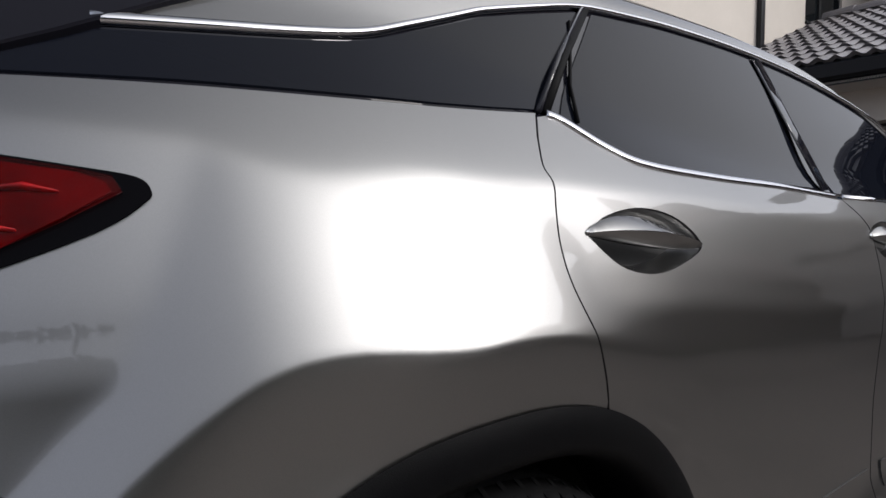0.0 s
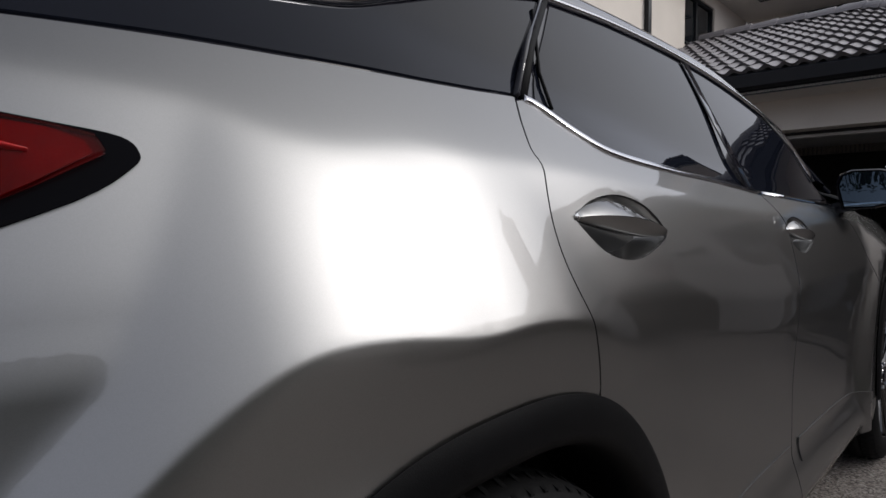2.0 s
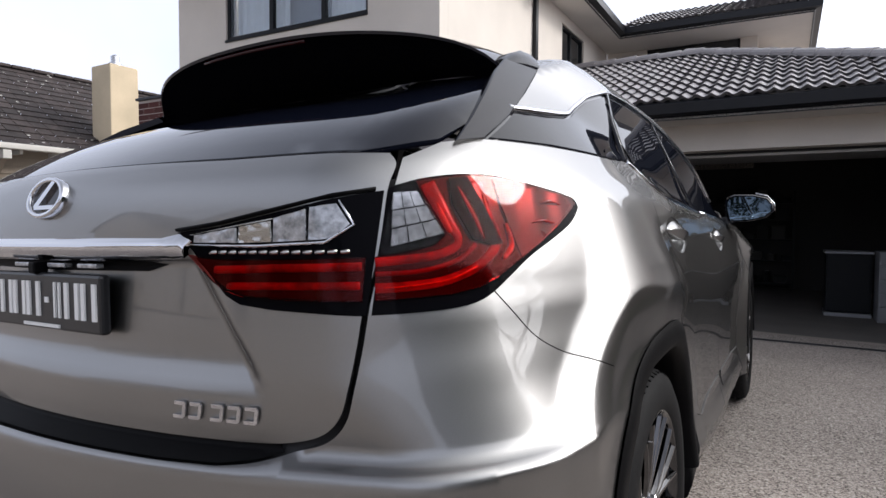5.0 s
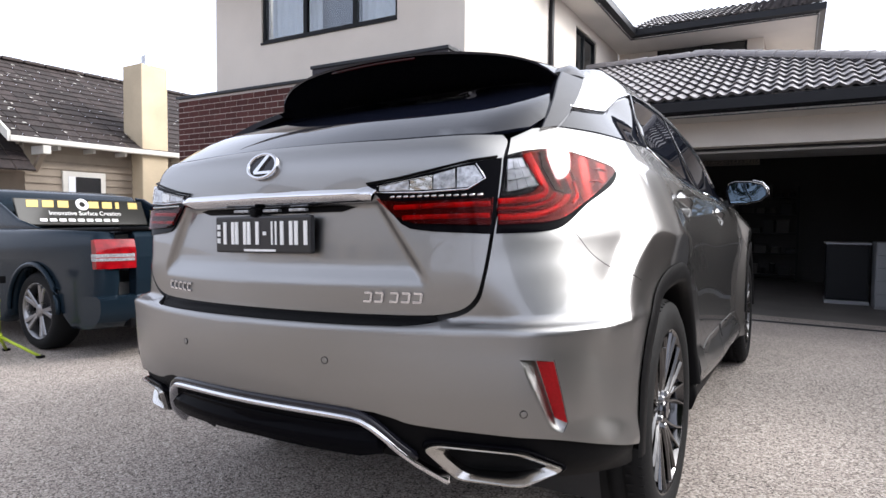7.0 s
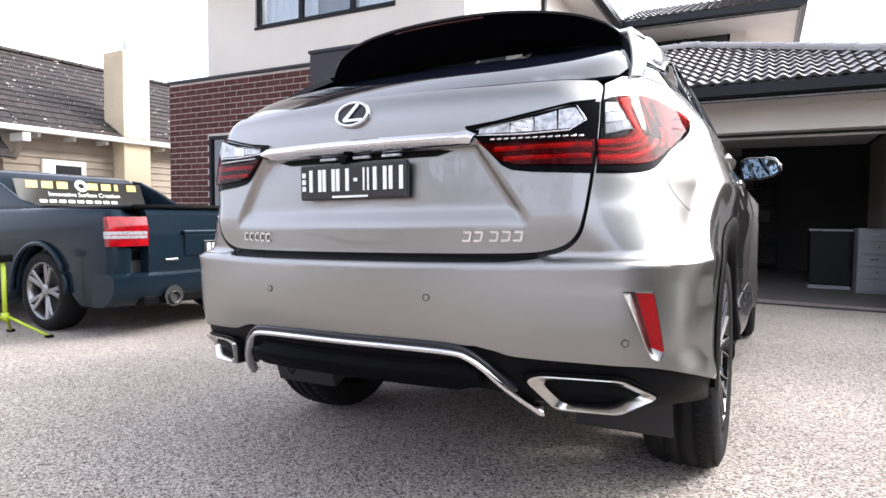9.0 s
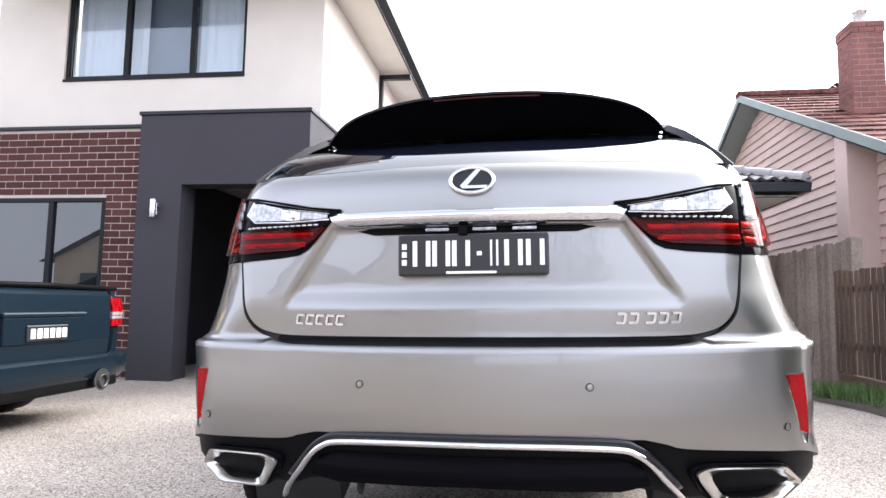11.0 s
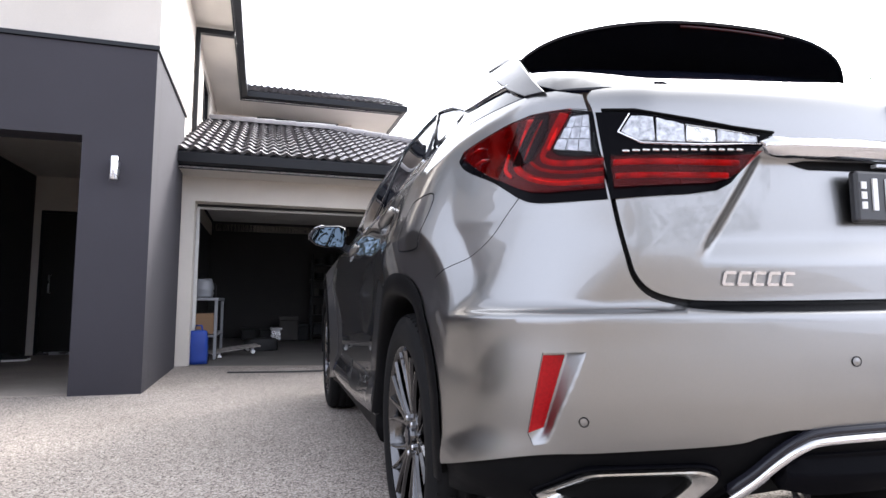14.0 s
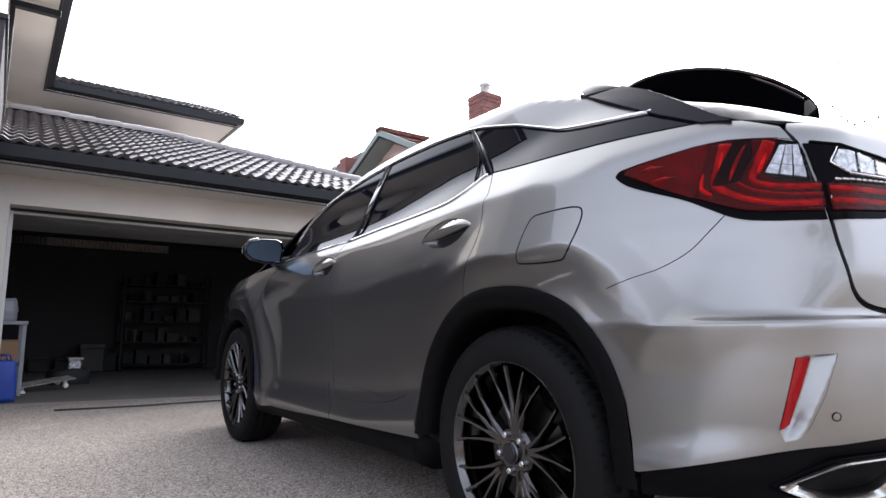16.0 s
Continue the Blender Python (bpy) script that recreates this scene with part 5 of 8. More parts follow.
for way in (1, -1):
    flip = (lambda r: r) if way > 0 else mirror
    outer = sheet("tail_lamp", flip(lamp_out), M_HOUSING, car, lift=0.004, depth=0.02, step=0.02, label="wrap-round tail lamp with red and clear lenses")
    inner = sheet("tailgate_lamp", flip(lamp_in), M_HOUSING, tailgate, lift=0.005, depth=0.02, step=0.02, label="lamp on the tailgate with a clear upper and red lower lens")
    # red wrap of the outer lamp: a deep base, two bent light guides and a translucent panel towards the tip
    sheet("red_lens", flip(red_edge + red_wrap), M_DEEPRED, outer, lift=0.0065, depth=0.003, step=0.014)
    sheet("side_panel", flip([(.776, 1.193), (.80, 1.191), (.862, 1.181), (.93, 1.169), (.952, 1.161), (.958, 1.152), (.922, 1.125), (.86, 1.085), (.818, 1.062), (.808, 1.088), (.788, 1.142)]), M_MIDRED, outer,
          lift=lambda u, z: 0.0100 + 0.0012 * np.sin(np.abs(u) * 90), depth=0.003, step=0.012)
    strip("light_guide", flip(bend([(.602, 1.0640), (.641, 1.0668), (.684, 1.0735), (.711, 1.091), (.695, 1.129), (.671, 1.181)])), M_LIGHTRED, outer, width=lambda t: 0.014 + 0.014 * ease(t, .55, .95), lift=0.0100, crown=0)
    strip("light_guide", flip(bend([(.602, 1.0265), (.64, 1.0275), (.693, 1.034), (.743, 1.056), (.772, 1.089), (.755, 1.132), (.737, 1.187)])), M_LIGHTRED, outer, width=lambda t: 0.016 + 0.036 * ease(t, .52, .95), lift=0.0095, crown=0)
    strip("guide_core", flip(bend([(.602, 1.047), (.66, 1.0495), (.712, 1.065), (.736, 1.086)])), M_RED, outer, width=0.008, lift=0.0090, crown=0)
    strip("guide_core", flip(bend([(.612, 1.0265), (.64, 1.0275), (.693, 1.034), (.735, 1.052)])), M_FACET, outer, width=lambda t: 0.002 + 0.003 * t, lift=0.0113, crown=0)
    for line in ([(.783, 1.062), (.800, 1.083), (.793, 1.118)], [(.752, 1.100), (.748, 1.126), (.738, 1.160)], [(.70, 1.105), (.690, 1.128), (.681, 1.15)], [(.766, 1.108), (.760, 1.135), (.753, 1.165)]):
        strip("lamp_facet", flip(bend(line)), M_FACET, outer, width=lambda t: 0.002 + 0.008 * math.sin(2.6 * (1 - t)), lift=0.0118, crown=0)
    for u0, z0 in ((.87, 1.156), (.845, 1.122)):
        strip("lens_blade", flip([(u0, z0 - .004), (u0 + .025, z0), (u0 + .05, z0 - .006)]), M_LIGHTRED, outer, width=lambda t: 0.002 + 0.006 * math.sin(3.1 * t), lift=0.0160)
    sheet("lamp_prism", flip([(.700, 1.188), (.728, 1.192), (.755, 1.143), (.780, 1.085), (.763, 1.083), (.730, 1.093), (.703, 1.148)]), M_HOUSING, outer, lift=0.0122, depth=0.003, step=0.01)
    strip("light_guide", flip(bend([(.712, 1.176), (.734, 1.130), (.748, 1.092)])), M_LIGHTRED, outer, width=lambda t: 0.004 + 0.009 * math.sin(3.1 * t), lift=0.0130, crown=0)
    cover = sheet("lens_cover", flip(red_edge + red_wrap), M_COVER, outer, lift=0.0150, depth=0.004, step=0.010, label="smooth glossy red cover")
    cover.visible_shadow = False
    # clear block of the outer lamp, in small facets
    block = [(.620, 1.085), (.690, 1.103), (.655, 1.169), (.624, 1.166)]
    for i in range(3):
        for j in range(3):
            q = [between(block, s, t) for s, t in ((j / 3 + .02, i / 3 + .02), ((j + 1) / 3 - .02, i / 3 + .02), ((j + 1) / 3 - .02, (i + 1) / 3 - .02), (j / 3 + .02, (i + 1) / 3 - .02))]
            sheet("clear_cell", flip(q), M_CLEAR, outer, lift=lambda u, z, a=q[0][0], b=q[0][1]: 0.0070 + 0.16 * (z - b) + 0.06 * (np.abs(u) - a), depth=0.004, step=0.008)
    cover = sheet("clear_cover", flip([(.606, 1.074), (.64, 1.078), (.674, 1.087), (.690, 1.102), (.666, 1.149), (.652, 1.183), (.625, 1.174)]), M_CLEARCOVER, outer, lift=0.0145, depth=0.003, step=0.012)
    cover.visible_shadow = False
    # tailgate lamp: red below, clear above with a light blade
    sheet("red_lens", flip([(.590, 1.070), (.40, 1.068), (.352, 1.072), (.388, 1.036), (.404, 1.024), (.432, 1.015), (.586, 1.009)]), M_DEEPRED, inner, lift=0.0075, depth=0.004, step=0.02)
    strip("light_guide", flip(bend([(.586, 1.0585), (.54, 1.058), (.48, 1.057), (.43, 1.055), (.385, 1.054)])), M_LIGHTRED, inner, width=0.014, lift=0.0105)
    strip("light_guide", flip(bend([(.584, 1.0310), (.54, 1.031), (.50, 1.0305), (.46, 1.030), (.405, 1.029)])), M_LIGHTRED, inner, width=0.013, lift=0.0105)
    cover = sheet("lens_cover", flip([(.591, 1.072), (.40, 1.070), (.345, 1.078), (.385, 1.036), (.404, 1.022), (.432, 1.013), (.587, 1.007)]), M_COVER, inner, lift=0.0150, depth=0.004, step=0.02)
    cover.visible_shadow = False
    for a, b, z0, z1, z2, z3, mat in ((.521, .572, 1.098, 1.108, 1.122, 1.151, M_CLEAR), (.4725, .5195, 1.096, 1.098, 1.143, 1.131, M_CLEAR), (.4215, .4715, 1.095, 1.096, 1.127, 1.119, M_SATIN), (.350, .4205, 1.096, 1.095, 1.118, 1.107, M_CLEAR)):
        sheet("clear_cell", flip([(a, z0), (b, z1), (b - .001, z2), (a + .001, z3)] if a < .52 else [(a, z0), (b - .02, z0 + .002), (b, 1.120), (b - .016, 1.150), (a + .002, 1.146)]), mat, inner,
              lift=lambda u, z, a=a: 0.008 + 0.06 * (np.abs(u) - a) + 0.0012 * np.sin(np.abs(u) * 900), depth=0.005, step=0.006)
    strip("lamp_blade", flip([(.345, 1.092), (.45, 1.090), (.543, 1.0945), (.577, 1.119), (.559, 1.154)]), M_CHROME, inner, width=0.006, lift=0.012)
    strip("lamp_blade", flip([(.345, 1.108), (.42, 1.121), (.472, 1.130)]), M_SATIN, inner, width=0.003, lift=0.010)
    for k in range(13):
        u = .375 + .0155 * k
        strip("prism", flip([(u, 1.080), (u + .011, 1.081)]), M_SATIN, inner, width=0.008, lift=0.008)
    strip("lamp_rim", flip([(.603, 1.172), (.55, 1.163), (.457, 1.141), (.39, 1.126), (.318, 1.116)]), M_CLAD, inner, width=0.006, lift=0.010)

# ---- mirrors
for way in (1, -1):
    bm = bmesh.new()
    # back view outline (x from the door, z), with a bulged cap ahead
    o = [(.80, 1.155), (.86, 1.128), (.96, 1.130), (1.04, 1.148), (1.075, 1.18), (1.078, 1.215), (1.05, 1.252), (.98, 1.272), (.89, 1.275), (.855, 1.262), (.84, 1.22)]
    ctr = Vector((.955, 0, 1.20))
    loops = []
    for s, y in ((0.93, 2.075), (1.0, 2.082), (1.0, 2.10), (0.93, 2.16), (0.72, 2.215), (0.35, 2.24)):
        loops.append([bm.verts.new((way * (ctr.x + (a - ctr.x) * s), y, ctr.z + (b - ctr.z) * s)) for a, b in o[1:]])
    for a, b in zip(loops, loops[1:]):
        for k in range(len(a)):
            j = (k + 1) % len(a)
            bm.faces.new((a[k], a[j], b[j], b[k]))
    bm.faces.new(loops[-1])
    bmesh.ops.recalc_face_normals(bm, faces=bm.faces)
    mirror_ob = part("door_mirror", bm, M_GLOSS, car, "door mirror with a dark housing", smooth=True)
    bm = bmesh.new()
    bm.faces.new([bm.verts.new((way * (ctr.x + (a - ctr.x) * .90), 2.080 + 0.05 * (ctr.x - a), ctr.z + (b - ctr.z) * .86)) for a, b in o[1:]])
    part("mirror_glass", bm, M_MIRROR, mirror_ob, "bluish mirror glass")
    part("mirror_foot", prism([Vector((way * a, 2.13, b)) for a, b in ((.80, 1.11), (.88, 1.125), (.89, 1.15), (.86, 1.165), (.80, 1.15))], (0, 0.07, 0)), M_GLOSS, mirror_ob)
    bm = tube([(way * .99, 2.10, 1.278), (way * 1.045, 2.105, 1.264), (way * 1.079, 2.11, 1.222), (way * 1.080, 2.11, 1.185)], 0.0035, 8)
    part("mirror_indicator", bm, M_CHROME, mirror_ob, smooth=True)

# ---- wheels
def build_wheel(m, way):
    w = part("wheel", lathe([(-.20, .275), (-.195, .262), (-.17, .255), (-.03, .250), (-.012, .258), (-.004, .270), (.0, .272), (-.004, .276)], m, 64), M_RIM, car, "dark alloy wheel with paired spokes", smooth=True)
    prof = [(-.215, .27), (-.232, .30), (-.232, .335), (-.222, .362), (-.20, .374), (-.165, .3785), (-.160, .371), (-.152, .371), (-.147, .380), (-.118, .381), (-.114, .373), (-.106, .373), (-.102, .381),
            (-.070, .380), (-.066, .372), (-.058, .372), (-.054, .3785), (-.022, .374), (-.004, .362), (.008, .335), (.010, .305), (.004, .283), (-.002, .274)]
    tyre = part("tyre", lathe(prof, m, 72), M_RUBBER, w, "black road tyre with grooved tread", smooth=True)
    bm = bmesh.new()
    for k in range(72):
        a = 2 * math.pi * k / 72
        for x0, x1 in ((-.216, -.168), (-.052, -.006)):
            pts = []
            for x, t in ((x0, -.012), (x1, -.004), (x1, .004), (x0, -.004)):
                ang = a + t / .37
                r = .379 if abs(x + .11) < .065 else .3645
                pts.append(m @ Vector((x, r * math.cos(ang), r * math.sin(ang))))
            prism(pts, (pts[0] - m @ Vector((-.11, 0, 0))).normalized() * 0.003, bm)
    tagged(part("tread", bm, M_RUBBER, tyre), kind="stuff")
    for k in range(5):
        arm = bmesh.new()
        mid = 2 * math.pi * k / 5
        for way_s in (-1, 1):
            for stations in (((.045, 2.2, .017), (.085, 3.0, .0140), (.125, 4.2, .0095), (.19, 6.8, .0070), (.259, 9.6, .0062)),
                             ((.060, 9.5, .0130), (.10, 14.0, .0105), (.145, 18.5, .0075), (.20, 22.6, .0060), (.259, 26.4, .0055))):
                secs = []
                for r, deg, wd in stations:
                    t = (r - .045) / .214
                    a = mid + way_s * radians(deg)
                    c = Vector((-0.030 + 0.027 * t**0.8, r * math.cos(a), r * math.sin(a)))
                    tan = Vector((0, -math.sin(a), math.cos(a)))
                    secs.append([arm.verts.new(m @ (c + tan * p + Vector((q, 0, 0)))) for p, q in ((-wd, -.036), (-wd, -.006), (-wd * .45, .003), (wd * .45, .003), (wd, -.006), (wd, -.036))])
                for a, b in zip(secs, secs[1:]):
                    for q in range(6):
                        arm.faces.new((a[q], a[(q + 1) % 6], b[(q + 1) % 6], b[q]))
        bmesh.ops.recalc_face_normals(arm, faces=arm.faces)
        part("spoke", arm, M_RIM, w)
    part("hub", lathe([(-.06, .078), (-.036, .078), (-.026, .070), (-.024, .036), (-.016, .034), (-.012, .030), (-.012, .0)], m, 32), M_RIM, w, smooth=False)
    part("hub_cap", lathe([(-.012, .029), (-.008, .029), (-.006, .026), (-.006, .0)], m, 24), M_GLOSS, w)
    for k in range(5):
        a = 2 * math.pi * (k + .5) / 5
        bolt = m @ Matrix.Translation((-.03, .055 * math.cos(a), .055 * math.sin(a)))
        part("wheel_nut", lathe([(-.01, .011), (.016, .010), (.019, .007), (.019, .0)], bolt, 6), M_STEEL, w)
    part("brake_disc", lathe([(-.10, .0), (-.10, .165), (-.085, .165), (-.085, .06), (-.06, .06)], m, 40), M_DISC, w, smooth=False)
    part("brake_caliper", box(-.13, -.06, .085, -.075, .06, .172, .012), M_CLAD, w).matrix_local = m @ Matrix.Rotation(radians(115 if way > 0 else -115), 4, "X")
    part("valve", lathe([(.0, .004), (.022, .003), (.022, .0)], m @ Matrix.Translation((-.02, .0, .235)), 8), M_CHROME, w)
    return w


for cy in (0.0, BASE):
    build_wheel(Matrix.Translation((.905, cy, .378)) @ Matrix.Rotation(radians(17), 4, "X"), 1)
    build_wheel(Matrix.Translation((-.905, cy, .378)) @ Matrix.Rotation(radians(180), 4, "Z") @ Matrix.Rotation(radians(9), 4, "X"), -1)


# ---------------------------------------------------------------- the house's windows, lights, doors
def in_house(ob):
    ob.matrix_world = HOUSE
    return ob


def window(name, label, u0, u1, z0, z1, v, posts, along="u", curtain=False, frame=0.05):
    """A dark-framed window in a hole of the wall; along 'u' (front) or 'v' (side wall facing +u)."""
    w = in_house(thing(name, label, "window", kind="structure"))

    def put(a0, d0, h0, a1, d1, h1, bevel=0.0):
        return box(a0, v + d0, h0, a1, v + d1, h1, bevel) if along == "u" else box(v - d1, a0, h0, v - d0, a1, h1, bevel)
    for args in ((u0, .03, z0, u1, .11, z0 + frame), (u0, .03, z1 - frame, u1, .11, z1), (u0, .03, z0 + frame, u0 + frame, .11, z1 - frame), (u1 - frame, .03, z0 + frame, u1, .11, z1 - frame)):
        part("window_frame", put(*args, 0.004), M_FRAME, w)
    edges = [u0 + frame, *posts, u1 - frame]
    for q in posts:
        part("mullion", put(q - .035, .035, z0 + frame, q + .035, .105, z1 - frame, 0.004), M_FRAME, w)
    for a, b in zip(edges, edges[1:]):
        a, b = a + (.035 if a in posts else 0), b - (.035 if b in posts else 0)
        pane = part("pane", put(a, .065, z0 + frame, b, .072, z1 - frame), M_CLEARPANE if curtain else M_PANE, w)
        pane.visible_shadow = not curtain
    part("window_sill", put(u0 - .0, -.025, z0 - .03, u1 + .0, .03, z0, 0.004), M_FRAME, w)
    return w


def clear_pane():
    m = material("clear_window_glass", (0.8, 0.85, 0.88), rough=0.0, transmission=1.0)
    return m


M_CLEARPANE = clear_pane()
window("window_1", "three-pane black-framed upper window with pale curtains", -3.60, -1.09, 3.77, 5.22, U_V, (-2.75, -1.83), curtain=True)
for c0, c1 in ((-3.55, -2.55), (-1.81, -1.12)):
    bm = bmesh.new()
    n = int((c1 - c0) / .02)
    cols = [(c0 + (c1 - c0) * k / n, U_V + 0.19 + 0.016 * math.sin(k * 0.9) + 0.008 * math.sin(k * 0.37)) for k in range(n + 1)]
    for (a, b), (c, d) in zip(cols, cols[1:]):
        bm.faces.new([bm.verts.new(p) for p in ((a, b, 3.7), (c, d, 3.7), (c, d, 5.2), (a, b, 5.2))])
    bmesh.ops.remove_doubles(bm, verts=bm.verts, dist=1e-5)
    tagged(in_house(part("curtain", bm, M_BLIND, smooth=True)), "white sheer curtain hanging behind the upper window", "curtain", group="upper window curtains")
# the box's blue-grey colour stands for sky mirrored in the middle pane
in_house(tagged(part("room_back", box(-3.6, U_V + .30, 3.6, -0.9, U_V + 1.6, 5.3), material("mirrored_sky_blue_grey", (0.20, 0.24, 0.31), rough=0.8, stain=0.05)), "blue-grey box for the sky mirrored in the upper window", "room", kind="structure"))
window("window_2", "two-pane black-framed window in the brick wall", -4.12, -2.55, 0.75, 2.12, B_V - .025, (-3.27,))
window("window_3", "wide black-framed upper window of the set-back storey", 0.77, 2.57, 4.15, 4.95, 8.0, (1.67,))
window("window_4", "dark side window in the sunlit upper wall", 4.9, 6.2, 3.9, 4.72, -0.07, (5.5,), along="v")
# solid black boxes whose colour stands for the unlit rooms behind the glass
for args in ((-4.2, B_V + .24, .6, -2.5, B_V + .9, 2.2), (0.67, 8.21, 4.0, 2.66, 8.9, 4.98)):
    in_house(tagged(part("room_back", box(*args), M_BLACK), "black box standing for the unlit room behind a window", "room", kind="structure"))
in_house(tagged(part("room_back", box(-0.94, 4.7, 3.8, -0.28, 6.4, 4.8), M_BLACK), "black box standing for the unlit room behind a window", "room", kind="structure"))

# front door and wall lights
M_DOOR = material("dark_timber_door", (0.010, 0.009, 0.009), rough=0.35, grain=0.2, grain_scale=40)
fd = in_house(thing("door_1", "tall black front door with a long steel pull", "door", kind="structure"))
part("door_leaf", box(-2.10, 4.26, -0.02, -1.20, 4.31, 2.08, 0.004), M_DOOR, fd)
for args in ((-2.12, 4.18, 0.0, -2.08, 4.36, 2.1), (-1.22, 4.18, 0.0, -1.18, 4.36, 2.1), (-2.08, 4.18, 2.06, -1.22, 4.36, 2.1)):
    part("door_frame", box(*args, 0.003), M_FRAME, fd)
part("pull_handle", tube([(-1.98, 4.26, .90), (-1.98, 4.20, .90), (-1.98, 4.20, 1.16), (-1.98, 4.26, 1.16)], 0.012, 10), M_STEEL, fd, smooth=True)
part("threshold", box(-2.08, 4.17, 0.008, -1.22, 4.4, 0.05, 0.004), M_STEEL, fd)


def wall_light(u):
    w = in_house(thing("wall_light", "brushed steel up-and-down cylinder wall light", "wall light", group="entry wall lights"))
    part("cylinder", lathe([(-.105, .0), (-.105, .032), (-.10, .034), (.10, .034), (.105, .032), (.105, .022), (.08, .02), (.08, .0)], Matrix.Translation((u, -.075, 1.96)) @ Matrix.Rotation(radians(-90), 4, "Y"), 24), M_STEEL, w, smooth=True)
    part("back_plate", box(u - .03, -.045, 1.89, u + .03, 0.0, 2.03, .006), M_STEEL, w)


wall_light(-1.82)
wall_light(-0.29)


def shoe(u, v, turn):
    s = thing("shoe", "dark low shoe with a pale sole on the porch", "shoe", HOUSE @ pose(u, v, 0.006, 0, 0, turn), group="pair of shoes")
    outline = [(-.14, -.03), (-.13, -.045), (-.02, -.042), (.08, -.05), (.13, -.035), (.145, .0), (.13, .035), (.08, .048), (-.02, .04), (-.13, .042), (-.14, .03)]
    part("sole", prism([Vector((a, b, 0)) for a, b in outline], (0, 0, .025)), M_WHITE, s)
    bm = bmesh.new()
    loops = []
    for z, f, cut in ((.025, .96, 0), (.05, .93, 0), (.075, .80, .02), (.10, .62, .05)):
        loops.append([bm.verts.new((a * f - cut, b * f, z - (.035 if a > .05 and z > .06 else 0))) for a, b in outline])
    for a, b in zip(loops, loops[1:]):
        for k in range(len(a)):
            bm.faces.new((a[k], a[(k + 1) % len(a)], b[(k + 1) % len(a)], b[k]))
    bm.faces.new(loops[-1])
    bmesh.ops.recalc_face_normals(bm, faces=bm.faces)
    part("upper", bm, M_BLACK, s, smooth=True)


shoe(-2.05, 3.30, 12)
shoe(-2.06, 3.47, -6)

# downpipe, spotlight, garage door, drain
dp = in_house(thing("downpipe", "dark steel downpipe from the upper gutter", "downpipe", kind="structure"))
part("pipe", box(-0.06, 3.45, 2.75, 0.0, 3.55, 4.76, .006), M_GUTTER, dp)
part("elbow", box(-0.06, 3.45, 4.76, 0.48, 3.55, 4.84, .006), M_GUTTER, dp)
in_house(tagged(part("eave_bracket", box(-.26, 1.80, 2.18, -.0, 2.1, 2.36, .01), M_GUTTER), "dark end box of the garage gutter", "gutter", kind="structure"))

sp = in_house(thing("security_light", "dark twin-head security light with a sensor", "security light"))
part("base", lathe([(0, .05), (.03, .045), (.035, .0)], Matrix.Translation((5.02, 2.27, 1.86)) @ Matrix.Rotation(radians(-90), 4, "Z"), 20), M_FRAME, sp, smooth=True)
for s in (-1, 1):
    part("lamp_head", lathe([(-.05, .02), (-.02, .05), (.05, .058), (.055, .05), (.04, .0)], Matrix.Translation((5.02 + .10 * s, 2.17, 1.87)) @ Matrix.Rotation(radians(-90 + 35 * s), 4, "Z") @ Matrix.Rotation(radians(20), 4, "Y"), 20), M_FRAME, sp, smooth=True)
    part("arm", tube([(5.02, 2.25, 1.86), (5.02 + .06 * s, 2.20, 1.865), (5.02 + .09 * s, 2.19, 1.87)], 0.012, 8), M_FRAME, sp, smooth=True)
part("sensor", lathe([(0, .02), (.04, .024), (.05, .0)], Matrix.Translation((5.02, 2.24, 1.80)) @ Matrix.Rotation(radians(-90), 4, "Z"), 16), M_WHITE, sp, smooth=True)

M_PANEL = material("pale_steel_panel", (0.50, 0.49, 0.47), rough=0.4, stain=0.08)
gd = in_house(thing("garage_door", "raised sectional garage door, its grey bottom rail under the lintel", "garage door", kind="structure"))
for k in range(4):
    part("door_panel", box(0.18, 2.62 + .55 * k, 2.12, 4.68, 3.15 + .55 * k, 2.16, .008), M_PANEL, gd)
part("bottom_rail", box(0.18, 2.55, 2.00, 4.68, 2.60, 2.055, .006), M_PANEL, gd)
part("seal", box(0.15, 2.512, 2.03, 4.70, 2.545, 2.06, .004), M_BLACK, gd)
for u in (0.16, 4.70):
    part("track", box(u - .02, 2.52, LOW, u + .02, 2.58, 2.1, .004), M_PANEL, gd)
part("opener", box(2.2, 4.6, 2.2, 2.6, 5.1, 2.40, .02), M_PANEL, gd)
part("opener_rail", box(2.38, 2.6, 2.30, 2.42, 4.6, 2.34), M_PANEL, gd)

bm = bmesh.new()
pts = [(-1.80 + 4.5 * k / 18, 5.50 + 0.24 * k / 18) for k in range(19)]
for (x0, y0), (x1, y1) in zip(pts, pts[1:]):
    z0, z1 = ground_z(x0, y0), ground_z(x1, y1)
    vs = [bm.verts.new(p) for p in ((x0, y0 - .02, z0 + .004), (x1, y1 - .02, z1 + .004), (x1, y1 - .012, z1 + .018), (x0, y0 - .012, z0 + .018), (x0, y0 + .012, z0 + .018), (x1, y1 + .012, z1 + .018), (x0, y0 + .02, z0 + .004), (x1, y1 + .02, z1 + .004))]
    for q in ((0, 1, 2, 3), (3, 2, 5, 4), (4, 5, 7, 6)):
        bm.faces.new([vs[i] for i in q])
tagged(part("threshold_seal", bm, M_BLACK), "black rubber strip across the drive before the garage", "rubber strip")
bm = bmesh.new()
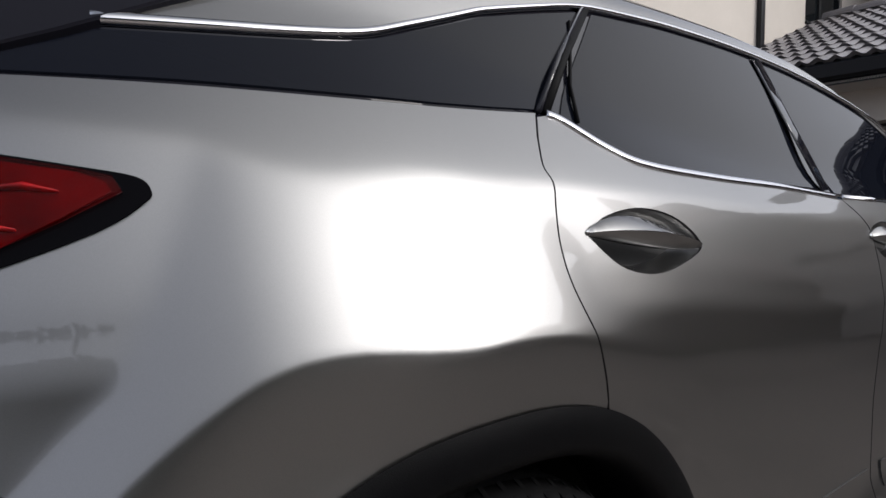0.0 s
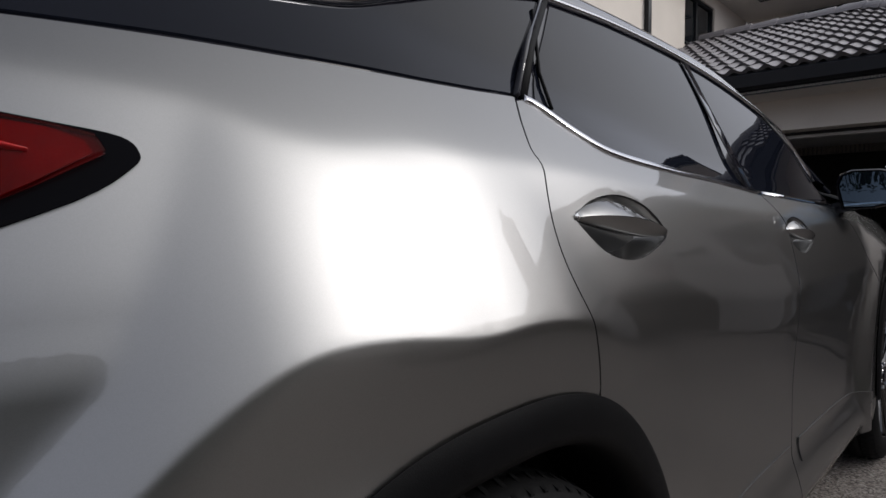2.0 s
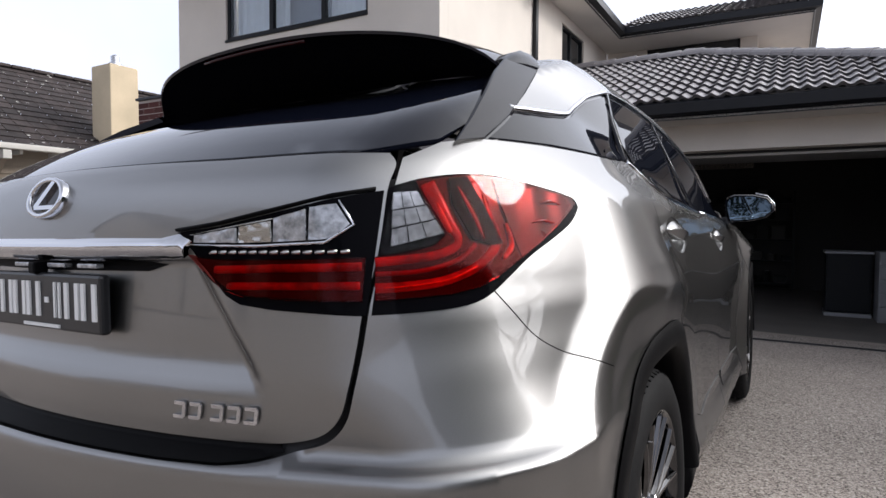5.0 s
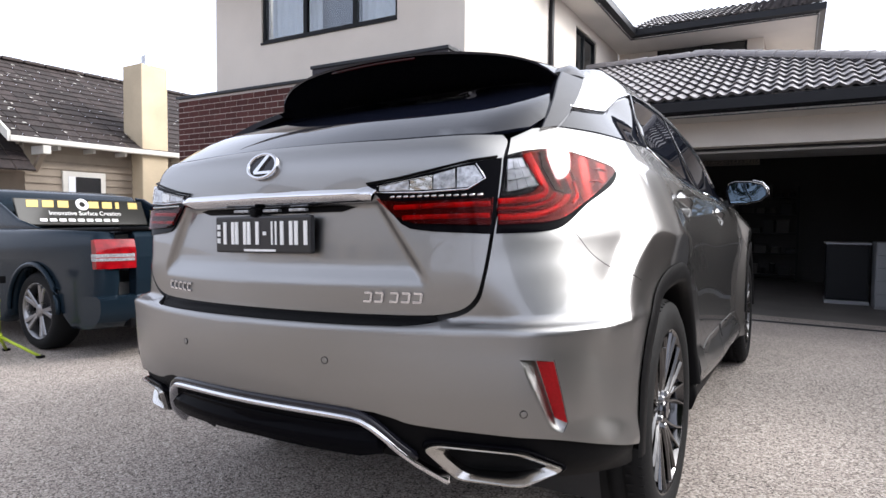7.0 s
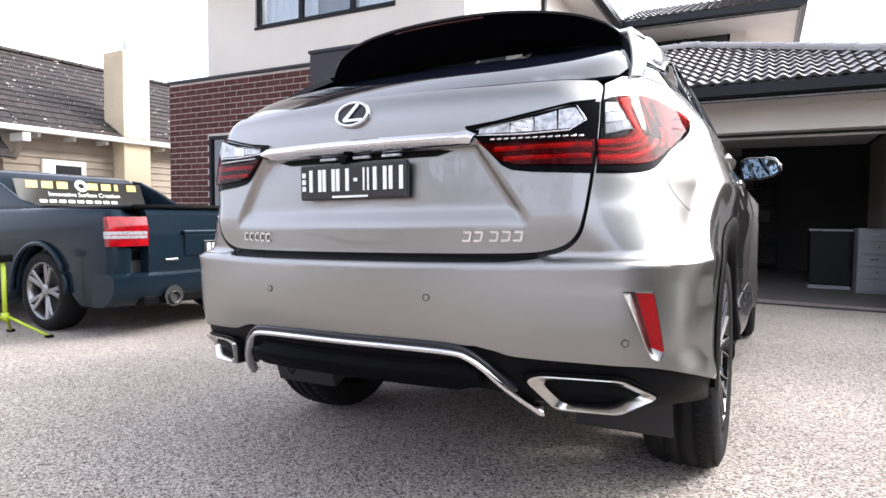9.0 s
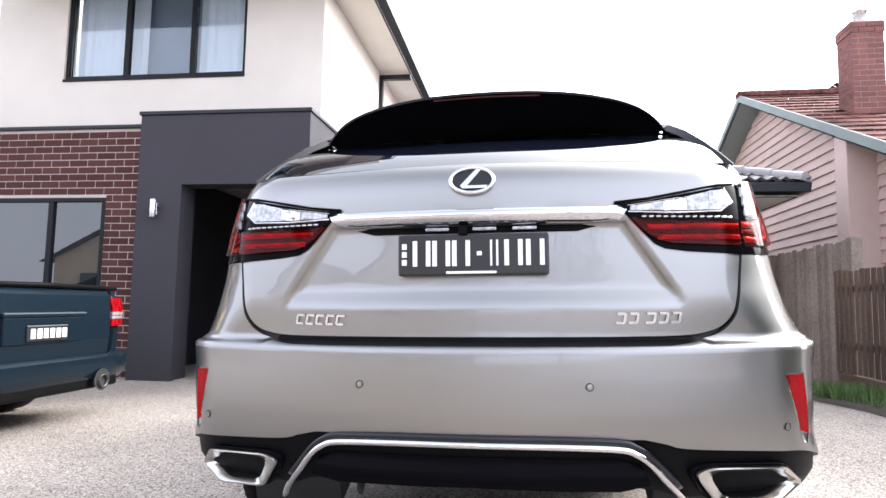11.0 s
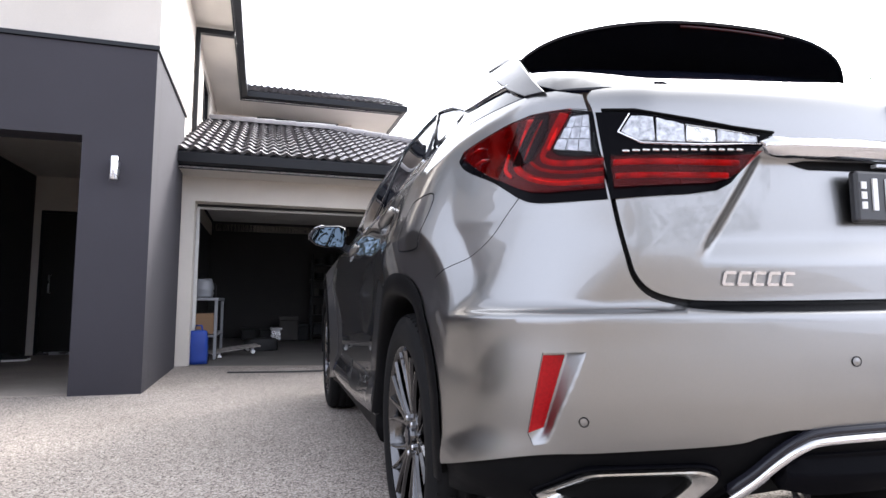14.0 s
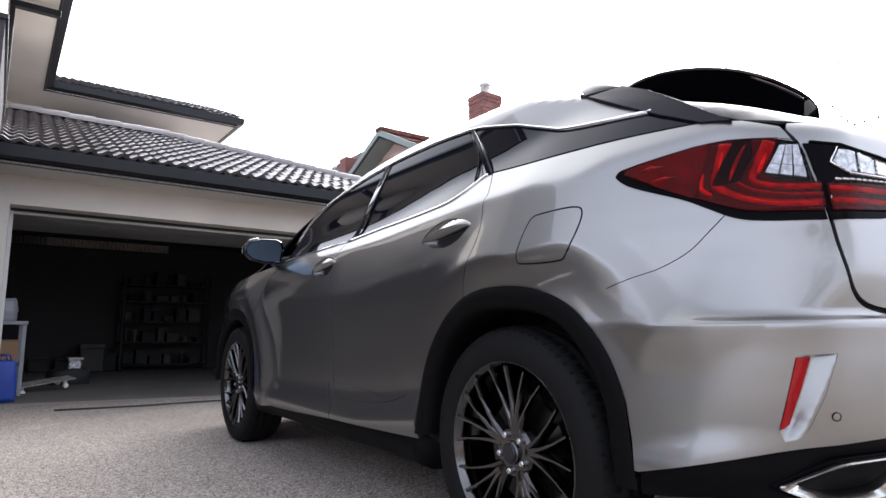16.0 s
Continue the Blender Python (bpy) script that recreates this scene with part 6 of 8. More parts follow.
for k in range(18):
    u0, u1 = 0.14 + 4.58 * k / 18, 0.14 + 4.58 * (k + 1) / 18
    q = []
    for u, v in ((u0, 2.10), (u1, 2.10), (u1, 2.26), (u0, 2.26)):
        w = at_house(u, v, 0)
        q.append(bm.verts.new((w.x, w.y, ground_z(w.x, w.y) + .005)))
    bm.faces.new(q)
tagged(part("floor_edge", bm, M_CONCRETE), "smooth concrete edge of the garage floor", "floor edge", kind="structure")
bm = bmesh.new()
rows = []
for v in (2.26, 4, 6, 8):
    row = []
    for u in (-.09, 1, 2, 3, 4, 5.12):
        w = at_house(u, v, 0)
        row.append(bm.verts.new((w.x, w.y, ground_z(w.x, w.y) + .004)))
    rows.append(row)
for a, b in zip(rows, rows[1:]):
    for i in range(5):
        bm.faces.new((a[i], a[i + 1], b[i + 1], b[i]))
# slab colour is darkened to carry the shade inside the garage
tagged(part("floor_garage", bm, material("shaded_garage_slab", (0.125, 0.115, 0.105), rough=0.7, grain=0.1, grain_scale=40, stain=0.2)), "smooth concrete garage floor, darkened as in shade", "floor", kind="structure")


# ---------------------------------------------------------------- roofs
def roll_tile(wd=0.315, ln=0.40):
    """One concrete roof tile with two rolls, lying along +y (up the slope), its foot at the origin."""
    bm = bmesh.new()
    prof = []
    n = 14
    for k in range(n + 1):
        t = k / n
        prof.append((wd * t - wd / 2, 0.019 * math.cos(4 * math.pi * t)))
    top0 = [bm.verts.new((x, 0.0, z + .044)) for x, z in prof]
    top1 = [bm.verts.new((x, ln, z + .008)) for x, z in prof]
    foot = [bm.verts.new((x, 0.035, z + .002)) for x, z in prof]
    for k in range(n):
        bm.faces.new((top0[k], top0[k + 1], top1[k + 1], top1[k]))
        bm.faces.new((foot[k], foot[k + 1], top0[k + 1], top0[k]))
    bmesh.ops.recalc_face_normals(bm, faces=bm.faces)
    for f in bm.faces:
        if f.normal.z < -0.2:
            f.normal_flip()
    return mesh_from(bm, "tile", M_TILE, True)


TILE = roll_tile()
PITCH = math.atan(0.38)


def roof(name, label, u0, u1, v0, z0, courses, hip_from=None, cap=True):
    r = in_house(thing(name, label, "roof", kind="structure"))
    run = 0.335
    wd = 0.30
    bm = bmesh.new()
    v1 = v0 + courses * run * math.cos(PITCH)
    z1 = z0 + (v1 - v0) * 0.38
    ue = u1 if hip_from is None else u1 - (v1 - v0)
    bm.faces.new([bm.verts.new(p) for p in ((u0, v0, z0), (u1, v0, z0), (ue, v1, z1), (u0, v1, z1))])
    part("sarking", bm, M_GUTTER, r)
    count = 0
    for c in range(courses):
        v, z = v0 + c * run * math.cos(PITCH), z0 + c * run * math.sin(PITCH)
        edge = u1 if hip_from is None else u1 - (v - v0) - 0.06
        n = int((edge - u0) / wd) + 1
        for k in range(n):
            u = u0 + wd * (k + .5)
            if u > edge + .02:
                continue
            t = new("tile", TILE)
            t.parent = r
            t.matrix_parent_inverse = Matrix()
            t.matrix_local = Matrix.Translation((u, v, z)) @ Matrix.Rotation(PITCH, 4, "X") @ Matrix.Rotation(radians(random.uniform(-.5, .5)), 4, "Z")
            count += 1
    if cap:
        caps = []
        if hip_from is not None:
            n = int((v1 - v0) * 1.414 / .36)
            for k in range(n + 1):
                s = (v1 - v0) * k / n
                caps.append(((u1 - s, v0 + s, z0 + .38 * s + .0), math.degrees(math.atan2(1, -1))))
            n = int((ue - u0) / .36)
            for k in range(n):
                caps.append(((ue - .36 * k, v1, z1 + .0), 180))
        for p, turn in caps:
            bm = bmesh.new()
            rows = []
            tilt = 0.27 if turn != 180 else 0.0
            for a, rr in ((0, .155), (.40, .135)):
                rows.append([bm.verts.new((a, rr * math.cos(math.pi * q / 8), rr * math.sin(math.pi * q / 8) * .8 + a * tilt)) for q in range(9)])
            for q in range(8):
                bm.faces.new((rows[0][q], rows[0][q + 1], rows[1][q + 1], rows[1][q]))
            bm.faces.new(rows[0])
            cp = part("ridge_cap", bm, M_TILE, r, smooth=False)
            cp.matrix_local = Matrix.Translation(p) @ Matrix.Rotation(radians(turn), 4, "Z")
    return count


roof("roof_garage", "hipped garage roof of dark grey rolled concrete tiles", -0.28, 5.97, 1.62, 2.55, 12, hip_from=True)
roof("roof_upper_rear", "dark tiled edge of the upper roof", 0.54, 3.90, 6.78, 5.07, 8, cap=False)
bm = bmesh.new()
for q in (((5.97, 1.62, 2.55), (5.97, 9.2, 2.55), (2.19, 9.2, 3.99), (2.19, 5.42, 3.99)), ((-.28, 5.42, 3.99), (2.19, 5.42, 3.99), (2.19, 9.2, 3.99), (-.28, 9.2, 3.0)),
          ((-4.9, -.6, 5.05), (.60, -.6, 5.05), (-2.1, 3.0, 6.2), (-2.2, 3.0, 6.2)), ((.60, -.6, 5.05), (.60, 12, 5.05), (-2.1, 12, 6.2), (-2.1, 3, 6.2)), ((.54, 9.2, 6.0), (3.90, 9.2, 6.0), (3.0, 12, 6.0), (.55, 12, 6.0))):
    bm.faces.new([bm.verts.new(p) for p in q])
in_house(tagged(part("roof_back_slopes", bm, M_TILE), "far slopes of the tiled roofs", "roof", kind="structure"))


# ---------------------------------------------------------------- neighbours
M_BOARD = material("cream_weatherboard", (0.26, 0.213, 0.163), rough=0.7, stain=0.12, stain_scale=2.5, grain=0.06)
M_PINK = material("pink_weatherboard", (0.56, 0.42, 0.375), rough=0.7, stain=0.07, stain_scale=2.5, grain=0.05)
M_SHINGLE = material("brown_tile_roof", (0.030, 0.022, 0.021), rough=0.8, stain=0.4, stain_scale=6, grain=0.5, grain_scale=25, per_piece=0.35)
M_TERRA = material("terracotta_tile_roof", (0.085, 0.036, 0.031), rough=0.85, spec=0.08, stain=0.55, stain_scale=3.5, grain=0.5, grain_scale=18, per_piece=0.45)
M_TRIM = material("painted_trim", (0.62, 0.60, 0.55), rough=0.6, stain=0.1)
M_GREYTRIM = material("grey_green_barge", (0.19, 0.225, 0.215), rough=0.6, stain=0.12)
M_REDBRICK = material("red_brick", (0.17, 0.066, 0.056), rough=0.85, grain=0.25, grain_scale=60, stain=0.2, per_piece=0.15, bump=0.4)
M_STUCCO = material("yellow_stucco", (0.52, 0.43, 0.30), rough=0.85, stain=0.12, grain=0.06)
M_PALING = material("weathered_paling", (0.19, 0.15, 0.122), rough=0.85, grain=0.25, grain_scale=30, stain=0.25, per_piece=0.3, bump=0.4, bump_scale=60)
M_PICKET = material("brown_picket", (0.070, 0.044, 0.030), rough=0.85, grain=0.25, grain_scale=30, stain=0.25, per_piece=0.3, bump=0.4, bump_scale=60)
M_SOIL = material("dark_soil", (0.05, 0.038, 0.03), rough=0.95, grain=0.4, grain_scale=30, bump=0.8, bump_scale=40)
M_GRASS = material("grass_blades", (0.07, 0.13, 0.03), rough=0.6, grain=0.3, per_piece=0.3)


def boards(parent, mat, along0, along1, z0, z1, exposure, place, clip=None):
    """Lapped boards from z0 to z1; place(a, d, z) gives the place; clip(z) limits the stretch."""
    n = int((z1 - z0) / exposure)
    for k in range(n):
        z = z0 + exposure * k
        a0, a1 = clip(z + exposure / 2) if clip else (along0, along1)
        if a1 - a0 < .05:
            continue
        bm = bmesh.new()
        pts = [(a0, .0, z), (a0, .046, z), (a0, .010, z + exposure + .01), (a0, .0, z + exposure + .01)]
        lo = [bm.verts.new(place(*p)) for p in pts]
        hi = [bm.verts.new(place(a1, p[1], p[2])) for p in pts]
        bm.faces.new(lo)
        bm.faces.new(hi[::-1])
        for i in range(4):
            bm.faces.new((lo[i], lo[(i + 1) % 4], hi[(i + 1) % 4], hi[i]))
        bmesh.ops.recalc_face_normals(bm, faces=bm.faces)
        part("board", bm, mat, parent)


def coursed_roof(parent, mat, corners, courses, name="roof", per=0):
    """A roof slope between eave a-b and ridge d-c, in lapped courses of tiles."""
    a, b, c, d = [Vector(p) for p in corners]
    n = (b - a).cross(d - a).normalized()
    if n.z < 0:
        n = -n
    bm = bmesh.new()
    for k in range(courses):
        t0, t1 = k / courses, (k + 1.15) / courses
        p, q = a.lerp(d, t0), b.lerp(c, t0)
        r, s = b.lerp(c, min(t1, 1)), a.lerp(d, min(t1, 1))
        cells = per or max(1, int((q - p).length / .32))
        for i in range(cells):
            e0, e1 = i / cells, (i + .96) / cells
            up = n * (.035 + random.uniform(-.006, .006))
            f = [p.lerp(q, e0) + up, p.lerp(q, e1) + up, s.lerp(r, e1) + n * .01, s.lerp(r, e0) + n * .01]
            v = [bm.verts.new(x) for x in f]
            bm.faces.new(v)
            g = [bm.verts.new(x) for x in (p.lerp(q, e0), p.lerp(q, e1))]
            bm.faces.new((g[0], g[1], v[1], v[0]))
    return part(name, bm, mat, parent)


# cream weatherboard house beyond the utility
nh = thing("cottage", "cream weatherboard house with a brown tiled roof", "house", pose(0, 0, -.30))
NX = -13.2
part("wall", box(NX - 7.2, 4.4, -.1, NX - .03, 16, 3.0), M_BOARD, nh)
boards(nh, M_BOARD, 4.4, 16, .1, 2.9, .165, lambda a, d, z: (NX - .03 + d, a, z))
coursed_roof(nh, M_SHINGLE, ((NX + .45, 3.9, 2.98), (NX + .45, 16.5, 2.98), (NX - 3.5, 16.5, 5.38), (NX - 3.5, 3.9, 5.38)), 15)
coursed_roof(nh, M_SHINGLE, ((NX - 7.6, 16.5, 2.98), (NX - 7.6, 3.9, 2.98), (NX - 3.5, 3.9, 5.38), (NX - 3.5, 16.5, 5.38)), 4)
for k in range(24):
    part("ridge_cap", box(NX - 3.62, 3.9 + .52 * k, 5.38, NX - 3.38, 4.4 + .52 * k, 5.47, .03), M_SHINGLE, nh)
bm = bmesh.new()
dice = random.Random(77)
for k in range(170):
    t, y = dice.random(), 4.0 + 12 * dice.random() ** 1.4
    w, h = dice.uniform(.03, .11), dice.uniform(.012, .035)
    lift = .05
    q = [(NX + .45 - 3.95 * (t + e * .25), y + a, 2.98 + 2.4 * (t + e * .25) + lift) for a, e in ((0, 0), (w * .5, -.3 * h), (w, 0), (w * .8, h), (w * .3, h * 1.2))]
    bm.faces.new([bm.verts.new(p) for p in q])
tagged(part("lichen", bm, material("white_lichen", (0.55, 0.54, 0.50), rough=0.9, stain=0.3), nh, "white lichen flecks on the tiles"), kind="stuff")
for y in (4.55, 10.6):
    part("eave_bracket", prism([Vector((NX, y, 2.30)), Vector((NX, y, 2.42)), Vector((NX + .40, y, 2.80)), Vector((NX + .40, y, 2.68))], (0, .10, 0)), M_BOARD, nh)
    part("bracket_beam", box(NX, y - .02, 2.68, NX + .52, y + .14, 2.86, .01), M_TRIM, nh)
part("gutter", box(NX + .40, 3.9, 2.88, NX + .55, 16.5, 3.0, .02), M_TRIM, nh)
for k in range(14):
    part("rafter_end", box(NX - .03, 4.9 + .75 * k, 2.80, NX + .38, 4.96 + .75 * k, 2.89), M_TRIM, nh)
part("gable_wall", prism([Vector((NX - .05, 4.35, 2.9)), Vector((NX - 7.2, 4.35, 2.9)), Vector((NX - 3.6, 4.35, 5.2))], (0, .1, 0)), M_BOARD, nh)
bm = prism([Vector((NX + .52, 3.86, 2.88)), Vector((NX + .52, 3.86, 3.08)), Vector((NX - 3.5, 3.86, 5.5)), Vector((NX - 3.5, 3.86, 5.28))], (0, .06, 0))
part("barge_board", bm, M_TRIM, nh)
nw = part("window", box(NX - .02, 5.15, 1.45, NX + .05, 6.12, 2.38, .01), M_TRIM, nh, "white timber window")
part("pane", box(NX + .052, 5.27, 1.55, NX + .06, 6.0, 2.26), M_PANE, nw)
part("curtain_strip", box(NX + .054, 5.27, 1.55, NX + .063, 5.42, 2.26), M_BLIND, nw)
ch = part("chimney", box(NX - .35, 6.82, -.1, NX + .42, 7.52, 5.1, .02), M_STUCCO, nh, "rendered yellow chimney")
part("chimney_pot", lathe([(0, .13), (.10, .14), (.14, .09), (.26, .10), (.30, .05), (.31, 0)], Matrix.Translation((NX + .05, 7.17, 5.1)) @ Matrix.Rotation(radians(-90), 4, "Y"), 16), M_STEEL, ch, smooth=True)
# its front verandah
part("verandah_beam", box(NX - 3.2, 2.3, 2.05, NX + .1, 2.45, 2.25, .01), M_TRIM, nh)
part("verandah_gable", prism([Vector((NX + .2, 2.32, 2.3)), Vector((NX - 3.4, 2.32, 2.3)), Vector((NX - 1.6, 2.32, 3.75))], (0, 2.0, 0)), M_BOARD, nh)
coursed_roof(nh, M_SHINGLE, ((NX + .5, 2.2, 2.3), (NX + .5, 4.4, 2.3), (NX - 1.6, 4.4, 3.95), (NX - 1.6, 2.2, 3.95)), 8)
bm = prism([Vector((NX + .55, 2.16, 2.2)), Vector((NX + .55, 2.16, 2.4)), Vector((NX - 1.6, 2.16, 4.05)), Vector((NX - 1.6, 2.16, 3.85))], (0, .06, 0))
part("barge_board", bm, M_TRIM, nh)
for x in (NX - .1, NX - 3.0):
    part("verandah_post", box(x - .07, 2.32, -.1, x + .07, 2.46, 2.1, .01), M_TRIM, nh)

# pink weatherboard house beyond the fence
ph = thing("pink_house", "pink weatherboard house with a terracotta tile roof", "house", pose(-.08, 0, .11))
PX, AY, AZ, SL = 4.7, 10.2, 4.86, 0.46
part("wall", prism([Vector((PX, AY - 5.4, -.4)), Vector((PX, AY + 5.4, -.4)), Vector((PX, AY + 5.4, AZ - 5.4 * SL)), Vector((PX, AY, AZ)), Vector((PX, AY - 5.4, AZ - 5.4 * SL))], (4, 0, 0)), M_PINK, ph)
boards(ph, M_PINK, 0, 0, -.1, AZ - .1, .165, lambda a, d, z: (PX - d, a, z), clip=lambda z: (AY - min(5.4, (AZ - z) / SL), AY + min(5.4, (AZ - z) / SL)))
for s in (-1, 1):
    coursed_roof(ph, M_TERRA, ((PX - .45, AY + s * 5.9, AZ - 5.9 * SL + .14), (PX + 8, AY + s * 5.9, AZ - 5.9 * SL + .14), (PX + 8, AY, AZ + .14), (PX - .45, AY, AZ + .14)), 17)
    bm = prism([Vector((PX - .47, AY + s * 5.95, AZ - 5.95 * SL + .04)), Vector((PX - .47, AY + s * 5.95, AZ - 5.95 * SL + .18)), Vector((PX - .47, AY, AZ + .18)), Vector((PX - .47, AY, AZ + .04))], (.035, 0, 0))
    part("barge_board", bm, M_GREYTRIM, ph)
    bm = bmesh.new()
    bm.faces.new([bm.verts.new(p) for p in ((PX - .43, AY + s * 5.9, AZ - 5.9 * SL + .0), (PX, AY + s * 5.9, AZ - 5.9 * SL + .0), (PX, AY, AZ + .0), (PX - .43, AY, AZ + .0))])
    part("eave_lining", bm, M_GREYTRIM, ph)
part("ridge", box(PX - .5, AY - .12, AZ + .12, PX + 8, AY + .12, AZ + .24, .04), M_TERRA, ph)
part("chimney_breast", box(PX - .40, 6.20, -.4, PX + .0, 6.54, AZ - (AY - 6.54) * SL - .02, .01), M_PINK, ph, "pink rendered pier")
CX, CY = PX + .35, 7.48
stack = part("chimney", box(CX, CY, 3.0, CX + .46, CY + .46, 5.25), M_MORTAR, ph, "red brick chimney stack")
for c in range(22):
    z = 3.35 + .0855 * c
    grow = .02 if c > 19 else .006
    cuts = [-grow, .215, .46 + grow] if c % 2 else [-grow, .10, .325, .46 + grow]
    for o0, o1 in zip(cuts, cuts[1:]):
        part("brick", box(CX - grow, CY + o0, z, CX + .05, CY + o1 - .009, z + .076), M_REDBRICK, stack)
        part("brick", box(CX + max(o0, .052), CY - grow, z, CX + o1 - .009, CY + .05, z + .076), M_REDBRICK, stack)
part("chimney_pot", lathe([(0, .10), (.22, .10), (.23, .12), (.28, .12), (.28, .08)], Matrix.Translation((CX + .26, CY + .26, 5.25)) @ Matrix.Rotation(radians(-90), 4, "Y"), 16), M_STEEL, stack, smooth=True)
# a window, a meter box with its pipe and the end of an awning
win = part("window", box(PX - .03, 4.50, 1.45, PX + .02, 5.52, 1.86), M_PANE, ph, "window in a grey-green frame")
for args in ((PX - .07, 4.40, 1.74, PX + .01, 5.52, 1.82, .006), (PX - .07, 5.44, 1.36, PX + .01, 5.52, 1.74, .006), (PX - .10, 4.40, 1.33, PX + .01, 5.56, 1.38, .006), (PX - .055, 4.98, 1.38, PX + .01, 5.03, 1.74, .004)):
    part("window_frame", box(*args), M_GREYTRIM, win)
meter = part("meter_box", box(PX - .13, 5.10, 2.36, PX - .02, 5.34, 2.62, .01), M_GREYTRIM, ph, "grey meter box")
part("pipe", tube([(PX - .05, 5.06, 2.60), (PX - .06, 5.02, 2.40), (PX - .05, 4.95, 2.34), (PX - .05, 4.6, 2.33)], .02, 8), M_CLAD, meter, smooth=True)
part("conduit_box", box(PX - .10, 4.86, 2.44, PX - .02, 5.06, 2.66, .01), M_TRIM, ph, "white junction box")
part("awning", prism([Vector((PX - .27, y, z)) for y, z in ((5.0, 2.69), (5.0, 2.77), (4.7, 2.79), (4.0, 2.79), (4.0, 2.50), (4.72, 2.50), (4.82, 2.62))], (.28, 0, 0)), M_TRIM, ph, "white awning end")
part("vent_brick", box(PX - .05, 5.62, 2.44, PX - .02, 5.86, 2.50, .005), M_PINK, ph)

# further roofs behind the garage, seen over the car's bonnet
fh = thing("far_house", "far brick house with a gabled tile roof", "house", pose(-.17, 0, .25))
part("gable_wall", prism([Vector((10.2, 23.0, -.3)), Vector((13.4, 23.0, -.3)), Vector((13.4, 23.0, 7.8)), Vector((11.9, 23.0, 9.3)), Vector((10.2, 23.0, 7.8))], (0, 6, 0)), M_BOARD, fh)
coursed_roof(fh, M_SHINGLE, ((9.7, 22.6, 7.4), (9.7, 29, 7.4), (11.9, 29, 9.5), (11.9, 22.6, 9.5)), 8)
coursed_roof(fh, M_SHINGLE, ((14.2, 29, 7.4), (14.2, 22.6, 7.4), (11.9, 22.6, 9.5), (11.9, 29, 9.5)), 8)
part("chimney", box(9.75, 23.3, -.3, 10.7, 24.0, 8.3, .03), M_REDBRICK, fh, "brown brick chimney")
part("window", box(11.6, 22.95, 7.5, 12.3, 22.99, 8.2), M_PANE, fh)

# fences
def paling_fence():
    f = thing("paling_fence", "tall weathered grey paling fence along the side boundary", "fence", pose(0, 0, .04))
    y = 4.75
    while y < 9.5:
        w = .095 + random.uniform(-.006, .006)
        h = 1.60 + random.uniform(-.015, .02)
        x = 3.52 + random.uniform(-.006, .006)
        part("paling", box(x, y, -.32, x + .016, y + w, h), M_PALING, f)
        y += w + .004
    for z in (.25, .85, 1.4):
        part("rail", box(3.54, 4.75, z, 3.59, 9.5, z + .07), M_PALING, f)
    part("post", box(3.48, 4.62, -.35, 3.60, 4.74, 1.62, .006), M_PALING, f)


def picket_fence():
    f = thing("picket_fence", "low brown timber picket fence on a plinth board", "fence", pose(0, 0, .075))
    y = 1.2
    while y < 4.6:
        h = 1.20 + random.uniform(-.012, .012)
        x = 3.30 + random.uniform(-.004, .004)
        part("picket", box(x, y, .16, x + .018, y + .068, h, .003), M_PICKET, f)
        y += .105
    for z in (.40, .98):
        part("rail", box(3.32, 1.2, z, 3.36, 4.6, z + .07), M_PICKET, f)
    for yy in (1.2, 2.9, 4.58):
        part("post", box(3.33, yy, -.2, 3.43, yy + .09, 1.22), M_PICKET, f)
    part("plinth", box(3.30, 1.2, -.1, 3.33, 4.6, .14), M_PICKET, f)


paling_fence()
picket_fence()
bm = bmesh.new()
ys = [1.0 + .25 * k for k in range(18)]
rows = [[bm.verts.new((x, y, ground_z(x, y) + h)) for x, h in ((2.78, .004), (2.82, .03), (3.0, .05), (3.3, .06), (3.6, .05))] for y in ys]
for a, b in zip(rows, rows[1:]):
    for i in range(4):
        bm.faces.new((a[i], a[i + 1], b[i + 1], b[i]))
tagged(part("garden_bed", bm, M_SOIL), "strip of dark garden soil along the fence", "garden bed", kind="structure")
bm = bmesh.new()
for _ in range(900):
    x, y = random.uniform(2.86, 3.28), random.gauss(3.9, .55)
    z = ground_z(x, y) + .03
    h, a = random.uniform(.05, .19), random.uniform(0, 6.28)
    dx, dy = .006 * math.cos(a), .006 * math.sin(a)
    lx, ly = random.uniform(-.06, .06), random.uniform(-.06, .06)
    v = [bm.verts.new(p) for p in ((x - dx, y - dy, z), (x + dx, y + dy, z), (x + lx * .5 + dx * .7, y + ly * .5 + dy * .7, z + h * .6), (x + lx * .5 - dx * .7, y + ly * .5 - dy * .7, z + h * .6), (x + lx, y + ly, z + h))]
    bm.faces.new(v[:4])
    bm.faces.new((v[3], v[2], v[4]))
tagged(part("grass", bm, M_GRASS), "tufts of green grass beside the fence", "grass", kind="stuff")

# the house across the street, behind the camera, that the car's tail mirrors
M_OPPOSITE = material("beige_wall", (0.28, 0.24, 0.20), rough=0.8, stain=0.1)
oh = thing("house_opposite", "cream house with a brown tiled gable roof across the street", "house", group="houses across the street")
part("wall", prism([Vector((-13.0, -19.0, -.1)), Vector((-2.5, -19.0, -.1)), Vector((-2.5, -19.0, 3.0)), Vector((-7.75, -19.0, 5.6)), Vector((-13.0, -19.0, 3.0))], (0, -8, 0)), M_OPPOSITE, oh)
coursed_roof(oh, M_SHINGLE, ((-2.0, -18.5, 2.75), (-2.0, -27.4, 2.75), (-7.75, -27.4, 5.75), (-7.75, -18.5, 5.75)), 10)
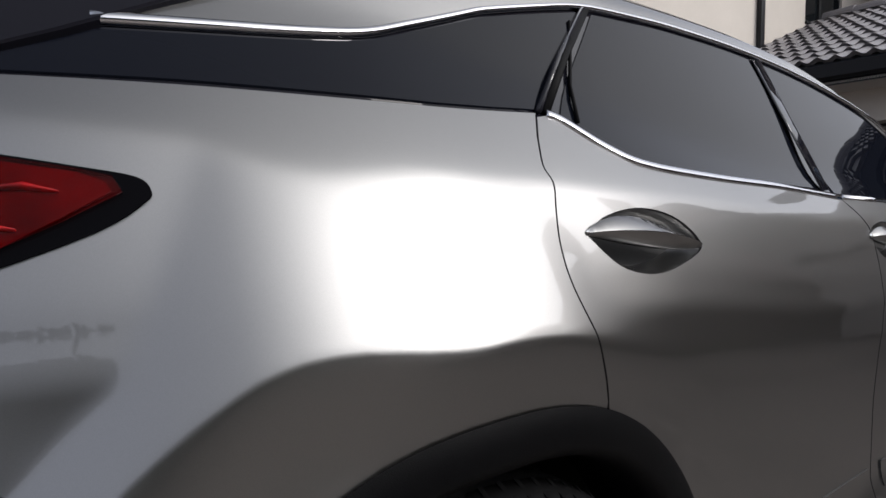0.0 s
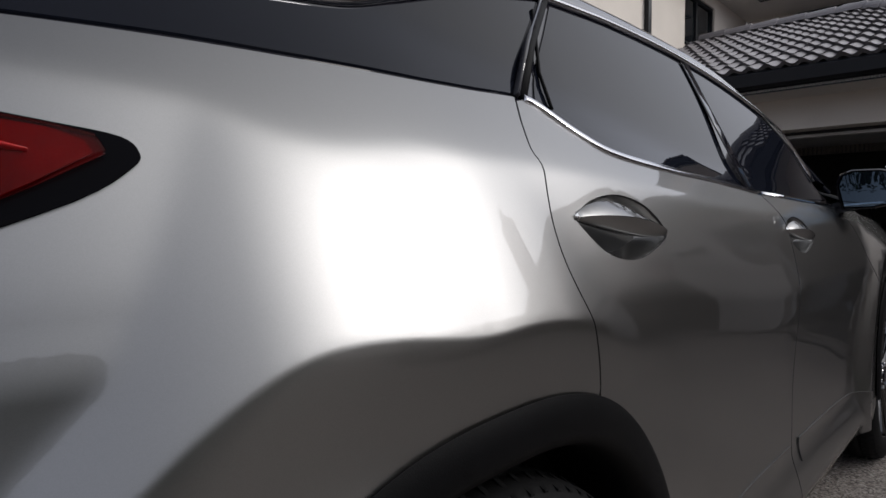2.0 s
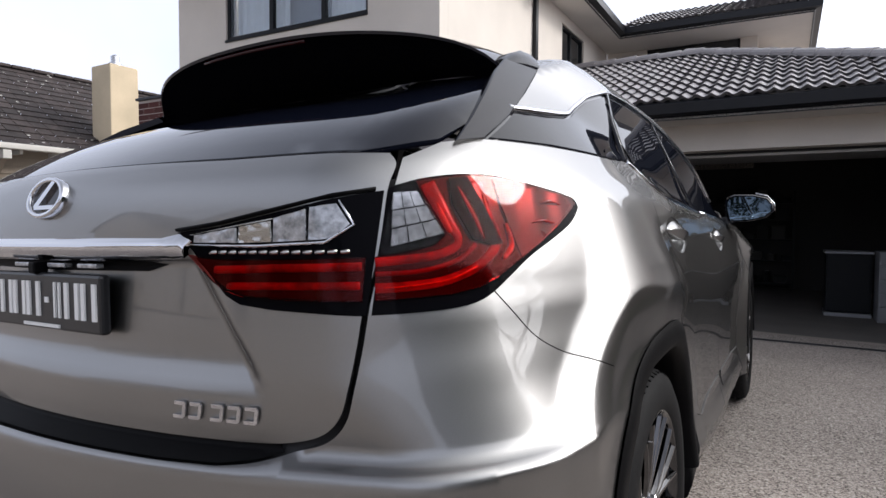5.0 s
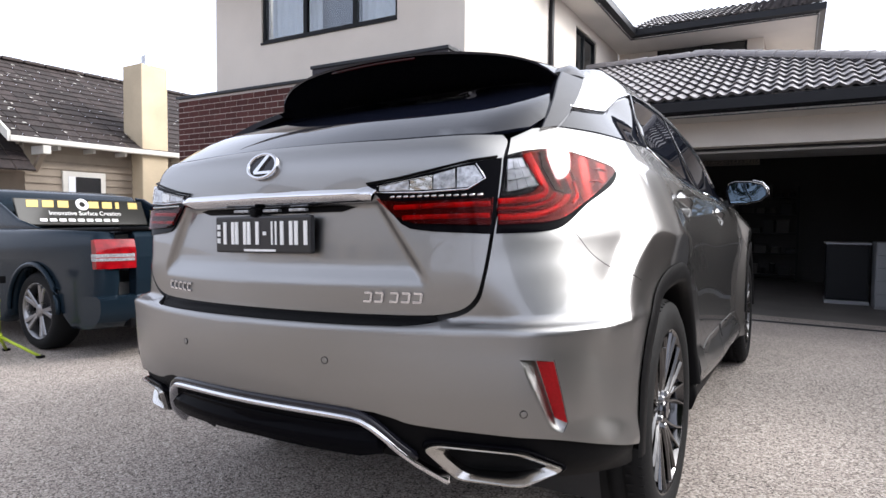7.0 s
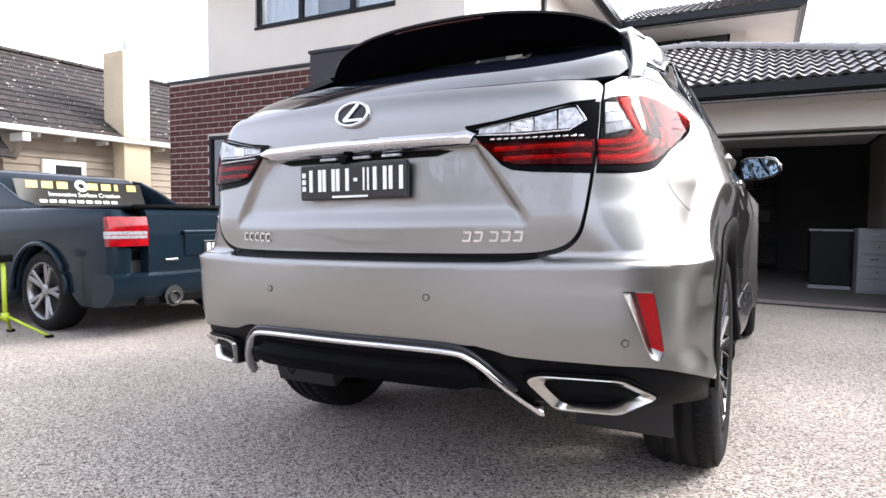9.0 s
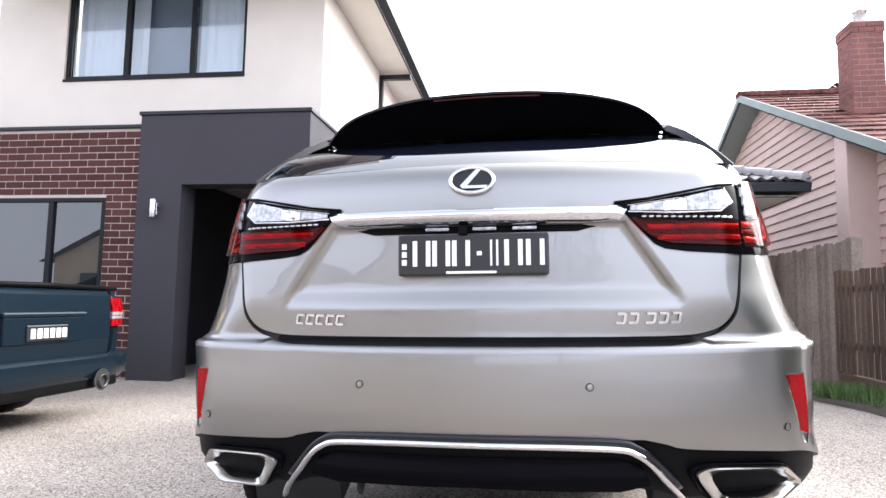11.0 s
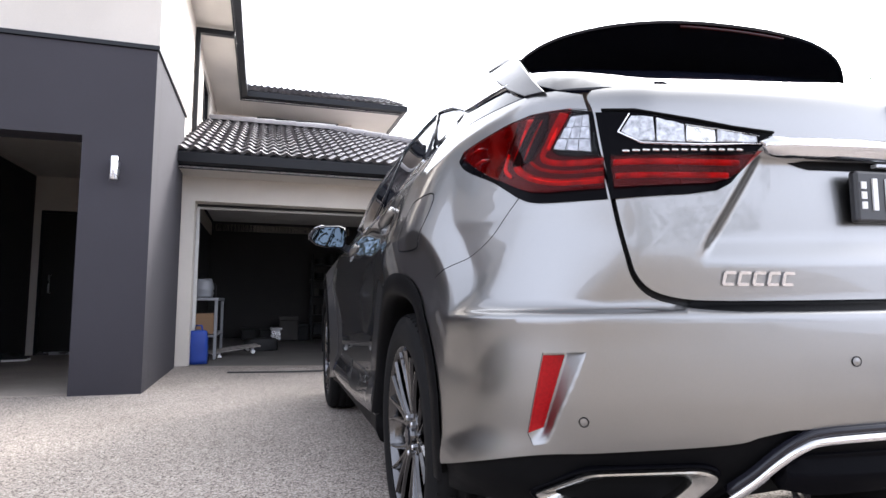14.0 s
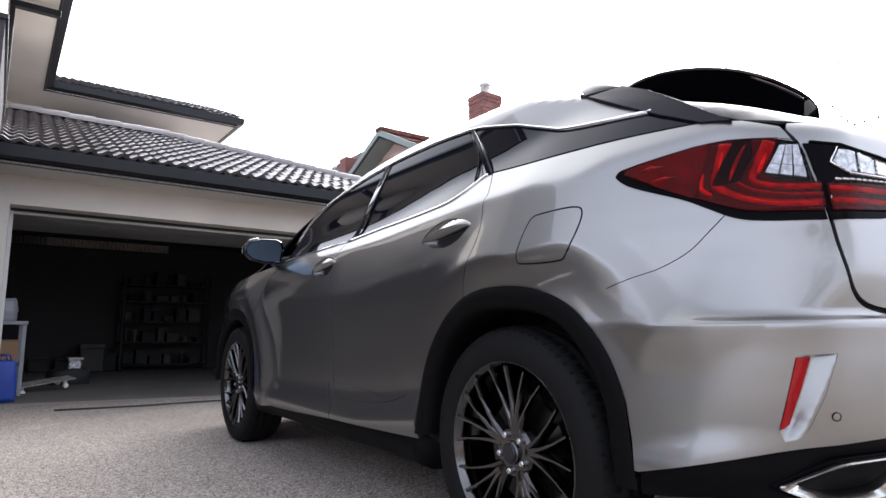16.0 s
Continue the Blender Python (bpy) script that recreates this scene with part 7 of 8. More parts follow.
coursed_roof(oh, M_SHINGLE, ((-13.5, -27.4, 2.75), (-13.5, -18.5, 2.75), (-7.75, -18.5, 5.75), (-7.75, -27.4, 5.75)), 10)
for x in (-11.4, -6.2):
    part("window", box(x, -18.99, .9, x + 1.8, -18.9, 2.2, .02), M_PANE, oh)
part("door", box(-8.6, -18.99, 0, -7.7, -18.92, 2.1, .01), M_DOOR, oh)
copy_thing(oh, pose(-11.6, -.5, 0))


def garden_tree(x, y, height, spread, seed):
    """A broad tree: forked trunk and a crown of loose leaf clumps."""
    rnd = random.Random(seed)
    t = thing("garden_tree", "dark green broad-leaved tree out of view, for the car's reflections", "tree", pose(x, y, ground_z(x, y)))
    bm = tube([(0, 0, -.1), (.05, .02, height * .2), (-.03, .05, height * .4), (.05, 0, height * .6)], [.19, .15, .12, .07], 10)
    limbs = []
    for k in range(7):
        a, h = k * 2.4, height * (.28 + .05 * k)
        end = Vector((math.cos(a) * spread * .62, math.sin(a) * spread * .62, h + height * .25))
        tube([(0, .03, h), end * .5 + Vector((0, 0, h * .45)), end], [.08, .05, .02], 6, bm=bm)
        limbs.append(end)
    part("trunk", bm, M_BARK, t, smooth=True)
    verts, faces = [], []
    for k in range(130):
        c = rnd.choice(limbs) + Vector((rnd.gauss(0, spread * .28), rnd.gauss(0, spread * .28), rnd.gauss(0, height * .11)))
        for q in range(26):
            p = c + Vector((rnd.gauss(0, .22), rnd.gauss(0, .22), rnd.gauss(0, .18)))
            d = Vector((rnd.gauss(0, 1), rnd.gauss(0, 1), rnd.gauss(0, .6))).normalized()
            s = d.orthogonal().normalized() * .045
            n = len(verts)
            verts += [p - d * .08, p + s, p + d * .09, p - s]
            faces.append((n, n + 1, n + 2, n + 3))
    me = bpy.data.meshes.new("crown")
    me.from_pydata(verts, [], faces)
    me.materials.append(M_LEAF)
    crown = new("crown", me)
    crown.parent = t
    tagged(crown, kind="stuff")


M_BARK = material("grey_bark", (0.10, 0.08, 0.065), rough=0.9, grain=0.3, grain_scale=20, bump=0.6, bump_scale=30)
M_LEAF = material("dark_leaf", (0.035, 0.060, 0.022), rough=0.5, per_piece=0.3)


def hedge(x0, x1, y0, y1, top, seed):
    """A clipped hedge: a dark woody core under a skin of small leaves."""
    rnd = random.Random(seed)
    h = thing("hedge", "tall dark green hedge added out of view to darken the car's reflections", "hedge", pose(0, 0, ground_z(x0, (y0 + y1) / 2) - .02))
    part("branches", box(x0 + .08, y0 + .08, 0, x1 - .08, y1 - .08, top - .1, .06), M_LEAF, h)
    verts, faces = [], []
    for _ in range(5200):
        p = Vector((rnd.uniform(x0, x1), rnd.uniform(y0, y1), rnd.uniform(.05, top)))
        k = rnd.random()
        if k < .6:
            p.x = x0 + abs(rnd.gauss(0, .05))
        elif k < .8:
            p.z = top - abs(rnd.gauss(0, .06))
        elif k < .9:
            p.y = y0 + abs(rnd.gauss(0, .05))
        else:
            p.y = y1 - abs(rnd.gauss(0, .05))
        d = Vector((rnd.gauss(0, 1), rnd.gauss(0, 1), rnd.gauss(0, .6))).normalized()
        s = d.orthogonal().normalized() * .03
        n = len(verts)
        verts += [p - d * .05, p + s, p + d * .06, p - s]
        faces.append((n, n + 1, n + 2, n + 3))
    me = bpy.data.meshes.new("foliage")
    me.from_pydata(verts, [], faces)
    me.materials.append(M_LEAF)
    crown = new("foliage", me)
    crown.parent = h
    tagged(crown, kind="stuff")


# hedge added out of view to darken what the car's right side mirrors
hedge(4.3, 5.0, -3.4, 0.9, 2.1, 21)
garden_tree(21.0, 11.5, 9.5, 3.4, 9)
garden_tree(24.0, 7.0, 9.0, 3.2, 11)
# two trees added out of view to darken the horizon the tail mirrors
garden_tree(-1.5, -15.5, 5.4, 2.6, 13)
garden_tree(4.5, -17.0, 5.8, 2.8, 15)


# ---------------------------------------------------------------- the dark blue utility
M_UTERIM = material("grey_alloy", (0.26, 0.26, 0.27), rough=0.3, metal=1.0, rough_var=0.05)
M_BLUE = car_paint("dark_blue_paint", (0.010, 0.019, 0.029), 0.4, 0.22)
M_BLUE.node_tree.nodes["Principled BSDF"].inputs["Specular IOR Level"].default_value = 0.1
M_BLUE.node_tree.nodes["Principled BSDF"].inputs["Coat Weight"].default_value = 0.08
M_SIGN = material("gold_sign_print", (0.62, 0.45, 0.12), rough=0.5)
M_UTEGLASS = material("signed_dark_glass", (0.022, 0.022, 0.020), rough=0.12, spec=0.5)
fx, fy = -0.99994, -0.0106
UTE = LEAN @ Matrix(((fx, -fy, 0, -3.266), (fy, fx, 0, 0.45), (0, 0, 1, 0), (0, 0, 0, 1)))
ute = thing("utility", "dark blue utility car with a covered tray and signed rear window", "car", UTE)


def side_panel(profile, y0, y1, bevel=0.03):
    """A body side from an outline of (forward, up), between y0 and y1, with rounded edges."""
    bm = prism([Vector((l, y0, z)) for l, z in profile], (0, y1 - y0, 0))
    if bevel:
        es = [e for e in bm.edges if abs(e.verts[0].co.y - e.verts[1].co.y) < 1e-6]
        bmesh.ops.bevel(bm, geom=es, offset=bevel, segments=4, profile=0.5, affect="EDGES")
    return bm


def corner(y):
    """How far the tail draws forward towards its rounded corners."""
    d = abs(y + .94) / .96
    return .10 * max(0, (d - .71) / .29) ** 1.4


def loft_across(profile, y0, y1, shift, n=24):
    """A closed outline of (forward, up) carried across the car, drawn forward by shift(y)."""
    bm = bmesh.new()
    rows = []
    for k in range(n + 1):
        y = y0 + (y1 - y0) * k / n
        rows.append([bm.verts.new((l + shift(y) * (l < .2), y, z)) for l, z in profile])
    for a, b in zip(rows, rows[1:]):
        for q in range(len(profile)):
            r = (q + 1) % len(profile)
            bm.faces.new((a[q], a[r], b[r], b[q]))
    bm.faces.new(rows[0])
    bm.faces.new(rows[-1])
    bmesh.ops.recalc_face_normals(bm, faces=bm.faces)
    for e in bm.edges:
        e.smooth = e.calc_face_angle(0) < 0.7
    return bm


def wheel_gap(c, r, n=14, start=180, end=0):
    return [(c + r * math.cos(radians(start + (end - start) * k / n)), .335 + r * math.sin(radians(start + (end - start) * k / n))) for k in range(n + 1)]


prof = [(.02, .30), (.02, .50), (.0, .62), (.015, .90), (.06, 1.0), (1.2, 1.03), (2.0, 1.04), (2.6, 1.02), (3.6, .98), (4.55, .88), (4.75, .62), (4.75, .25)] + [(4.2, .22)] + wheel_gap(3.92, .385, start=0, end=180) + [(3.4, .2), (1.6, .2)] + wheel_gap(1.04, .385, start=0, end=180) + [(.5, .22), (.1, .25)]
for y0, y1, nm in ((-.16, 0.0, "left"), (-1.88, -1.72, "right")):
    bm = side_panel(prof, y0, y1, .05)
    for v in bm.verts:
        if v.co.x < .16:
            v.co.x += corner(v.co.y)
    part("body_side", bm, M_BLUE, ute, smooth=True)
# flared arch lip
for y in (.012,):
    pts = [(l, y, z) for l, z in wheel_gap(1.04, .40, 24)]
    part("arch_flare", tube(pts, .022, 8), M_BLUE, ute, smooth=True)
part("tray_floor", box(.1, -1.75, .38, 4.6, -.13, .60), M_BLACK, ute)
tg = part("tailgate", side_panel([(.0, .50), (-.015, .62), (-.012, .80), (.0, .96), (.035, 1.005), (.10, 1.005), (.10, .50)], -1.625, -.255, .012), M_BLUE, ute, "tailgate of the tray", smooth=False)
part("plate_recess", box(-.03, -1.30, .62, -.005, -.58, .80, .008), M_BLUE, tg)
part("grab_bar", box(-.045, -1.32, .80, -.01, -.56, .835, .012), M_BLUE, tg)
up = part("number_plate", box(-.042, -1.13, .635, -.03, -.76, .745, .006), M_PLATE, tg, "black number plate")
for k in range(6):
    part("plate_bar", box(-.0445, -1.115 + .057 * k, .655, -.042, -1.115 + .057 * k + .04, .722), M_WHITE, up)
part("name_badge", box(-.022, -.52, .585, -.008, -.40, .605, .004), M_CHROME, tg)
part("tonneau_cover", box(.05, -1.76, 1.0, 1.95, -.12, 1.035, .015), M_CLAD, ute, "black soft tray cover")
part("tonneau_edge", tube([(.03, -1.72, 1.02), (.02, -.94, 1.028), (.03, -.16, 1.02)], .018, 8), M_CLAD, ute, smooth=True)
bp = part("bumper", loft_across([(-.055, .33), (-.08, .40), (-.075, .48), (-.03, .505), (.12, .505), (.30, .48), (.30, .24), (.05, .25)], -1.90, .02, corner), M_BLUE, ute, "rear bumper", smooth=True)
part("bumper_step", box(-.04, -1.70, .245, .10, -.18, .335, .02), M_CLAD, bp)
for y in (-.42, -1.46):
    ex = part("exhaust_tip", lathe([(.0, .048), (-.10, .050), (-.105, .046), (-.09, .040), (.0, .038)], Matrix.Translation((-.0, y, .30)), 24), M_DISC, bp, smooth=True)
    part("exhaust_cut", lathe([(-.06, .0), (-.085, .085), (-.08, .0)], Matrix.Translation((.0, y, .31)), 20), M_BLACK, bp)
# tail lamps wrap the corners
for y0, y1 in ((-.25, .012), (-1.892, -1.63)):
    lamp = part("tail_lamp", loft_across([(-.02, .715), (-.022, .86), (-.0, .943), (.045, .938), (.03, .715)], y0, y1, corner, 10), M_RED, ute, "red and clear tail lamp", smooth=True)
    part("clear_band", loft_across([(-.026, .775), (-.026, .830), (.041, .830), (.037, .775)], y0 + .012, y1 + .003, corner, 10), M_CLEAR, lamp)
    part("lamp_ridge", loft_across([(-.027, .798), (-.027, .804), (.043, .804), (.043, .798)], y0 + .012, y1 + .003, corner, 10), M_RED, lamp)
# cab: pillars, rear window with its sign, roof, side glass
cab = part("cab", side_panel([(1.95, 1.02), (2.02, 1.20), (2.25, 1.40), (2.6, 1.455), (3.0, 1.44), (3.45, 1.28), (3.9, 1.0)], -1.70, -.18, .06), M_BLUE, ute, "cab roof and pillars", smooth=True)
for y0, y1 in ((-.16, -.12), (-1.76, -1.72)):
    bm = side_panel([(1.15, 1.03), (1.55, 1.12), (1.85, 1.26), (2.15, 1.38), (2.3, 1.40), (2.2, 1.02)], y0, y1, .015)
    part("sail_panel", bm, M_BLUE, ute, "sloping sail panel behind the cab", smooth=True)
part("side_glass", side_panel([(2.35, 1.06), (2.32, 1.30), (2.55, 1.39), (2.95, 1.38), (3.4, 1.22), (3.62, 1.06)], -.20, -.165, .004), M_TINT, cab)
back = Matrix.Translation((1.925, -.94, 1.20)) @ Matrix.Rotation(radians(24), 4, "Y")
rw = part("rear_window", box(-.012, -.66, -.145, .012, .66, .15, .01), M_UTEGLASS, cab, "rear window covered by a dark sign")
rw.matrix_local = back


# a trade name in gold shapes, a swirl, a line of words
def mark(x, w, h=.075, z=.05, lean=.012):
    corners = [(x, z), (x + w, z), (x + w + lean, z + h), (x + lean, z + h)]
    part("sign_mark", prism([Vector((-.0165, -p, q)) for p, q in corners], (.004, 0, 0)), M_SIGN, rw)


for k in range(8):
    if k != 3:
        mark(-.56 + .145 * k + (.02 if k > 3 else 0), .04 if k == 6 else .105)
part("sign_swirl", lathe([(-.014, .03), (-.018, .045), (-.018, .062), (-.014, .066)], Matrix.Translation((0, .02, .09)), 28), M_WHITE, rw)
words = bpy.data.curves.new("sign_words", "FONT")
words.body, words.size, words.extrude, words.align_x = "Innovative Surface Creation", 0.066, 0.001, "CENTER"
wo = new("sign_words", words)
wo.data.materials.append(M_WHITE)
wo.parent = rw
wo.matrix_local = Matrix.Translation((-.0175, 0, -.035)) @ Matrix(((0, 0, -1, 0), (-1, 0, 0, 0), (0, 1, 0, 0), (0, 0, 0, 1)))
for k in range(9):
    part("sign_bar", box(-.016, .40 - .09 * k, -.105, -.0125, .465 - .09 * k, -.075), M_WHITE, rw)


def ute_wheel(l, y, way):
    m = Matrix.Translation((l, y, .335)) @ Matrix.Rotation(radians(90 * way), 4, "Z")
    w = part("wheel", lathe([(-.19, .235), (-.17, .222), (-.03, .215), (-.005, .232), (.0, .238), (-.004, .242)], m, 40), M_UTERIM, ute, "silver alloy wheel", smooth=True)
    part("tyre", lathe([(-.20, .235), (-.22, .27), (-.215, .31), (-.18, .333), (-.03, .333), (.0, .312), (.01, .275), (.0, .24)], m, 48), M_RUBBER, w, smooth=True)
    part("drum", lathe([(-.09, .0), (-.09, .20), (-.12, .20)], m, 24), M_BLACK, w)
    part("hub", lathe([(-.06, .06), (-.02, .055), (-.012, .03), (-.012, .0)], m, 20), M_UTERIM, w)
    for k in range(5):
        for s in (-1, 1):
            bm = bmesh.new()
            secs = []
            for t in (0, .5, 1):
                r, a = .04 + .185 * t, 2 * math.pi * (k + s * (.10 + .03 * t)) / 5
                c = Vector((-.03 + .02 * t, r * math.cos(a), r * math.sin(a)))
                tan = Vector((0, -math.sin(a), math.cos(a))) * (.016 + .006 * t)
                secs.append([bm.verts.new(m @ p) for p in (c - tan, c - tan * .6 + Vector((.008, 0, 0)), c + tan * .6 + Vector((.008, 0, 0)), c + tan)])
            for a, b in zip(secs, secs[1:]):
                for q in range(3):
                    bm.faces.new((a[q], a[q + 1], b[q + 1], b[q]))
            bmesh.ops.recalc_face_normals(bm, faces=bm.faces)
            part("spoke", bm, M_UTERIM, w)


ute_wheel(1.04, -.02, 1)
ute_wheel(1.04, -1.86, -1)
ute_wheel(3.92, -.02, 1)
part("mirror", box(3.15, .0, 1.02, 3.28, .14, 1.16, .03), M_BLUE, ute, smooth=True)

# lime tripod stand beside it
M_LIME = material("lime_paint", (0.36, 0.46, 0.03), rough=0.45, stain=0.1)
st = thing("tripod_stand", "lime green tripod light stand standing on the drive", "tripod", LEAN @ Matrix.Translation((-4.24, 0.14, 0)))
part("mast", tube([(0, 0, .16), (0, 0, .62)], .017, 10), M_LIME, st, smooth=True)
part("head", box(-.05, -.05, .60, .05, .05, .66, .01), M_CLAD, st)
part("collar", tube([(0, 0, .14), (0, 0, .20)], .028, 10), M_LIME, st, smooth=True)
for k in range(3):
    a = radians(29 + 120 * k)
    leg = part("leg", tube([(.02 * math.cos(a), .02 * math.sin(a), .17), (.34 * math.cos(a), .34 * math.sin(a), .012)], .012, 8), M_LIME, st, smooth=True)
    part("foot", box(.34 * math.cos(a) - .025, .34 * math.sin(a) - .025, 0, .34 * math.cos(a) + .025, .34 * math.sin(a) + .025, .022, .005), M_CLAD, leg)


# ---------------------------------------------------------------- things in the garage
M_CARD = material("brown_cardboard", (0.30, 0.18, 0.10), rough=0.85, stain=0.1)
M_DARKBOX = material("dark_grey_box", (0.05, 0.045, 0.042), rough=0.7, stain=0.2)
M_BLUEBAG = material("blue_woven_bag", (0.01, 0.045, 0.28), rough=0.55, stain=0.15, bump=0.3, bump_scale=200)
M_PLASTIC = material("white_plastic", (0.24, 0.245, 0.26), rough=0.4, stain=0.05)
M_PINKBIT = material("printed_board", (0.26, 0.235, 0.215), rough=0.5, stain=0.6, stain_scale=14)


def floor_at(u, v):
    w = at_house(u, v, 0)
    return ground_z(w.x, w.y) + 0.006 - HOUSE.translation.z


def spot(u, v, turn=0.0):
    return HOUSE @ pose(u, v, floor_at(u, v), 0, 0, turn)


tb = thing("work_table", "white steel work table with a low shelf", "table", spot(.19, 3.78))
part("top", box(-.23, -.75, .80, .23, .75, .84, .006), M_PLASTIC, tb)
part("shelf", box(-.21, -.72, .30, .21, .72, .33, .004), M_PLASTIC, tb)
for x in (-.20, .20):
    for y in (-.71, .71):
        part("leg", box(x - .02, y - .02, 0, x + .02, y + .02, .80, .003), M_PLASTIC, tb)


def carton(u, v, z, w, d, h, turn, mat, label, name="carton"):
    c = thing(name, label, "box", HOUSE @ pose(u, v, floor_at(u, v) + z, 0, 0, turn))
    part("body", box(-w / 2, -d / 2, 0, w / 2, d / 2, h, .006), mat, c)
    part("flap", box(-w / 2, -d / 2 - .002, h, w / 2, -.004, h + .006), mat, c)
    part("flap", box(-w / 2, .004, h, w / 2, d / 2 + .002, h + .006), mat, c)
    part("tape", box(-w / 2 - .001, -.025, h + .007, w / 2 + .001, .025, h + .009), M_PINKBIT, c)


carton(.18, 3.40, .336, .32, .36, .28, 4, M_CARD, "brown cardboard carton on the table's shelf")
carton(.18, 3.95, .336, .30, .40, .22, -6, M_CARD, "brown cardboard carton on the table's shelf")


def soft_bag(name, label, m, w, d, h, mat, seed, handles=True):
    rng = random.Random(seed)
    bm = bmesh.new()
    loops = []
    for k in range(9):
        t = k / 8
        f = 1 - .12 * abs(t - .45) - (.18 * max(0, t - .75) * 4 * .4)
        ring = []
        for q in range(20):
            a = 2 * math.pi * q / 20
            e = 1 + rng.uniform(-.05, .05)
            sx = math.copysign(abs(math.cos(a)) ** .6, math.cos(a))
            sy = math.copysign(abs(math.sin(a)) ** .6, math.sin(a))
            ring.append(bm.verts.new((w / 2 * f * e * sx, d / 2 * f * e * sy, h * t + rng.uniform(-.008, .008) * (k > 0))))
        loops.append(ring)
    for a, b in zip(loops, loops[1:]):
        for q in range(20):
            bm.faces.new((a[q], a[(q + 1) % 20], b[(q + 1) % 20], b[q]))
    bm.faces.new(loops[0])
    bm.faces.new(loops[-1])
    bmesh.ops.recalc_face_normals(bm, faces=bm.faces)
    b = thing(name, label, "bag", m)
    part("body", bm, mat, b, smooth=True)
    if handles:
        for y in (-d * .35, d * .35):
            part("strap", tube([(-w * .2, y, h * .95), (-w * .15, y, h * 1.15), (w * .15, y, h * 1.15), (w * .2, y, h * .95)], .008, 6), mat, b, smooth=True)


soft_bag("shopping_bag", "blue woven shopping bag standing at the garage door", spot(.22, 2.55, 8), .25, .30, .42, M_BLUEBAG, 1)
soft_bag("dark_bag", "soft dark bag lying on the garage floor", spot(1.0, 4.7, 20), .55, .35, .20, M_BLACK, 3, False)
soft_bag("bundle", "heap of wrapped white bundles on the table", HOUSE @ pose(.17, 3.45, floor_at(.17, 3.45) + .845), .30, .42, .26, M_PLASTIC, 4, False)
soft_bag("bundle", "dark bundle on the table", HOUSE @ pose(.17, 4.0, floor_at(.17, 4.0) + .845), .32, .4, .22, M_BLACK, 5, False)

sk = thing("scooter_deck", "patterned skateboard lying on the garage floor", "skateboard", HOUSE @ pose(.62, 3.62, floor_at(.62, 3.62) + .10, 8, -6, 24))
part("deck", box(-.38, -.10, 0, .38, .10, .018, .008), M_PINKBIT, sk)
for x in (-.25, .25):
    part("truck", box(x - .02, -.09, -.035, x + .02, .09, .0), M_STEEL, sk)
    for y in (-.09, .09):
        part("wheel", lathe([(-.02, .0), (-.02, .028), (.02, .028), (.02, .0)], Matrix.Translation((x, y, -.055)) @ Matrix.Rotation(radians(90), 4, "Z"), 16), M_WHITE, sk)

# hanging coat-like tool on the left wall, a framed board behind it
wl = in_house(thing("wall_hook_rail", "dark garments and a board hanging on the garage wall", "hanging"))
part("board", box(-.09, 3.3, 1.05, -.06, 3.75, 1.75), M_PINKBIT, wl)
part("garment", box(-.09, 4.1, 1.0, -.02, 4.5, 1.85, .03), M_BLACK, wl)

sh = thing("shelf_unit", "dark steel shelf unit packed with boxes and tins", "shelf", spot(2.81, 7.62))
for x in (-.78, .78):
    for y in (-.20, .20):
        part("upright", box(x - .02, y - .02, 0, x + .02, y + .02, 1.85), M_FRAME, sh)
levels = (.10, .52, .92, 1.30, 1.62)
for z in levels:
    part("shelf_board", box(-.80, -.22, z, .80, .22, z + .025), M_FRAME, sh)
rng = random.Random(5)
for z in levels:
    x = -.74
    while x < .62:
        w, h = rng.uniform(.10, .26), rng.uniform(.10, .28)
        mat = rng.choice((M_BLACK, M_DARKBOX, M_DARKBOX, M_FRAME, M_BLACK, M_FRAME))
        if rng.random() < .35:
            it = thing("paint_tin", "small round tin standing on the shelf unit", "tin", spot(2.81 + x + w / 2, 7.62) @ Matrix.Translation((0, 0, z + .026)))
            part("can", lathe([(0, .0), (0, w * .36), (h * .8, w * .36), (h * .8, w * .33), (h * .78, .0)], Matrix.Rotation(radians(-90), 4, "Y"), 16), mat, it)
            part("lid", lathe([(h * .78, w * .34), (h * .80, w * .30), (h * .80, .0)], Matrix.Rotation(radians(-90), 4, "Y"), 16), M_STEEL, it)
        else:
            it = thing("storage_box", "small storage box standing on the shelf unit", "box", spot(2.81 + x + w / 2, 7.62) @ Matrix.Translation((0, 0, z + .026)))
            part("body", box(-w * .45, -.14, 0, w * .45, .14, h * .85, .006), mat, it)
            part("lid", box(-w * .47, -.15, h * .85, w * .47, .15, h, .006), mat, it)
        x += w + .03

for k, (u, w, h, mat) in enumerate(((1.35, .34, .22, M_BLACK), (1.75, .38, .50, M_DARKBOX), (2.05, .22, .34, M_FRAME), (1.5, .22, .26, M_STEEL), (.95, .30, .24, M_BLACK))):
    it = thing("storage_tub", "lidded tub standing along the garage back wall", "tub", spot(u - .19, 7.55 - .12 * (k % 2)))
    part("body", box(-w / 2, -.17, 0, w / 2, .17, h * .85, .02), mat, it)
    part("lid", box(-w / 2 - .01, -.18, h * .85, w / 2 + .01, .18, h, .01), mat, it)

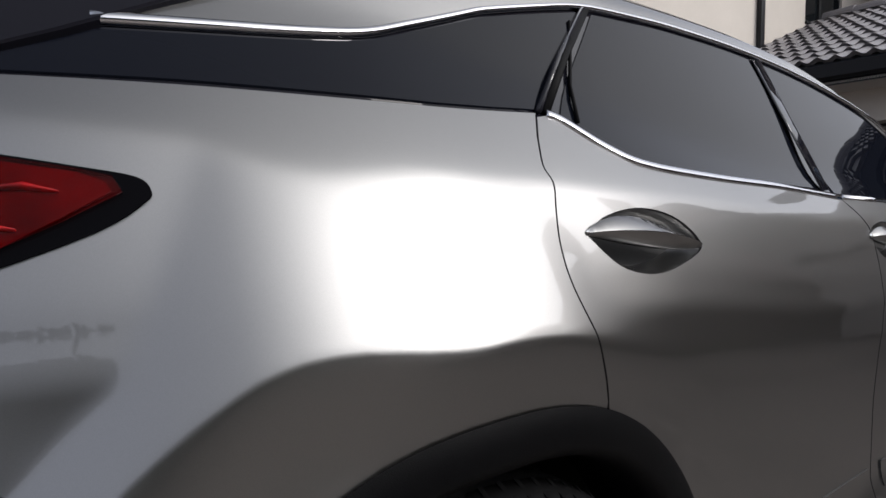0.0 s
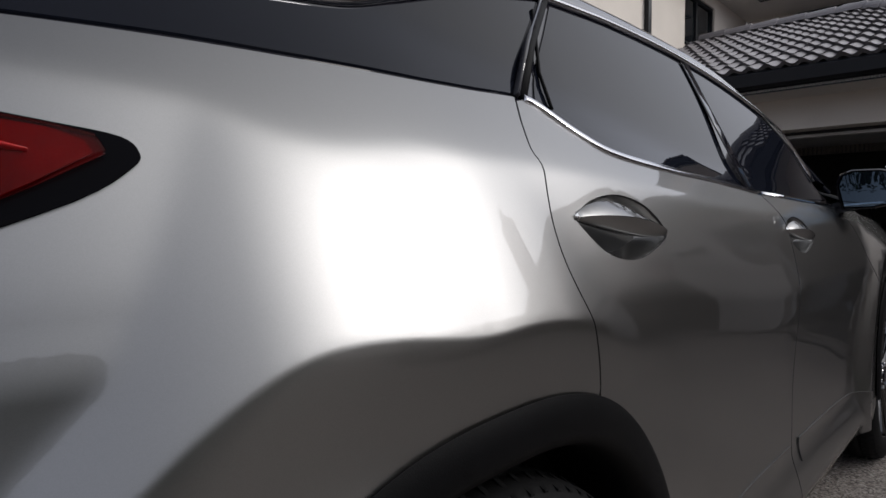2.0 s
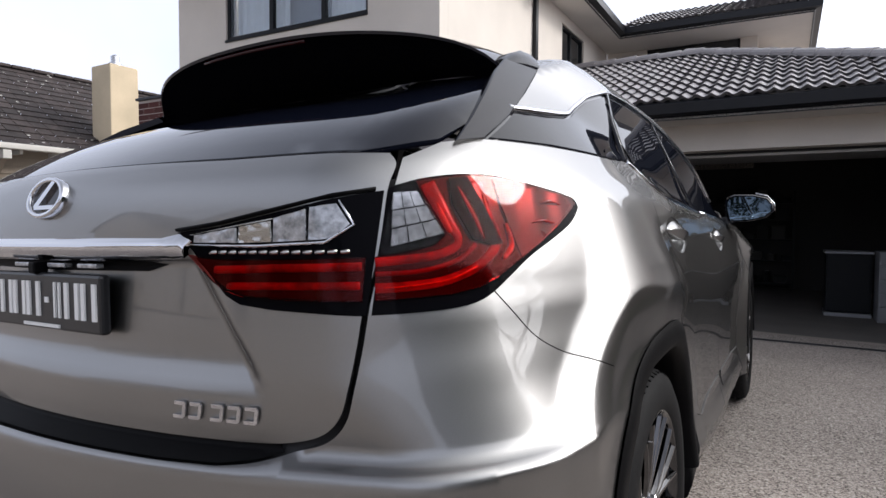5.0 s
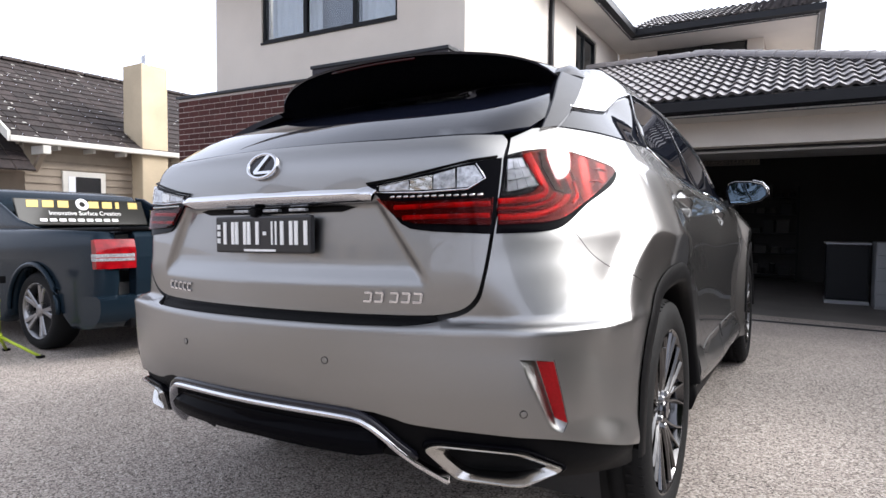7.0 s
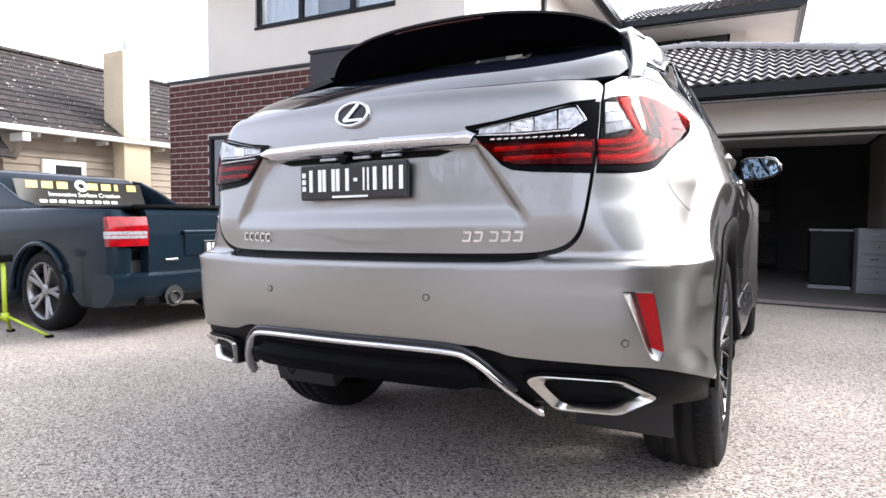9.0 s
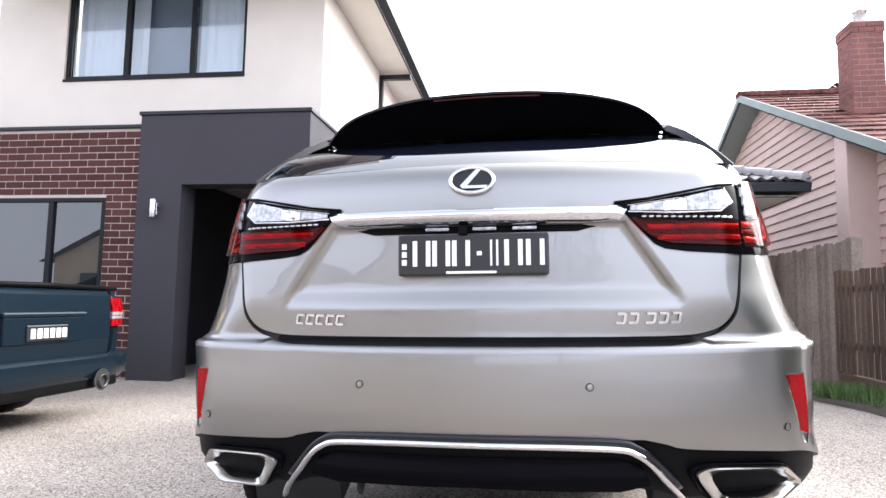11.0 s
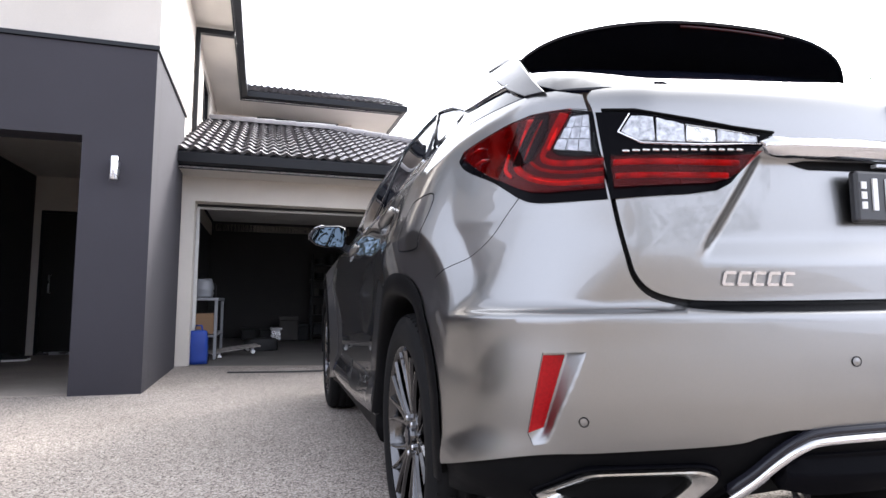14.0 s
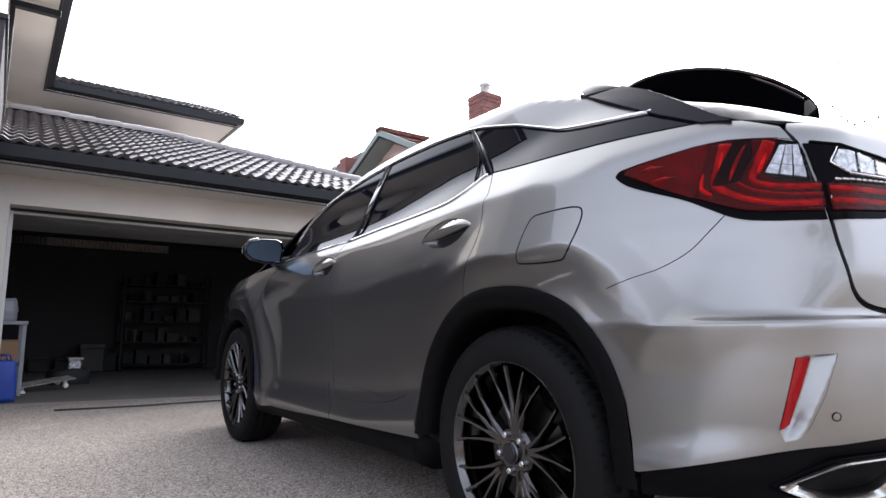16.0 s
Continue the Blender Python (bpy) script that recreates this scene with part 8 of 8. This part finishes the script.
dr = thing("drawer_tower", "pale plastic drawer tower beside a dark cabinet", "drawers", spot(4.72, 4.15, 0))
part("case", box(-.20, -.25, 0, .20, .25, .92, .01), M_PLASTIC, dr)
for k in range(5):
    d = part("drawer", box(-.19, -.268, .04 + .175 * k, .19, -.25, .20 + .175 * k, .008), M_PLASTIC, dr)
    part("handle", box(-.05, -.285, .13 + .175 * k, .05, -.268, .145 + .175 * k, .004), M_STEEL, d)
cb = thing("cabinet", "low dark cabinet with a pale top in the garage", "cabinet", spot(4.22, 4.5))
part("body", box(-.26, -.25, .06, .26, .25, .86, .006), M_FRAME, cb)
part("top", box(-.28, -.27, .86, .28, .27, .89, .004), M_PLASTIC, cb)
part("door", box(-.24, -.262, .08, .24, -.25, .84, .004), M_FRAME, cb)
part("foot", box(-.27, -.26, 0, .27, .26, .05), M_PLASTIC, cb)


# ---------------------------------------------------------------- face bricks of the house front
BRICK = mesh_from(box(-.115, 0, 0, .115, .10, .076, 0.003), "brick", M_BRICK)
HALF = mesh_from(box(-.055, 0, 0, .055, .10, .076, 0.003), "brick", M_BRICK)
face = bpy.data.objects["wall_brick"]
rest = bmesh.new()
for c in range(37):
    z = -.25 + .086 * c
    if z > 2.89:
        break
    u = -4.98 + (.115 if c % 2 else .0)
    first = True
    while u < -2.12:
        if c % 2 and first:
            centre, ln, me = -4.98 + .055, .11, HALF
            u = -4.98 + .12
        else:
            centre, ln, me = u + .115, .23, BRICK
            u += .24
            if centre + .115 > -2.085:
                centre, ln, me = centre - .058, .11, HALF
        first = False
        lo, hi = centre - ln / 2, centre + ln / 2
        if z + .076 > .75 and z < 2.08:
            if lo < -4.12 < hi:
                hi = -4.124
            elif lo < -2.55 < hi:
                lo = -2.546
            elif lo >= -4.12 and hi <= -2.55:
                continue
        if hi - lo < .02:
            continue
        if hi - lo < ln - .001:
            me = mesh_from(box((lo - hi) / 2, 0, 0, (hi - lo) / 2, .10, .076, 0.003), "brick", M_BRICK)
        centre, ln = (lo + hi) / 2, hi - lo
        if z > .42:
            b = new("brick", me)
            b.parent = face
            b.matrix_local = Matrix.Translation((centre, B_V + .006 + random.uniform(-.0015, .0015), z))
        else:
            box(centre - ln / 2, B_V + .006, z, centre + ln / 2, B_V + .05, z + .076, 0, rest)
tagged(part("brick_courses", rest, M_BRICK, face), kind="stuff")
